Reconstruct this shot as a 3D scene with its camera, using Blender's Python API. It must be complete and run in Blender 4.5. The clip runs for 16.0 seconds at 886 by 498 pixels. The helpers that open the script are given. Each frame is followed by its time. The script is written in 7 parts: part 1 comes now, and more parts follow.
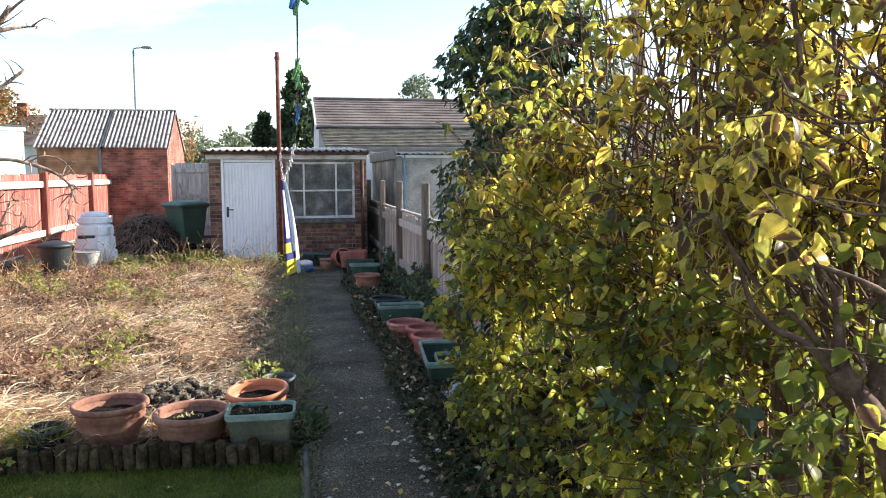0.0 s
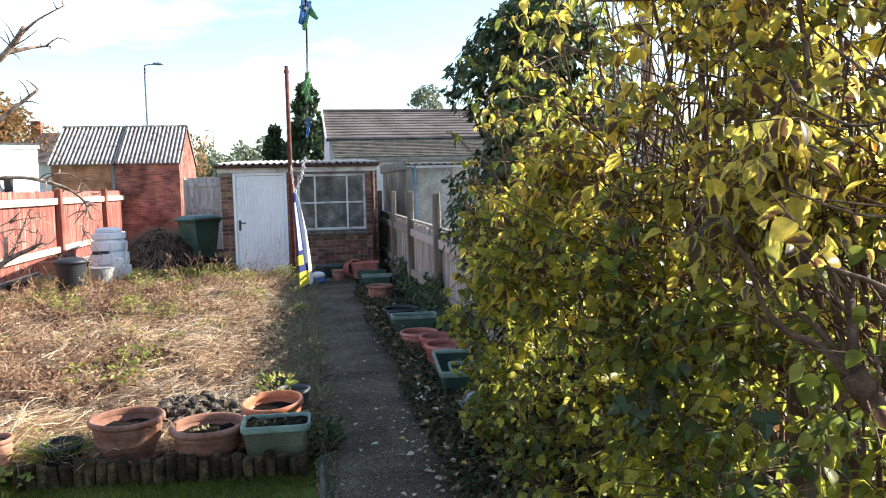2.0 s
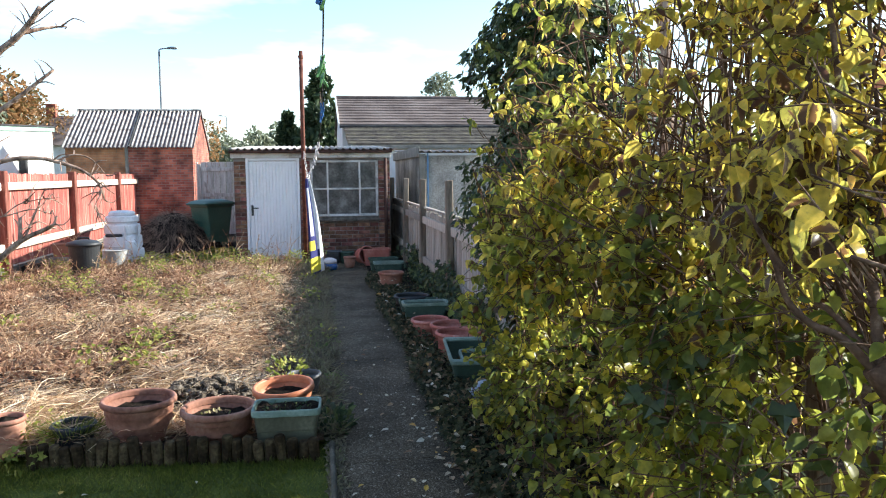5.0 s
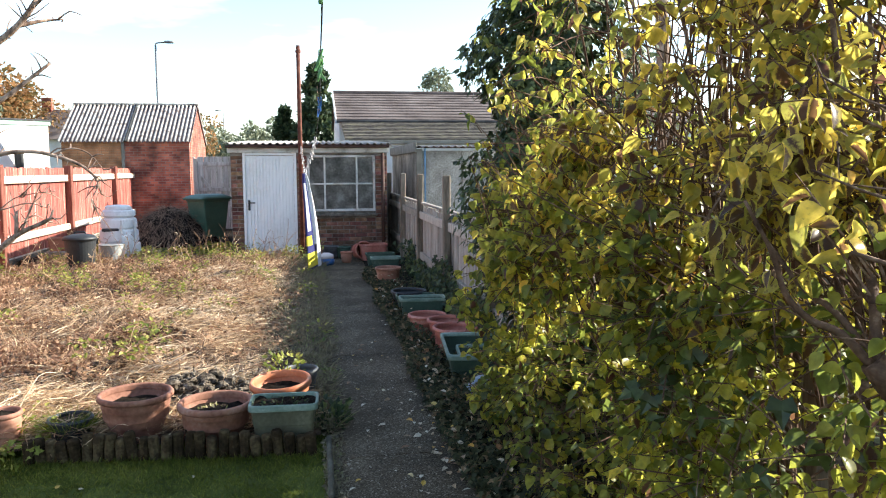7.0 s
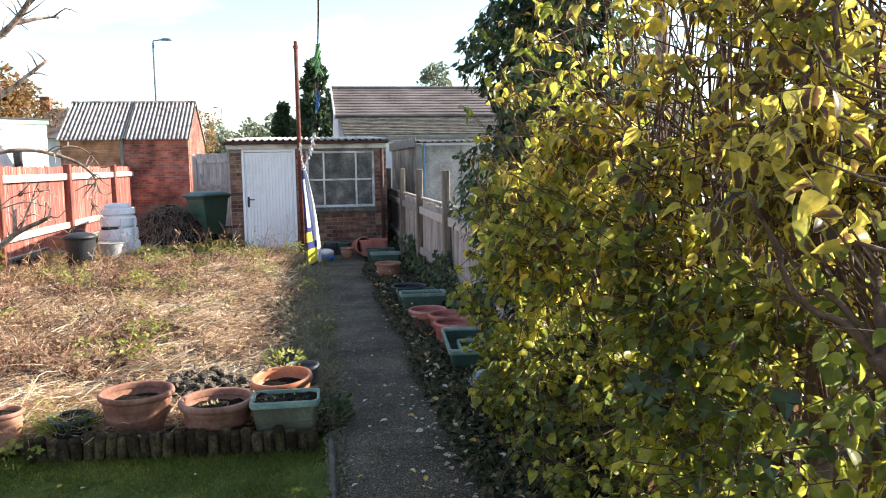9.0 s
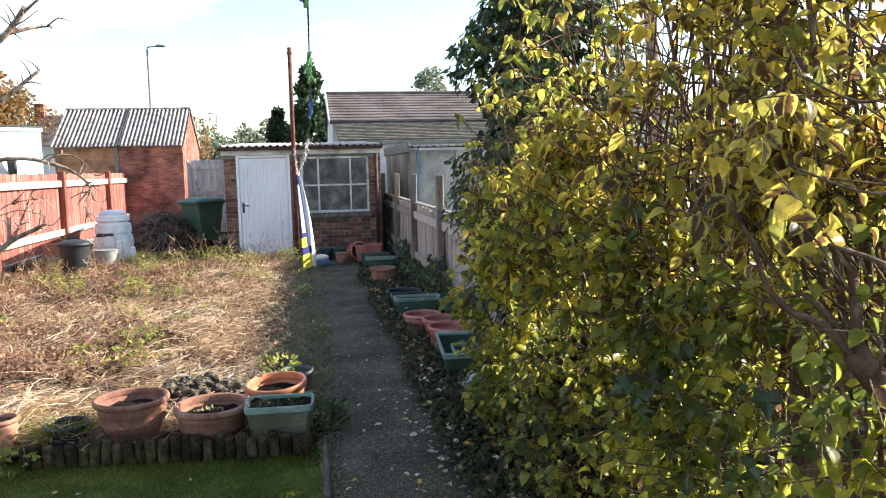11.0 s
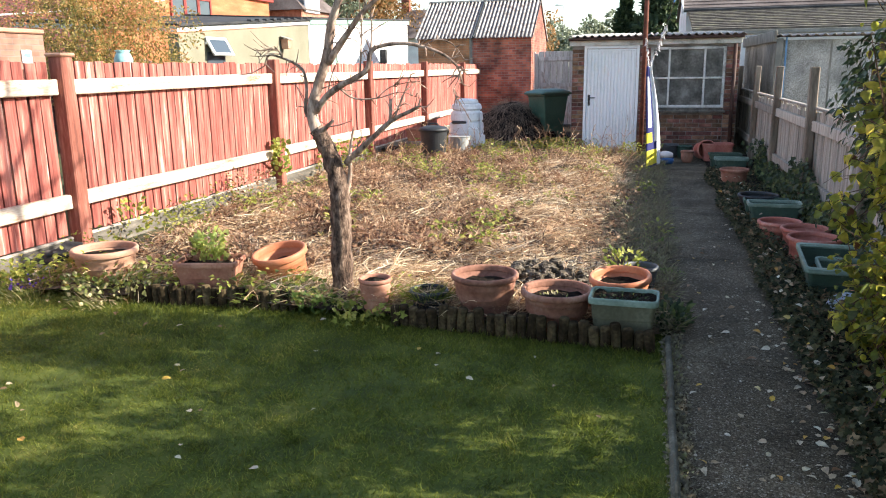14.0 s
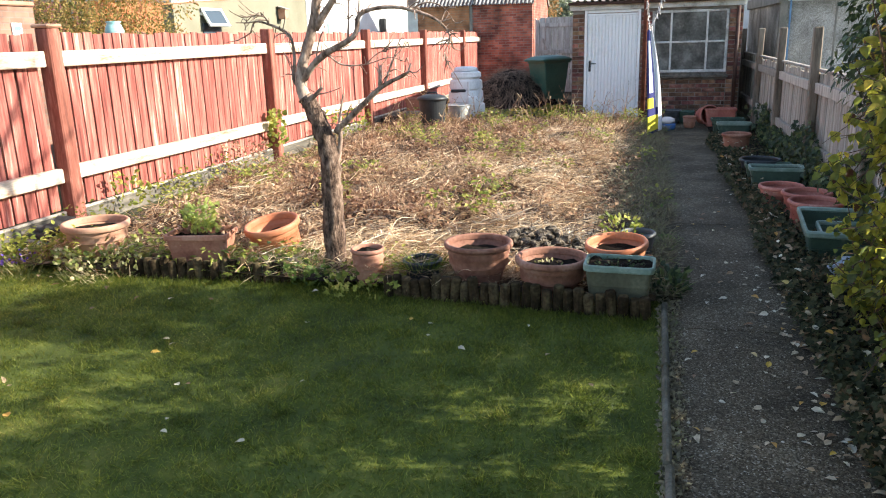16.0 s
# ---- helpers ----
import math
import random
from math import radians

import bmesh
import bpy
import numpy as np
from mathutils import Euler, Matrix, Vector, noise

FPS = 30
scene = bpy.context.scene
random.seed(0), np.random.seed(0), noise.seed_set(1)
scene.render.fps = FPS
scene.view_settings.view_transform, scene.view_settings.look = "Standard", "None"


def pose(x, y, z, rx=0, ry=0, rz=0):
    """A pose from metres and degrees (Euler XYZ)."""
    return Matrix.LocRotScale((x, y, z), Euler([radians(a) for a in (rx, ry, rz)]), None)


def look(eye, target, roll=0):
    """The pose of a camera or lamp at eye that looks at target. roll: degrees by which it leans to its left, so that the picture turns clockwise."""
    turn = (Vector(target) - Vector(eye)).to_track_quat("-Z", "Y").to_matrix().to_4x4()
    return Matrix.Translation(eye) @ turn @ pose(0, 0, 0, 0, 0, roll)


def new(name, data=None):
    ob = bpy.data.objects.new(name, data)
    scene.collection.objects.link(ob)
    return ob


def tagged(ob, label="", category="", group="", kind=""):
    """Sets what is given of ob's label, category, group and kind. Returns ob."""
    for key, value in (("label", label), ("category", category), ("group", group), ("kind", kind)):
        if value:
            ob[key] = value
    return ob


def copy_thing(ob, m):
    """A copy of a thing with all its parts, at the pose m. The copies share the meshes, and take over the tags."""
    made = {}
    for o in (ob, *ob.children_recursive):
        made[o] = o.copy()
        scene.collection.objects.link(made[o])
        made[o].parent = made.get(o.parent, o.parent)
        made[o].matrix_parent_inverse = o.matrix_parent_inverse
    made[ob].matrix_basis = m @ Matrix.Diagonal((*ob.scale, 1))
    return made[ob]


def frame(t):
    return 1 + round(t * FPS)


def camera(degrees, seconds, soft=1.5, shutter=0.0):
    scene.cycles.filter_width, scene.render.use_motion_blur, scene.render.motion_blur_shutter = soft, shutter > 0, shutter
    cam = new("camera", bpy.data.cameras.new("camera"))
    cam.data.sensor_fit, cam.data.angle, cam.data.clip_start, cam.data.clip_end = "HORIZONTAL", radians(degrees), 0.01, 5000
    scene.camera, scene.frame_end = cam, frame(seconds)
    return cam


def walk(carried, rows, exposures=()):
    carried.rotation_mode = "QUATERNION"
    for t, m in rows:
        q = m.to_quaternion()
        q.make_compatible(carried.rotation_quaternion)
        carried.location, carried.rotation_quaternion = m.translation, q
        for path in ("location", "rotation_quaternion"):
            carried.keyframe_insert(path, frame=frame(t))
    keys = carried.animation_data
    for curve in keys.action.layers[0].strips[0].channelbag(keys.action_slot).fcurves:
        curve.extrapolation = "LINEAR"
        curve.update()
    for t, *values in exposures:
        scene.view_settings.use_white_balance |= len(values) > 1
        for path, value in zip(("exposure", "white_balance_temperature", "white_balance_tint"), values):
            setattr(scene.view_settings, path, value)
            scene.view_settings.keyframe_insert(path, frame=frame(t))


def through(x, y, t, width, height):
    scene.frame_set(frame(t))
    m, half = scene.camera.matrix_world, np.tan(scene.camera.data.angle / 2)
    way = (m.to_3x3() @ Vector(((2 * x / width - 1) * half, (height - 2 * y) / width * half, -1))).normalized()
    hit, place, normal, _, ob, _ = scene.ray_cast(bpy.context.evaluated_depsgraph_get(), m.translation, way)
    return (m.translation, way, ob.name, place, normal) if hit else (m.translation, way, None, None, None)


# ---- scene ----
cam = camera(59.8, 16.0, soft=1.1)
PATH = [
    (0, (0.112, 0.055, 1.709), (0.487, 2.01, 1.517), -0.2),
    (0.5, (0.109, 0.05, 1.71), (0.43, 2.016, 1.535), -1.1),
    (1, (0.117, 0.036, 1.711), (0.476, 1.996, 1.542), -1.6),
    (1.5, (0.116, 0.043, 1.716), (0.508, 1.997, 1.547), -1.2),
    (2, (0.109, 0.04, 1.71), (0.455, 2.003, 1.543), -1.3),
    (2.5, (0.104, 0.045, 1.704), (0.411, 2.014, 1.531), -0.8),
    (3, (0.096, 0.05, 1.703), (0.395, 2.019, 1.519), -0.9),
    (3.5, (0.1, 0.056, 1.704), (0.39, 2.026, 1.516), -1.3),
    (4, (0.098, 0.054, 1.704), (0.396, 2.023, 1.519), -1.2),
    (4.5, (0.101, 0.063, 1.7), (0.411, 2.03, 1.51), -0.7),
    (7, (0.095, 0.071, 1.696), (0.42, 2.033, 1.488), -0.3),
    (7.5, (0.095, 0.074, 1.692), (0.415, 2.037, 1.481), -0.4),
    (8, (0.095, 0.078, 1.693), (0.411, 2.041, 1.48), -0.6),
    (8.5, (0.097, 0.087, 1.689), (0.417, 2.049, 1.471), -0.6),
    (9, (0.099, 0.086, 1.692), (0.423, 2.047, 1.471), -0.9),
    (11.5, (0.116, 0.041, 1.699), (0.451, 2.002, 1.49), -1.3),
    (12, (0.115, 0.051, 1.695), (0.448, 2.012, 1.479), -1.0),
    (12.5, (0.066, 0.048, 1.695), (0.273, 2.021, 1.443), -1.0),
    (12.6, (0.028, 0.073, 1.71), (0.105, 2.051, 1.421), -0.5),
    (13, (-0.009, 0.113, 1.66), (-0.302, 2.054, 1.276), -0.6),
    (13.5, (-0.019, 0.131, 1.655), (-0.479, 2.028, 1.221), -0.7),
    (14, (-0.022, 0.14, 1.652), (-0.524, 2.021, 1.194), -0.8),
    (14.5, (-0.025, 0.155, 1.648), (-0.505, 2.037, 1.172), -0.8),
    (15, (-0.03, 0.161, 1.648), (-0.52, 2.041, 1.171), -0.7),
    (15.5, (-0.022, 0.173, 1.644), (-0.525, 2.046, 1.157), -1.2),
    (16, (0.036, 0.232, 1.615), (-0.476, 2.092, 1.085), -1.7),
]
walk(cam, [(t, look(eye, target, roll)) for t, eye, target, roll in PATH],
     [(0, 1.46, 6450, 8), (2, 1.43, 6350, 7), (3, 1.34, 6150, 7), (4.5, 1.34, 6150, 7), (7, 1.50, 6500, 7), (9, 1.51, 6550, 8),
      (11.5, 1.51, 6550, 8), (12.3, 1.62, 6600, 9), (12.7, 1.62, 6600, 9), (13.2, 1.47, 6650, 9), (16, 1.47, 6600, 7)])

# ---- world, sun ----
SUN_EL, SUN_AZ = radians(27.2), radians(8)      # SUN_AZ: from +x towards +y
to_sun = Vector((math.cos(SUN_EL) * math.cos(SUN_AZ), math.cos(SUN_EL) * math.sin(SUN_AZ), math.sin(SUN_EL)))

world = bpy.data.worlds.new("sky")
scene.world = world
world.use_nodes = True
wn, wl = world.node_tree.nodes, world.node_tree.links
wn.clear()
sky = wn.new("ShaderNodeTexSky")
sky.sky_type, sky.sun_disc = "NISHITA", False
sky.sun_elevation, sky.sun_rotation = SUN_EL, math.pi / 2 - SUN_AZ
sky.air_density, sky.dust_density, sky.ozone_density = 1.0, 0.6, 1.5
coord = wn.new("ShaderNodeTexCoord")
stretch = wn.new("ShaderNodeMapping")
stretch.inputs["Scale"].default_value = (1.3, 1.6, 5.0)
cl = wn.new("ShaderNodeTexNoise")
cl.inputs["Scale"].default_value, cl.inputs["Detail"].default_value, cl.inputs["Roughness"].default_value = 2.2, 6.0, 0.55
ramp = wn.new("ShaderNodeValToRGB")
ramp.color_ramp.elements[0].position, ramp.color_ramp.elements[1].position = 0.53, 0.88
tint = wn.new("ShaderNodeMixRGB")
tint.inputs[2].default_value = (7.4, 7.6, 7.8, 1)
sky_bg = wn.new("ShaderNodeBackground")
sky_bg.inputs["Strength"].default_value = 0.13
wout = wn.new("ShaderNodeOutputWorld")
wl.new(coord.outputs["Generated"], stretch.inputs["Vector"])
wl.new(stretch.outputs["Vector"], cl.inputs["Vector"])
wl.new(cl.outputs["Fac"], ramp.inputs["Fac"])
wl.new(ramp.outputs["Color"], tint.inputs[0])
wl.new(sky.outputs["Color"], tint.inputs[1])
wl.new(tint.outputs["Color"], sky_bg.inputs["Color"])
wl.new(sky_bg.outputs["Background"], wout.inputs["Surface"])

sun = new("sun", bpy.data.lights.new("sun", "SUN"))
sun.data.energy, sun.data.angle, sun.data.color = 5.0, radians(0.5), (1.0, 0.945, 0.84)
sun.matrix_world = look((20, 8, 15), (20 - to_sun.x, 8 - to_sun.y, 15 - to_sun.z))


# ---- materials ----
def nodes_of(name):
    m = bpy.data.materials.new(name)
    m.use_nodes = True
    nt = m.node_tree
    return m, nt.nodes, nt.links, nt.nodes["Principled BSDF"]


def surface(name, cols, scale=3.0, fine=40.0, rough=0.8, bump=0.3, depth=0.01, stretched=(1, 1, 1), metal=0.0, rand="", amount=0.3, spec=0.3, detail=6.0, hue=0.0):
    """A matt procedural surface: cols along a ramp driven by coarse and fine noise in world metres, with relief."""
    m, n, l, b = nodes_of(name)
    geo = n.new("ShaderNodeNewGeometry")
    mp = n.new("ShaderNodeMapping")
    mp.inputs["Scale"].default_value = stretched
    if rand == "object":
        shift = n.new("ShaderNodeVectorMath")
        shift.operation = "MULTIPLY_ADD"
        shift.inputs[1].default_value = (37, 53, 29)
        l.new(n.new("ShaderNodeObjectInfo").outputs["Random"], shift.inputs[0])
        l.new(geo.outputs["Position"], shift.inputs[2])
        l.new(shift.outputs[0], mp.inputs["Vector"])
    else:
        l.new(geo.outputs["Position"], mp.inputs["Vector"])
    a, c = n.new("ShaderNodeTexNoise"), n.new("ShaderNodeTexNoise")
    a.inputs["Scale"].default_value, a.inputs["Detail"].default_value = scale, detail
    c.inputs["Scale"].default_value, c.inputs["Detail"].default_value = fine, 4.0
    l.new(mp.outputs["Vector"], a.inputs["Vector"])
    l.new(mp.outputs["Vector"], c.inputs["Vector"])
    mix = n.new("ShaderNodeMath")
    mix.operation = "ADD"
    half = n.new("ShaderNodeMath")
    half.operation, half.inputs[1].default_value = "MULTIPLY_ADD", 0.45
    half.inputs[2].default_value = -0.225
    l.new(c.outputs["Fac"], half.inputs[0])
    l.new(a.outputs["Fac"], mix.inputs[0])
    l.new(half.outputs[0], mix.inputs[1])
    r = n.new("ShaderNodeValToRGB")
    while len(r.color_ramp.elements) < len(cols):
        r.color_ramp.elements.new(0.5)
    for e, (p, col) in zip(r.color_ramp.elements, cols):
        e.position, e.color = p, (*col, 1)
    l.new(mix.outputs[0], r.inputs["Fac"])
    out = r.outputs["Color"]
    if rand:
        src = n.new("ShaderNodeObjectInfo").outputs["Random"] if rand == "object" else geo.outputs["Random Per Island"]
        hs = n.new("ShaderNodeHueSaturation")
        mr = n.new("ShaderNodeMapRange")
        mr.inputs["To Min"].default_value, mr.inputs["To Max"].default_value = 1 - amount, 1 + amount
        l.new(src, mr.inputs["Value"])
        l.new(mr.outputs[0], hs.inputs["Value"])
        if hue:
            wn2 = n.new("ShaderNodeTexWhiteNoise")
            wn2.noise_dimensions = "1D"
            l.new(src, wn2.inputs["W"])
            m2 = n.new("ShaderNodeMapRange")
            m2.inputs["To Min"].default_value, m2.inputs["To Max"].default_value = 0.5 - hue, 0.5 + hue
            l.new(wn2.outputs["Value"], m2.inputs["Value"])
            l.new(m2.outputs[0], hs.inputs["Hue"])
        l.new(out, hs.inputs["Color"])
        out = hs.outputs["Color"]
    l.new(out, b.inputs["Base Color"])
    b.inputs["Roughness"].default_value, b.inputs["Metallic"].default_value = rough, metal
    b.inputs["Specular IOR Level"].default_value = spec
    if bump:
        bp = n.new("ShaderNodeBump")
        bp.inputs["Strength"].default_value, bp.inputs["Distance"].default_value = bump, depth
        l.new(mix.outputs[0], bp.inputs["Height"])
        l.new(bp.outputs["Normal"], b.inputs["Normal"])
    return m


def leafy(name, cols, through=0.45, rough=0.45, blotch=0.0, spec=0.35, glow=2.0, region=0.0, spread=1.6):
    """Thin leaves: each takes its own colour from the ramp, lets light through, and may carry brown blotches."""
    m, n, l, b = nodes_of(name)
    geo = n.new("ShaderNodeNewGeometry")
    r = n.new("ShaderNodeValToRGB")
    while len(r.color_ramp.elements) < len(cols):
        r.color_ramp.elements.new(0.5)
    for e, (p, col) in zip(r.color_ramp.elements, cols):
        e.position, e.color = p, (*col, 1)
    if region:               # neighbouring leaves turn colour together
        rg, rm, rx = n.new("ShaderNodeTexNoise"), n.new("ShaderNodeMapRange"), n.new("ShaderNodeMixRGB")
        rg.inputs["Scale"].default_value, rg.inputs["Detail"].default_value = spread, 3.0
        l.new(geo.outputs["Position"], rg.inputs["Vector"])
        rm.inputs["From Min"].default_value, rm.inputs["From Max"].default_value = 0.34, 0.66
        l.new(rg.outputs["Fac"], rm.inputs["Value"])
        rx.inputs[0].default_value = region
        l.new(geo.outputs["Random Per Island"], rx.inputs[1])
        l.new(rm.outputs[0], rx.inputs[2])
        l.new(rx.outputs[0], r.inputs["Fac"])
    else:
        l.new(geo.outputs["Random Per Island"], r.inputs["Fac"])
    out = r.outputs["Color"]
    ns = n.new("ShaderNodeTexNoise")
    ns.inputs["Scale"].default_value, ns.inputs["Detail"].default_value = 45.0, 3.0
    l.new(geo.outputs["Position"], ns.inputs["Vector"])
    hs = n.new("ShaderNodeHueSaturation")
    mr = n.new("ShaderNodeMapRange")
    mr.inputs["From Min"].default_value, mr.inputs["From Max"].default_value = 0.3, 0.7
    mr.inputs["To Min"].default_value, mr.inputs["To Max"].default_value = 0.75, 1.25
    l.new(ns.outputs["Fac"], mr.inputs["Value"])
    l.new(mr.outputs[0], hs.inputs["Value"])
    l.new(out, hs.inputs["Color"])
    out = hs.outputs["Color"]
    if blotch:
        wn2 = n.new("ShaderNodeTexWhiteNoise")
        wn2.noise_dimensions = "1D"
        l.new(geo.outputs["Random Per Island"], wn2.inputs["W"])
        rb = n.new("ShaderNodeAttribute")
        rb.attribute_name = "rib"
        gate = n.new("ShaderNodeMapRange")
        gate.inputs["From Min"].default_value, gate.inputs["From Max"].default_value = 1 - blotch, 1 - blotch * 0.4
        l.new(wn2.outputs["Value"], gate.inputs["Value"])
        ad = n.new("ShaderNodeMath")
        ad.operation = "MULTIPLY"
        l.new(gate.outputs[0], ad.inputs[0])
        l.new(rb.outputs["Fac"], ad.inputs[1])
        vein = n.new("ShaderNodeTexNoise")
        vein.inputs["Scale"].default_value, vein.inputs["Detail"].default_value, vein.inputs["Roughness"].default_value = 85.0, 5.0, 0.7
        l.new(geo.outputs["Position"], vein.inputs["Vector"])
        sm = n.new("ShaderNodeMath")
        sm.operation = "MULTIPLY_ADD"
        sm.inputs[1].default_value = 1.6
        l.new(vein.outputs["Fac"], sm.inputs[0])
        l.new(ad.outputs[0], sm.inputs[2])
        st = n.new("ShaderNodeMapRange")
        st.inputs["From Min"].default_value, st.inputs["From Max"].default_value = 1.12, 1.45
        st.inputs["To Max"].default_value = 0.92
        l.new(sm.outputs[0], st.inputs["Value"])
        mx = n.new("ShaderNodeMixRGB")
        mx.inputs[2].default_value = (0.055, 0.017, 0.018, 1)
        l.new(st.outputs[0], mx.inputs[0])
        l.new(out, mx.inputs[1])
        out = mx.outputs[0]
    l.new(out, b.inputs["Base Color"])
    b.inputs["Roughness"].default_value, b.inputs["Specular IOR Level"].default_value = rough, spec
    if through:
        tr = n.new("ShaderNodeBsdfTranslucent")
        bright = n.new("ShaderNodeHueSaturation")
        bright.inputs["Value"].default_value, bright.inputs["Saturation"].default_value = glow, 0.96
        l.new(out, bright.inputs["Color"])
        l.new(bright.outputs["Color"], tr.inputs["Color"])
        ms = n.new("ShaderNodeMixShader")
        ms.inputs[0].default_value = through
        l.new(b.outputs[0], ms.inputs[1])
        l.new(tr.outputs[0], ms.inputs[2])
        l.new(ms.outputs[0], n["Material Output"].inputs["Surface"])
    return m


SOIL = surface("soil", [(0.3, (0.006, 0.005, 0.004)), (0.5, (0.017, 0.013, 0.010)), (0.72, (0.05, 0.039, 0.030))], 14, 90, 0.95, 0.9, 0.02, spec=0.05)
GROUND = surface("rough_ground", [(0.3, (0.03, 0.035, 0.015)), (0.6, (0.07, 0.075, 0.03)), (0.8, (0.12, 0.10, 0.06))], 0.8, 30, 0.95, 0.5, 0.03)
TURF = surface("turf", [(0.3, (0.040, 0.056, 0.008)), (0.55, (0.086, 0.104, 0.014)), (0.8, (0.16, 0.155, 0.030))], 2.5, 60, 0.95, 0.4, 0.012)
LITTER = surface("straw_litter", [(0.32, (0.016, 0.010, 0.007)), (0.5, (0.075, 0.045, 0.028)), (0.7, (0.22, 0.15, 0.095))], 2.2, 70, 0.95, 0.9, 0.03)


def speckled(name, cols, cell=70.0, rough=0.92):
    """A surface of small stones set in a darker binder: a colour for each cell, stains over it, relief at the joints."""
    m, n, l, b = nodes_of(name)
    geo = n.new("ShaderNodeNewGeometry")
    vo = n.new("ShaderNodeTexVoronoi")
    vo.inputs["Scale"].default_value = cell
    l.new(geo.outputs["Position"], vo.inputs["Vector"])
    sp = n.new("ShaderNodeSeparateColor")
    l.new(vo.outputs["Color"], sp.inputs[0])
    r = n.new("ShaderNodeValToRGB")
    while len(r.color_ramp.elements) < len(cols):
        r.color_ramp.elements.new(0.5)
    for e, (p, col) in zip(r.color_ramp.elements, cols):
        e.position, e.color = p, (*col, 1)
    l.new(sp.outputs["Red"], r.inputs["Fac"])
    ns, n2 = n.new("ShaderNodeTexNoise"), n.new("ShaderNodeTexNoise")
    ns.inputs["Scale"].default_value, ns.inputs["Detail"].default_value = 1.8, 8.0
    n2.inputs["Scale"].default_value, n2.inputs["Detail"].default_value = 160.0, 2.0
    for q in (ns, n2):
        l.new(geo.outputs["Position"], q.inputs["Vector"])
    hs, mr = n.new("ShaderNodeHueSaturation"), n.new("ShaderNodeMapRange")
    mr.inputs["From Min"].default_value, mr.inputs["From Max"].default_value = 0.3, 0.7
    mr.inputs["To Min"].default_value, mr.inputs["To Max"].default_value = 0.45, 1.4
    l.new(ns.outputs["Fac"], mr.inputs["Value"])
    l.new(mr.outputs[0], hs.inputs["Value"])
    l.new(r.outputs["Color"], hs.inputs["Color"])
    l.new(hs.outputs["Color"], b.inputs["Base Color"])
    b.inputs["Roughness"].default_value, b.inputs["Specular IOR Level"].default_value = rough, 0.15
    ad = n.new("ShaderNodeMath")
    ad.operation = "SUBTRACT"
    l.new(n2.outputs["Fac"], ad.inputs[0])
    l.new(vo.outputs["Distance"], ad.inputs[1])
    bp = n.new("ShaderNodeBump")
    bp.inputs["Strength"].default_value, bp.inputs["Distance"].default_value = 0.7, 0.008
    l.new(ad.outputs[0], bp.inputs["Height"])
    l.new(bp.outputs["Normal"], b.inputs["Normal"])
    return m


PAVING = speckled("speckled_path", [(0.0, (0.052, 0.038, 0.025)), (0.45, (0.100, 0.077, 0.050)), (0.78, (0.150, 0.119, 0.081)), (0.94, (0.22, 0.18, 0.13)), (1.0, (0.38, 0.33, 0.26))], 150.0)
CONCRETE = surface("concrete", [(0.3, (0.16, 0.15, 0.13)), (0.6, (0.27, 0.25, 0.22)), (0.8, (0.36, 0.34, 0.31))], 4, 60, 0.9, 0.4, 0.006)
OLDWOOD = surface("grey_wood", [(0.3, (0.24, 0.205, 0.17)), (0.55, (0.43, 0.375, 0.315)), (0.8, (0.57, 0.52, 0.45))], 3, 26, 0.85, 0.4, 0.004, (5, 5, 0.5), rand="object", amount=0.22)
PALEGATE = surface("bleached_gate_wood", [(0.3, (0.26, 0.23, 0.21)), (0.55, (0.44, 0.41, 0.38)), (0.8, (0.58, 0.55, 0.52))], 3, 26, 0.85, 0.3, 0.004, (5, 5, 0.5), rand="object", amount=0.12)
REDPAINT = surface("worn_red_paint", [(0.28, (0.14, 0.034, 0.026)), (0.46, (0.30, 0.080, 0.062)), (0.62, (0.44, 0.155, 0.118)), (0.80, (0.70, 0.50, 0.42))], 1.3, 5, 0.7, 0.35, 0.004, (16, 16, 1.0), rand="object", amount=0.15)
PIPEBROWN = surface("brown_iron_pipe", [(0.3, (0.035, 0.018, 0.014)), (0.6, (0.075, 0.036, 0.027)), (0.8, (0.13, 0.07, 0.05))], 7, 60, 0.7, 0.3, 0.003)
KERBSTONE = surface("mossy_kerb", [(0.3, (0.036, 0.034, 0.022)), (0.55, (0.10, 0.09, 0.066)), (0.8, (0.22, 0.195, 0.155))], 5, 60, 0.92, 0.5, 0.006)
DULLTERRA = surface("dull_terracotta", [(0.3, (0.18, 0.076, 0.05)), (0.55, (0.29, 0.135, 0.09)), (0.8, (0.40, 0.235, 0.175))], 5, 40, 0.7, 0.15, 0.002)
REDPOST = surface("red_brown_post", [(0.3, (0.14, 0.045, 0.030)), (0.55, (0.27, 0.090, 0.062)), (0.8, (0.42, 0.20, 0.15))], 3, 20, 0.75, 0.35, 0.004, (5, 5, 0.6), rand="object", amount=0.1)
PALERAIL = surface("bleached_rail", [(0.28, (0.30, 0.15, 0.09)), (0.42, (0.54, 0.40, 0.30)), (0.65, (0.72, 0.63, 0.53))], 1.6, 22, 0.8, 0.3, 0.003, (5, 0.7, 5), rand="object", amount=0.08)
GRAVELBOARD = surface("dirty_grey_board", [(0.3, (0.06, 0.052, 0.042)), (0.6, (0.15, 0.13, 0.105)), (0.8, (0.25, 0.22, 0.18))], 3, 22, 0.9, 0.4, 0.005, (5, 0.7, 5))
GAPSHADE = surface("dark_gap_shade", [(0.3, (0.035, 0.014, 0.010)), (0.7, (0.075, 0.03, 0.022))], 3, 20, 0.9, 0.2, 0.003)
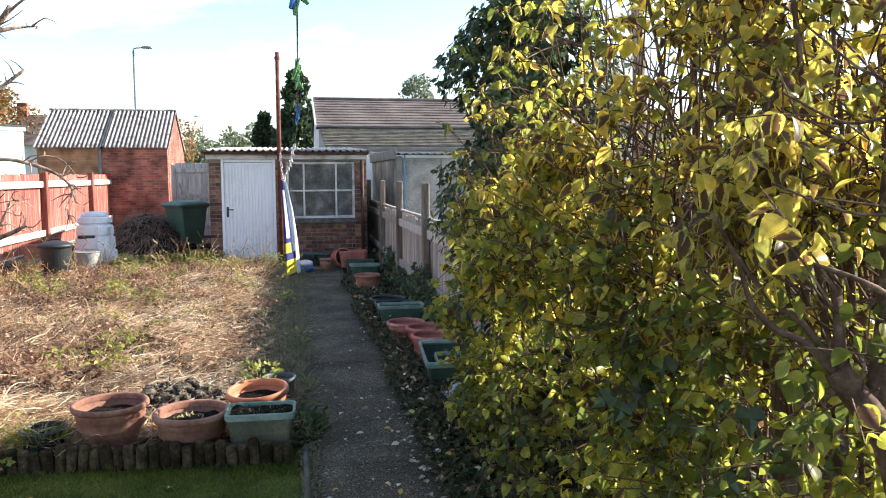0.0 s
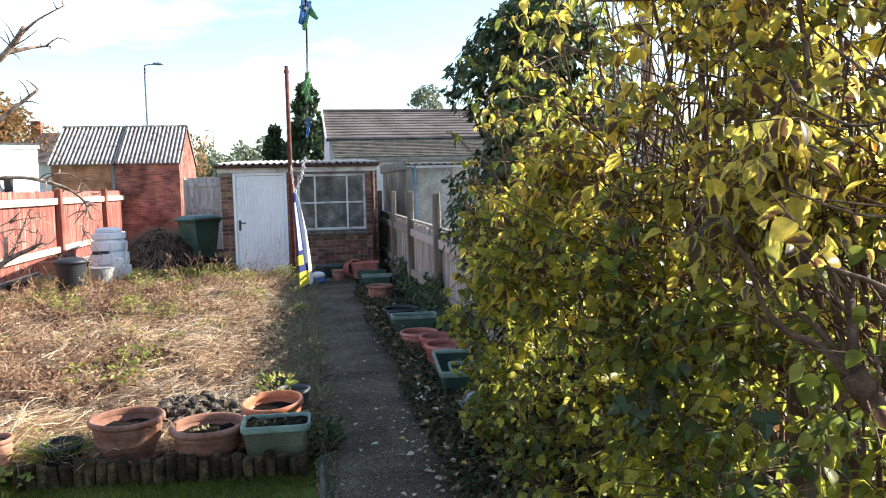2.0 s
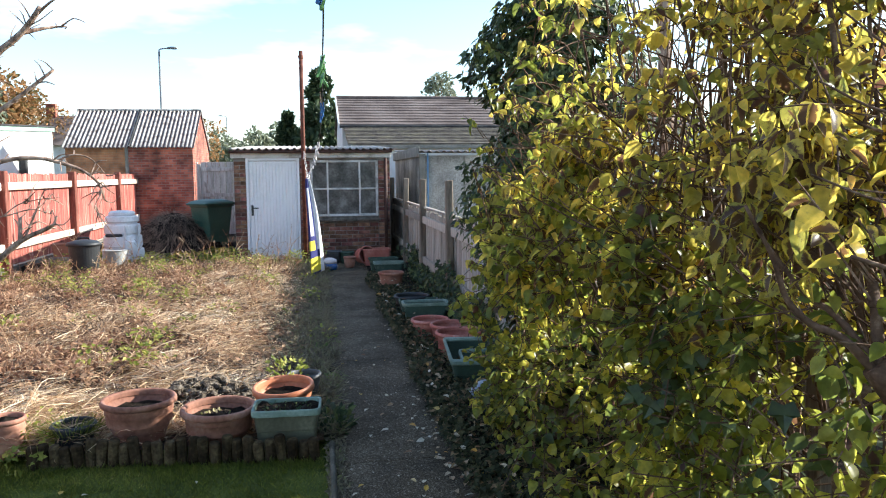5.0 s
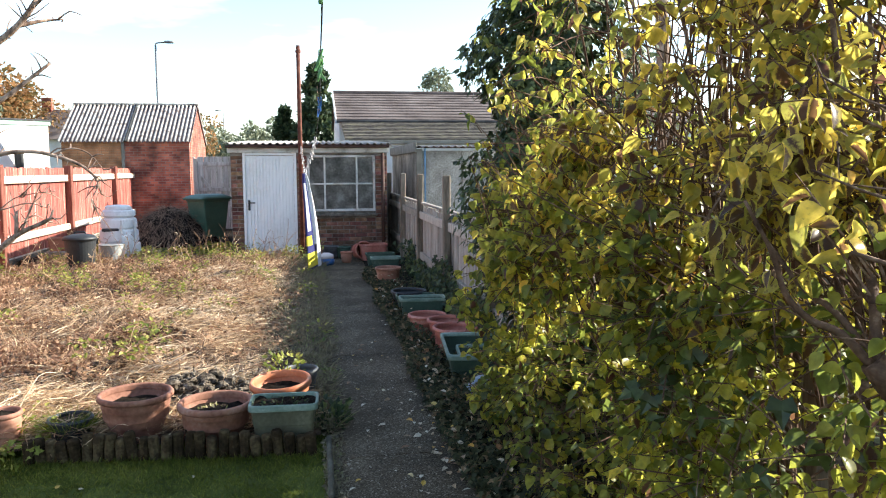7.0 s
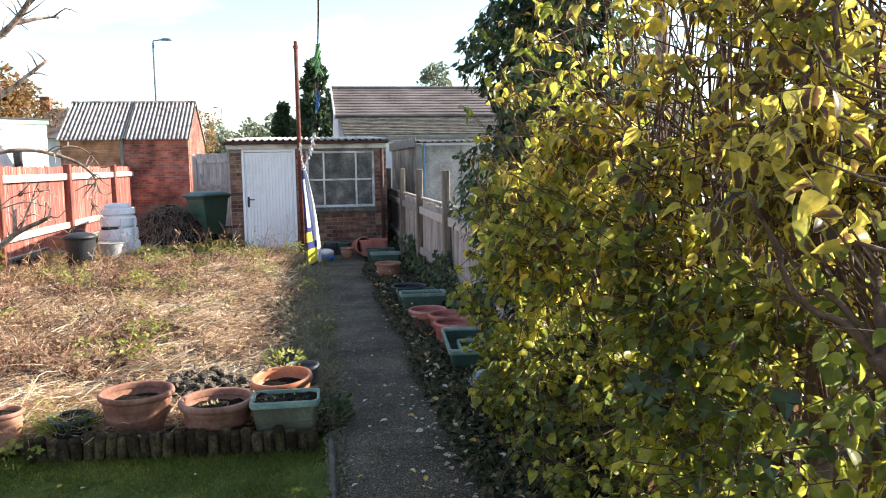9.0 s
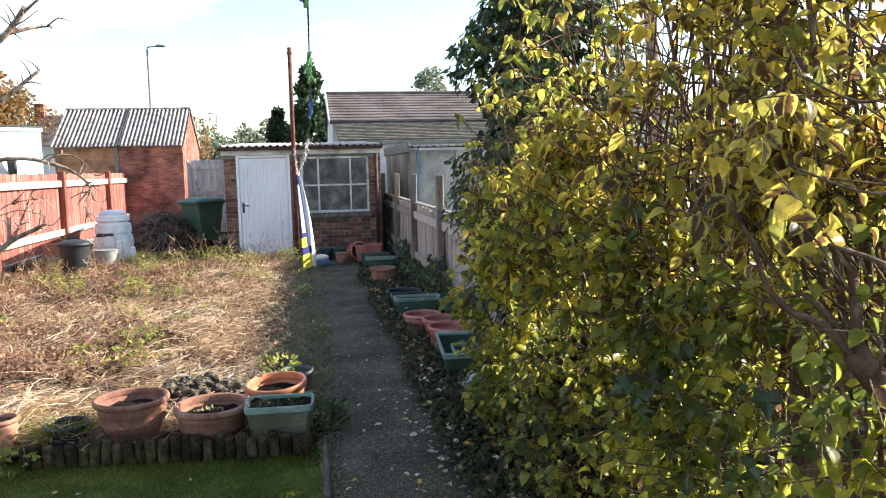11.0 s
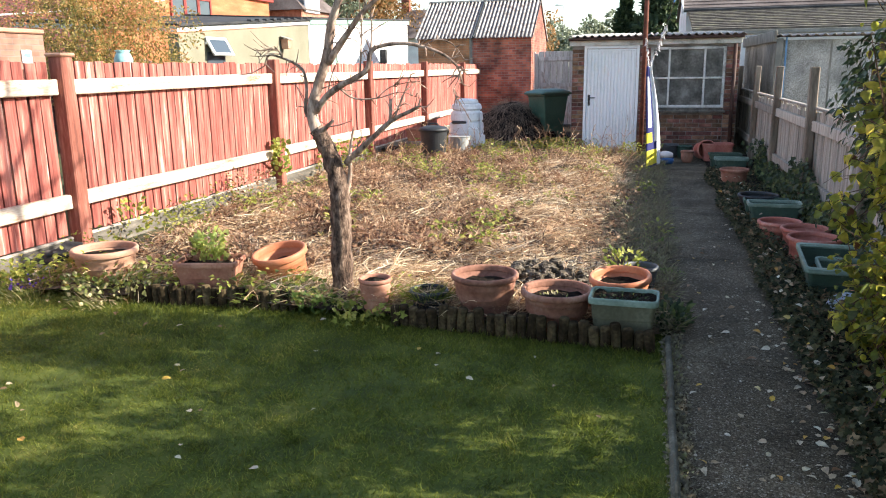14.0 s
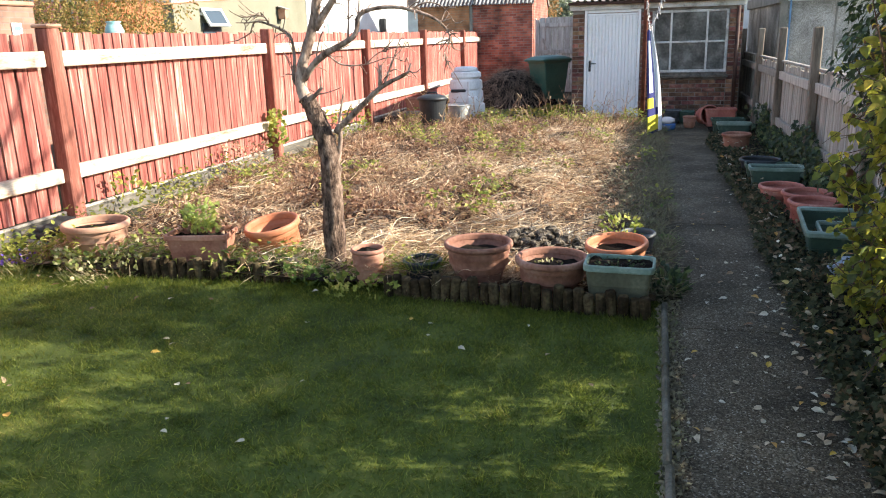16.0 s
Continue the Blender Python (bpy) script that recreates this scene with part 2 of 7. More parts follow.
BRICK = surface("brick", [(0.3, (0.085, 0.042, 0.032)), (0.5, (0.18, 0.086, 0.058)), (0.75, (0.30, 0.165, 0.115))], 9, 60, 0.9, 0.5, 0.004, rand="object", amount=0.5, hue=0.03)
MORTAR = surface("mortar", [(0.3, (0.12, 0.10, 0.085)), (0.7, (0.28, 0.25, 0.22))], 6, 80, 0.95, 0.5, 0.004)
WHITEPAINT = surface("white_paint", [(0.25, (0.72, 0.72, 0.72)), (0.5, (0.82, 0.82, 0.83))], 1.5, 18, 0.45, 0.08, 0.002, spec=0.45)
OLDWHITE = surface("weathered_white_paint", [(0.3, (0.30, 0.28, 0.25)), (0.5, (0.55, 0.53, 0.50)), (0.7, (0.68, 0.66, 0.63))], 4, 40, 0.7, 0.2, 0.003)
RUST = surface("rusty_iron", [(0.3, (0.055, 0.018, 0.012)), (0.55, (0.14, 0.045, 0.028)), (0.8, (0.24, 0.10, 0.06))], 7, 60, 0.75, 0.4, 0.003)
ASBESTOS = surface("weathered_fibre_cement", [(0.30, (0.13, 0.105, 0.098)), (0.46, (0.33, 0.305, 0.28)), (0.7, (0.55, 0.52, 0.47))], 6, 32, 0.9, 0.5, 0.006, (1, 1, 1))


def grimed(m, grime):
    """Dirt settled along the furrows of a wavy sheet."""
    n, l = m.node_tree.nodes, m.node_tree.links
    b = n["Principled BSDF"]
    base = b.inputs["Base Color"].links[0].from_socket
    at, mr, mx = n.new("ShaderNodeAttribute"), n.new("ShaderNodeMapRange"), n.new("ShaderNodeMixRGB")
    at.attribute_name = "rib"
    mr.inputs["From Min"].default_value, mr.inputs["From Max"].default_value = 0.62, 0.18
    mr.inputs["To Max"].default_value = 0.85
    l.new(at.outputs["Fac"], mr.inputs["Value"])
    l.new(mr.outputs[0], mx.inputs[0])
    l.new(base, mx.inputs[1])
    mx.inputs[2].default_value = (*grime, 1)
    l.new(mx.outputs[0], b.inputs["Base Color"])
    return m


SHEETROOF = grimed(surface("furrowed_fibre_cement", [(0.30, (0.15, 0.12, 0.11)), (0.46, (0.36, 0.335, 0.31)), (0.7, (0.56, 0.53, 0.48))], 6, 32, 0.9, 0.5, 0.006), (0.105, 0.055, 0.056))
DARKSLAB = surface("dark_stone", [(0.3, (0.03, 0.028, 0.025)), (0.6, (0.08, 0.074, 0.066)), (0.8, (0.16, 0.15, 0.135))], 8, 60, 0.9, 0.5, 0.006, rand="object", amount=0.3)
TILE = surface("roof_tile", [(0.3, (0.075, 0.055, 0.048)), (0.55, (0.135, 0.105, 0.095)), (0.8, (0.20, 0.165, 0.15))], 1.2, 12, 0.85, 0.3, 0.01, rand="island", amount=0.12)
BROWNTILE = surface("warm_brown_tile", [(0.3, (0.12, 0.062, 0.04)), (0.55, (0.21, 0.115, 0.075)), (0.8, (0.29, 0.18, 0.125))], 1.2, 12, 0.85, 0.3, 0.01)
MOSSTILE = surface("mossy_tile", [(0.3, (0.06, 0.05, 0.042)), (0.5, (0.115, 0.096, 0.078)), (0.7, (0.17, 0.148, 0.10))], 3, 14, 0.9, 0.4, 0.01, rand="island", amount=0.2)
RENDERW = surface("white_render", [(0.3, (0.62, 0.61, 0.60)), (0.6, (0.78, 0.78, 0.77))], 1.5, 40, 0.9, 0.2, 0.005)
BEIGE = surface("beige_render", [(0.3, (0.175, 0.16, 0.112)), (0.6, (0.235, 0.215, 0.155))], 1.2, 50, 0.9, 0.2, 0.005)
TERRA = surface("terracotta_plastic", [(0.3, (0.24, 0.095, 0.06)), (0.55, (0.36, 0.165, 0.108)), (0.8, (0.48, 0.27, 0.19))], 5, 50, 0.6, 0.12, 0.002, rand="object", amount=0.12)
ORANGE = surface("bright_terracotta", [(0.3, (0.40, 0.135, 0.065)), (0.6, (0.52, 0.20, 0.105))], 5, 50, 0.5, 0.1, 0.002)
SALMON = surface("faded_pink_terracotta", [(0.3, (0.34, 0.10, 0.075)), (0.6, (0.48, 0.18, 0.135)), (0.8, (0.58, 0.32, 0.26))], 5, 45, 0.6, 0.1, 0.002)
TAN = surface("tan_terracotta", [(0.3, (0.34, 0.17, 0.11)), (0.6, (0.46, 0.26, 0.175))], 5, 45, 0.6, 0.1, 0.002)
GREENPL = surface("green_plastic", [(0.3, (0.035, 0.062, 0.045)), (0.6, (0.06, 0.10, 0.072)), (0.8, (0.14, 0.19, 0.145))], 4, 40, 0.55, 0.1, 0.002, rand="object", amount=0.15)
PALEGREEN = surface("faded_green_rim", [(0.3, (0.13, 0.19, 0.15)), (0.6, (0.22, 0.29, 0.24)), (0.8, (0.34, 0.40, 0.345))], 6, 50, 0.6, 0.1, 0.002)
FADEDGREEN = surface("faded_grey_green_plastic", [(0.3, (0.07, 0.068, 0.042)), (0.6, (0.118, 0.114, 0.073)), (0.8, (0.19, 0.185, 0.125))], 5, 45, 0.65, 0.1, 0.002)
BINGREEN = surface("dark_green_bin", [(0.3, (0.04, 0.105, 0.075)), (0.7, (0.075, 0.16, 0.115))], 2, 30, 0.45, 0.06, 0.002, spec=0.4)
BLACKPL = surface("black_plastic", [(0.3, (0.012, 0.013, 0.014)), (0.7, (0.035, 0.037, 0.04))], 3, 40, 0.5, 0.08, 0.002, spec=0.4)
GREYPL = surface("pale_grey_plastic", [(0.3, (0.52, 0.53, 0.54)), (0.6, (0.72, 0.73, 0.74))], 3, 30, 0.55, 0.1, 0.002)
FADEDGREY = surface("faded_grey_plastic", [(0.3, (0.28, 0.285, 0.27)), (0.6, (0.42, 0.425, 0.41))], 3, 30, 0.6, 0.1, 0.002)
DARKGREY = surface("dark_grey_plastic", [(0.3, (0.05, 0.052, 0.056)), (0.6, (0.10, 0.104, 0.11))], 3, 40, 0.5, 0.08, 0.002)
BARK = surface("bark", [(0.30, (0.08, 0.05, 0.038)), (0.46, (0.235, 0.155, 0.115)), (0.70, (0.48, 0.355, 0.28))], 9, 40, 0.95, 0.6, 0.008, (2, 2, 0.8))
DARKBARK = surface("flaking_bark", [(0.33, (0.026, 0.016, 0.012)), (0.48, (0.11, 0.068, 0.048)), (0.72, (0.29, 0.20, 0.148))], 16, 55, 0.95, 1.0, 0.02, (1.5, 1.5, 0.7))
STEM = surface("shrub_stem", [(0.3, (0.045, 0.024, 0.016)), (0.55, (0.13, 0.076, 0.05)), (0.8, (0.36, 0.25, 0.18))], 14, 70, 0.85, 0.6, 0.006, spec=0.15)
LOGWOOD = surface("log_edging", [(0.3, (0.014, 0.010, 0.006)), (0.52, (0.05, 0.035, 0.020)), (0.8, (0.16, 0.12, 0.062))], 8, 50, 0.95, 0.8, 0.010, rand="object", amount=0.4, spec=0.05)
PEBBLE = speckled("pebbledash", [(0.0, (0.24, 0.22, 0.195)), (0.3, (0.36, 0.335, 0.305)), (0.7, (0.49, 0.465, 0.43)), (1.0, (0.66, 0.63, 0.59))], 105.0)
DARKMETAL = surface("grey_metal", [(0.3, (0.16, 0.165, 0.17)), (0.6, (0.24, 0.245, 0.25))], 3, 30, 0.5, 0.05, 0.002, metal=0.5)
FELT = surface("dark_roof_felt", [(0.3, (0.02, 0.02, 0.022)), (0.7, (0.06, 0.06, 0.062))], 3, 40, 0.9, 0.3, 0.005)
PALEGREENPAINT = surface("pale_green_paint", [(0.3, (0.20, 0.33, 0.27)), (0.7, (0.30, 0.43, 0.36))], 3, 40, 0.6, 0.1, 0.003)
BLUEPL = surface("blue_plastic", [(0.3, (0.02, 0.08, 0.24)), (0.7, (0.05, 0.16, 0.38))], 4, 40, 0.5, 0.05, 0.002)
LIMEPL = surface("faded_green_plastic", [(0.3, (0.06, 0.17, 0.05)), (0.7, (0.12, 0.28, 0.09))], 4, 40, 0.5, 0.05, 0.002)
CREAMPL = surface("cream_plastic", [(0.3, (0.62, 0.55, 0.52)), (0.7, (0.78, 0.72, 0.70))], 4, 40, 0.5, 0.05, 0.002)
PIPEBLUE = surface("faded_blue_plastic", [(0.3, (0.10, 0.20, 0.33)), (0.7, (0.18, 0.31, 0.46))], 4, 40, 0.5, 0.05, 0.002)
GREYPOST = surface("brown_old_post", [(0.3, (0.10, 0.075, 0.055)), (0.55, (0.21, 0.165, 0.125)), (0.8, (0.36, 0.30, 0.24))], 3, 26, 0.85, 0.4, 0.004, (5, 5, 0.5), rand="object", amount=0.2)
TEALGLAZE = surface("pale_teal_glaze", [(0.3, (0.16, 0.34, 0.33)), (0.7, (0.34, 0.52, 0.50))], 9, 40, 0.35, 0.1, 0.002)
BAGBLUE = surface("pale_blue_film", [(0.3, (0.22, 0.26, 0.30)), (0.7, (0.38, 0.42, 0.47))], 9, 40, 0.4, 0.3, 0.004)
WINDOWRED = surface("dark_red_gloss_paint", [(0.3, (0.20, 0.03, 0.024)), (0.7, (0.33, 0.06, 0.048))], 3, 30, 0.4, 0.05, 0.002)
ORANGEBRICK = surface("far_orange_brick", [(0.3, (0.33, 0.095, 0.042)), (0.55, (0.47, 0.155, 0.072)), (0.8, (0.56, 0.23, 0.125))], 1.0, 9, 0.9, 0.3, 0.01, (1, 1, 5))
SHEDCLOTH = surface("grey_netting", [(0.34, (0.06, 0.058, 0.052)), (0.5, (0.17, 0.165, 0.155)), (0.66, (0.36, 0.35, 0.33))], 6, 60, 0.95, 0.2, 0.01)


def wall_brick(name, cols, rough=0.9):
    """Brickwork seen from far: courses of 75 mm from the Brick Texture, dirt over them."""
    m, n, l, b = nodes_of(name)
    geo = n.new("ShaderNodeNewGeometry")
    sp, cb, ad = n.new("ShaderNodeSeparateXYZ"), n.new("ShaderNodeCombineXYZ"), n.new("ShaderNodeMath")
    l.new(geo.outputs["Position"], sp.inputs[0])
    l.new(sp.outputs["X"], ad.inputs[0])
    l.new(sp.outputs["Y"], ad.inputs[1])
    l.new(ad.outputs[0], cb.inputs["X"])
    l.new(sp.outputs["Z"], cb.inputs["Y"])
    br = n.new("ShaderNodeTexBrick")
    br.inputs["Scale"].default_value = 1.0
    br.inputs["Brick Width"].default_value, br.inputs["Row Height"].default_value, br.inputs["Mortar Size"].default_value = 0.225, 0.075, 0.009
    br.inputs["Color1"].default_value, br.inputs["Color2"].default_value, br.inputs["Mortar"].default_value = (*cols[0], 1), (*cols[1], 1), (*cols[2], 1)
    l.new(cb.outputs[0], br.inputs["Vector"])
    ns = n.new("ShaderNodeTexNoise")
    ns.inputs["Scale"].default_value, ns.inputs["Detail"].default_value = 2.3, 7.0
    l.new(geo.outputs["Position"], ns.inputs["Vector"])
    hs, mr = n.new("ShaderNodeHueSaturation"), n.new("ShaderNodeMapRange")
    mr.inputs["From Min"].default_value, mr.inputs["From Max"].default_value = 0.3, 0.7
    mr.inputs["To Min"].default_value, mr.inputs["To Max"].default_value = 0.4, 1.5
    l.new(ns.outputs["Fac"], mr.inputs["Value"])
    l.new(mr.outputs[0], hs.inputs["Value"])
    l.new(br.outputs["Color"], hs.inputs["Color"])
    l.new(hs.outputs["Color"], b.inputs["Base Color"])
    b.inputs["Roughness"].default_value = rough
    bp = n.new("ShaderNodeBump")
    bp.invert = True
    bp.inputs["Strength"].default_value, bp.inputs["Distance"].default_value = 0.6, 0.01
    l.new(br.outputs["Fac"], bp.inputs["Height"])
    l.new(bp.outputs["Normal"], b.inputs["Normal"])
    return m


REDBRICKWALL = wall_brick("old_red_brickwork", [(0.22, 0.055, 0.038), (0.44, 0.135, 0.08), (0.24, 0.16, 0.13)])
MAROONWALL = wall_brick("dark_maroon_brickwork", [(0.075, 0.018, 0.016), (0.13, 0.035, 0.028), (0.06, 0.03, 0.026)])
PIERBRICK = wall_brick("pinkish_brown_brickwork", [(0.22, 0.11, 0.075), (0.30, 0.155, 0.11), (0.22, 0.15, 0.12)])
BROWNBRICKWALL = wall_brick("orange_brown_brickwork", [(0.36, 0.15, 0.07), (0.42, 0.19, 0.09), (0.30, 0.18, 0.11)])

SHRUBLEAF = leafy("shrub_leaf", [(0.0, (0.085, 0.095, 0.022)), (0.28, (0.19, 0.185, 0.032)), (0.5, (0.31, 0.26, 0.038)), (0.72, (0.47, 0.35, 0.048)), (0.90, (0.60, 0.43, 0.06)), (0.96, (0.50, 0.25, 0.06)), (1.0, (0.40, 0.12, 0.05))], 0.56, 0.36, 0.48, 0.42, 2.3, 0.3, 2.3)
GOLDLEAF = leafy("gold_leaf", [(0.0, (0.18, 0.19, 0.034)), (0.35, (0.36, 0.30, 0.046)), (0.7, (0.54, 0.41, 0.055)), (1.0, (0.66, 0.46, 0.06))], 0.48, 0.34, 0.98, 0.45, 1.8, 0.25, 2.3)
HEDGELEAF = leafy("hedge_leaf", [(0.0, (0.028, 0.040, 0.013)), (0.35, (0.085, 0.103, 0.018)), (0.6, (0.185, 0.178, 0.024)), (0.85, (0.33, 0.29, 0.034)), (1.0, (0.47, 0.34, 0.05))], 0.5, 0.4, 0.06, 0.35, 3.6, 0.4, 2.2)
LIMELEAF = leafy("lime_leaf", [(0.0, (0.06, 0.078, 0.015)), (0.35, (0.14, 0.158, 0.021)), (0.7, (0.26, 0.245, 0.028)), (1.0, (0.43, 0.345, 0.042))], 0.52, 0.36, 0.14, 0.40, 2.6, 0.35, 2.2)
# own colour of the large lobed leaves; also used to darken the shrub's inside
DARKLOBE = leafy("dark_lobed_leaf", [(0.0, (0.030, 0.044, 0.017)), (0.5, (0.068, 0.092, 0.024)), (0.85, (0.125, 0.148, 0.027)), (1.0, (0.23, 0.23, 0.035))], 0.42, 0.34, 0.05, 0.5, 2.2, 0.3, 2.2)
IVYLEAF = leafy("ivy_leaf", [(0.0, (0.024, 0.028, 0.016)), (0.45, (0.052, 0.056, 0.028)), (0.75, (0.095, 0.09, 0.043)), (0.9, (0.14, 0.095, 0.055)), (1.0, (0.26, 0.18, 0.10))], 0.2, 0.7, 0.1, 0.12)
VERGELEAF = leafy("withered_verge", [(0.0, (0.065, 0.055, 0.040)), (0.45, (0.18, 0.155, 0.105)), (0.75, (0.27, 0.235, 0.145)), (0.88, (0.19, 0.21, 0.08)), (1.0, (0.48, 0.40, 0.28))], 0.2, 0.65, 0.0, 0.2, 2.0, 0.3, 1.5)
EDGEGREEN = leafy("edge_green_leaf", [(0.0, (0.05, 0.085, 0.022)), (0.6, (0.11, 0.16, 0.035)), (1.0, (0.20, 0.22, 0.06))], 0.35, 0.5)
IVYGREEN = leafy("dark_green_leaf", [(0.0, (0.025, 0.04, 0.022)), (0.6, (0.055, 0.08, 0.035)), (1.0, (0.13, 0.155, 0.05))], 0.25, 0.5, 0.05, 0.25)
WEEDLEAF = leafy("weed_leaf", [(0.0, (0.10, 0.13, 0.02)), (0.6, (0.23, 0.25, 0.045)), (1.0, (0.42, 0.38, 0.10))], 0.4, 0.5)
PALELEAF = leafy("pale_leaf", [(0.0, (0.17, 0.22, 0.05)), (0.6, (0.30, 0.34, 0.09)), (1.0, (0.45, 0.44, 0.14))], 0.4, 0.5)
GRASS = leafy("grass_blade", [(0.0, (0.032, 0.047, 0.007)), (0.5, (0.078, 0.098, 0.013)), (0.88, (0.175, 0.185, 0.028)), (1.0, (0.28, 0.24, 0.07))], 0.5, 0.5, region=0.3, spread=2.5, glow=2.6)
STRAW = leafy("dry_straw", [(0.0, (0.10, 0.045, 0.024)), (0.3, (0.30, 0.18, 0.10)), (0.6, (0.57, 0.41, 0.245)), (0.85, (0.80, 0.65, 0.46)), (1.0, (0.95, 0.85, 0.66))], 0.2, 0.6, region=0.35, spread=1.1)
DEADWEED = leafy("dead_weed", [(0.0, (0.05, 0.022, 0.016)), (0.3, (0.17, 0.085, 0.05)), (0.6, (0.34, 0.205, 0.12)), (1.0, (0.62, 0.45, 0.29))], 0.25, 0.7, region=0.4, spread=1.4)
SHADESTALK = leafy("dark_shade_stalk", [(0.0, (0.05, 0.034, 0.026)), (0.6, (0.13, 0.092, 0.07)), (1.0, (0.25, 0.19, 0.145))], 0.1, 0.8)
HAY = leafy("old_hay", [(0.0, (0.08, 0.05, 0.035)), (0.5, (0.21, 0.145, 0.10)), (0.85, (0.34, 0.25, 0.175)), (1.0, (0.48, 0.38, 0.27))], 0.1, 0.8, region=0.3, spread=2.0)
WEEDGRASS = leafy("mixed_grass", [(0.0, (0.10, 0.13, 0.03)), (0.5, (0.22, 0.23, 0.07)), (1.0, (0.52, 0.44, 0.26))], 0.35, 0.6)
GRIT = leafy("pale_grit", [(0.0, (0.06, 0.045, 0.03)), (0.5, (0.17, 0.135, 0.095)), (0.85, (0.30, 0.25, 0.19)), (1.0, (0.52, 0.46, 0.37))], 0.0, 0.9, spec=0.1)
FLOWER = leafy("purple_petal", [(0.0, (0.10, 0.05, 0.30)), (1.0, (0.18, 0.09, 0.45))], 0.3, 0.6)
FALLEN = leafy("fallen_leaf", [(0.0, (0.18, 0.08, 0.035)), (0.3, (0.34, 0.24, 0.14)), (0.65, (0.52, 0.45, 0.33)), (0.85, (0.60, 0.55, 0.44)), (0.9, (0.52, 0.36, 0.06)), (1.0, (0.44, 0.20, 0.05))], 0.15, 0.55)
ACERLEAF = leafy("orange_leaf", [(0.0, (0.06, 0.08, 0.02)), (0.3, (0.15, 0.145, 0.04)), (0.55, (0.34, 0.235, 0.075)), (0.8, (0.42, 0.19, 0.09)), (1.0, (0.46, 0.16, 0.12))], 0.4, 0.6, region=0.5, spread=0.8)
CONIFER = leafy("conifer_spray", [(0.0, (0.015, 0.032, 0.017)), (0.6, (0.04, 0.066, 0.028)), (1.0, (0.085, 0.11, 0.045))], 0.15, 0.6)
AUTUMN = leafy("far_autumn_leaf", [(0.0, (0.10, 0.085, 0.03)), (0.5, (0.24, 0.13, 0.05)), (1.0, (0.36, 0.19, 0.08))], 0.3, 0.6)
# leaf green paled so that distance haze is part of the colour
HAZEGREEN = leafy("hazed_green_leaf", [(0.0, (0.09, 0.105, 0.07)), (0.6, (0.16, 0.18, 0.115)), (1.0, (0.26, 0.26, 0.18))], 0.3, 0.6)

GLASS = surface("dusty_glass", [(0.3, (0.06, 0.055, 0.048)), (0.5, (0.15, 0.14, 0.122)), (0.72, (0.32, 0.305, 0.275))], 5, 30, 0.5, 0.03, 0.002, (1, 1, 1), spec=0.25)
GLASS.node_tree.nodes["Principled BSDF"].inputs["Transmission Weight"].default_value = 0.3
DARKGLASS, _, _, db = nodes_of("far_window_glass")
db.inputs["Base Color"].default_value, db.inputs["Roughness"].default_value = (0.06, 0.075, 0.09, 1), 0.08


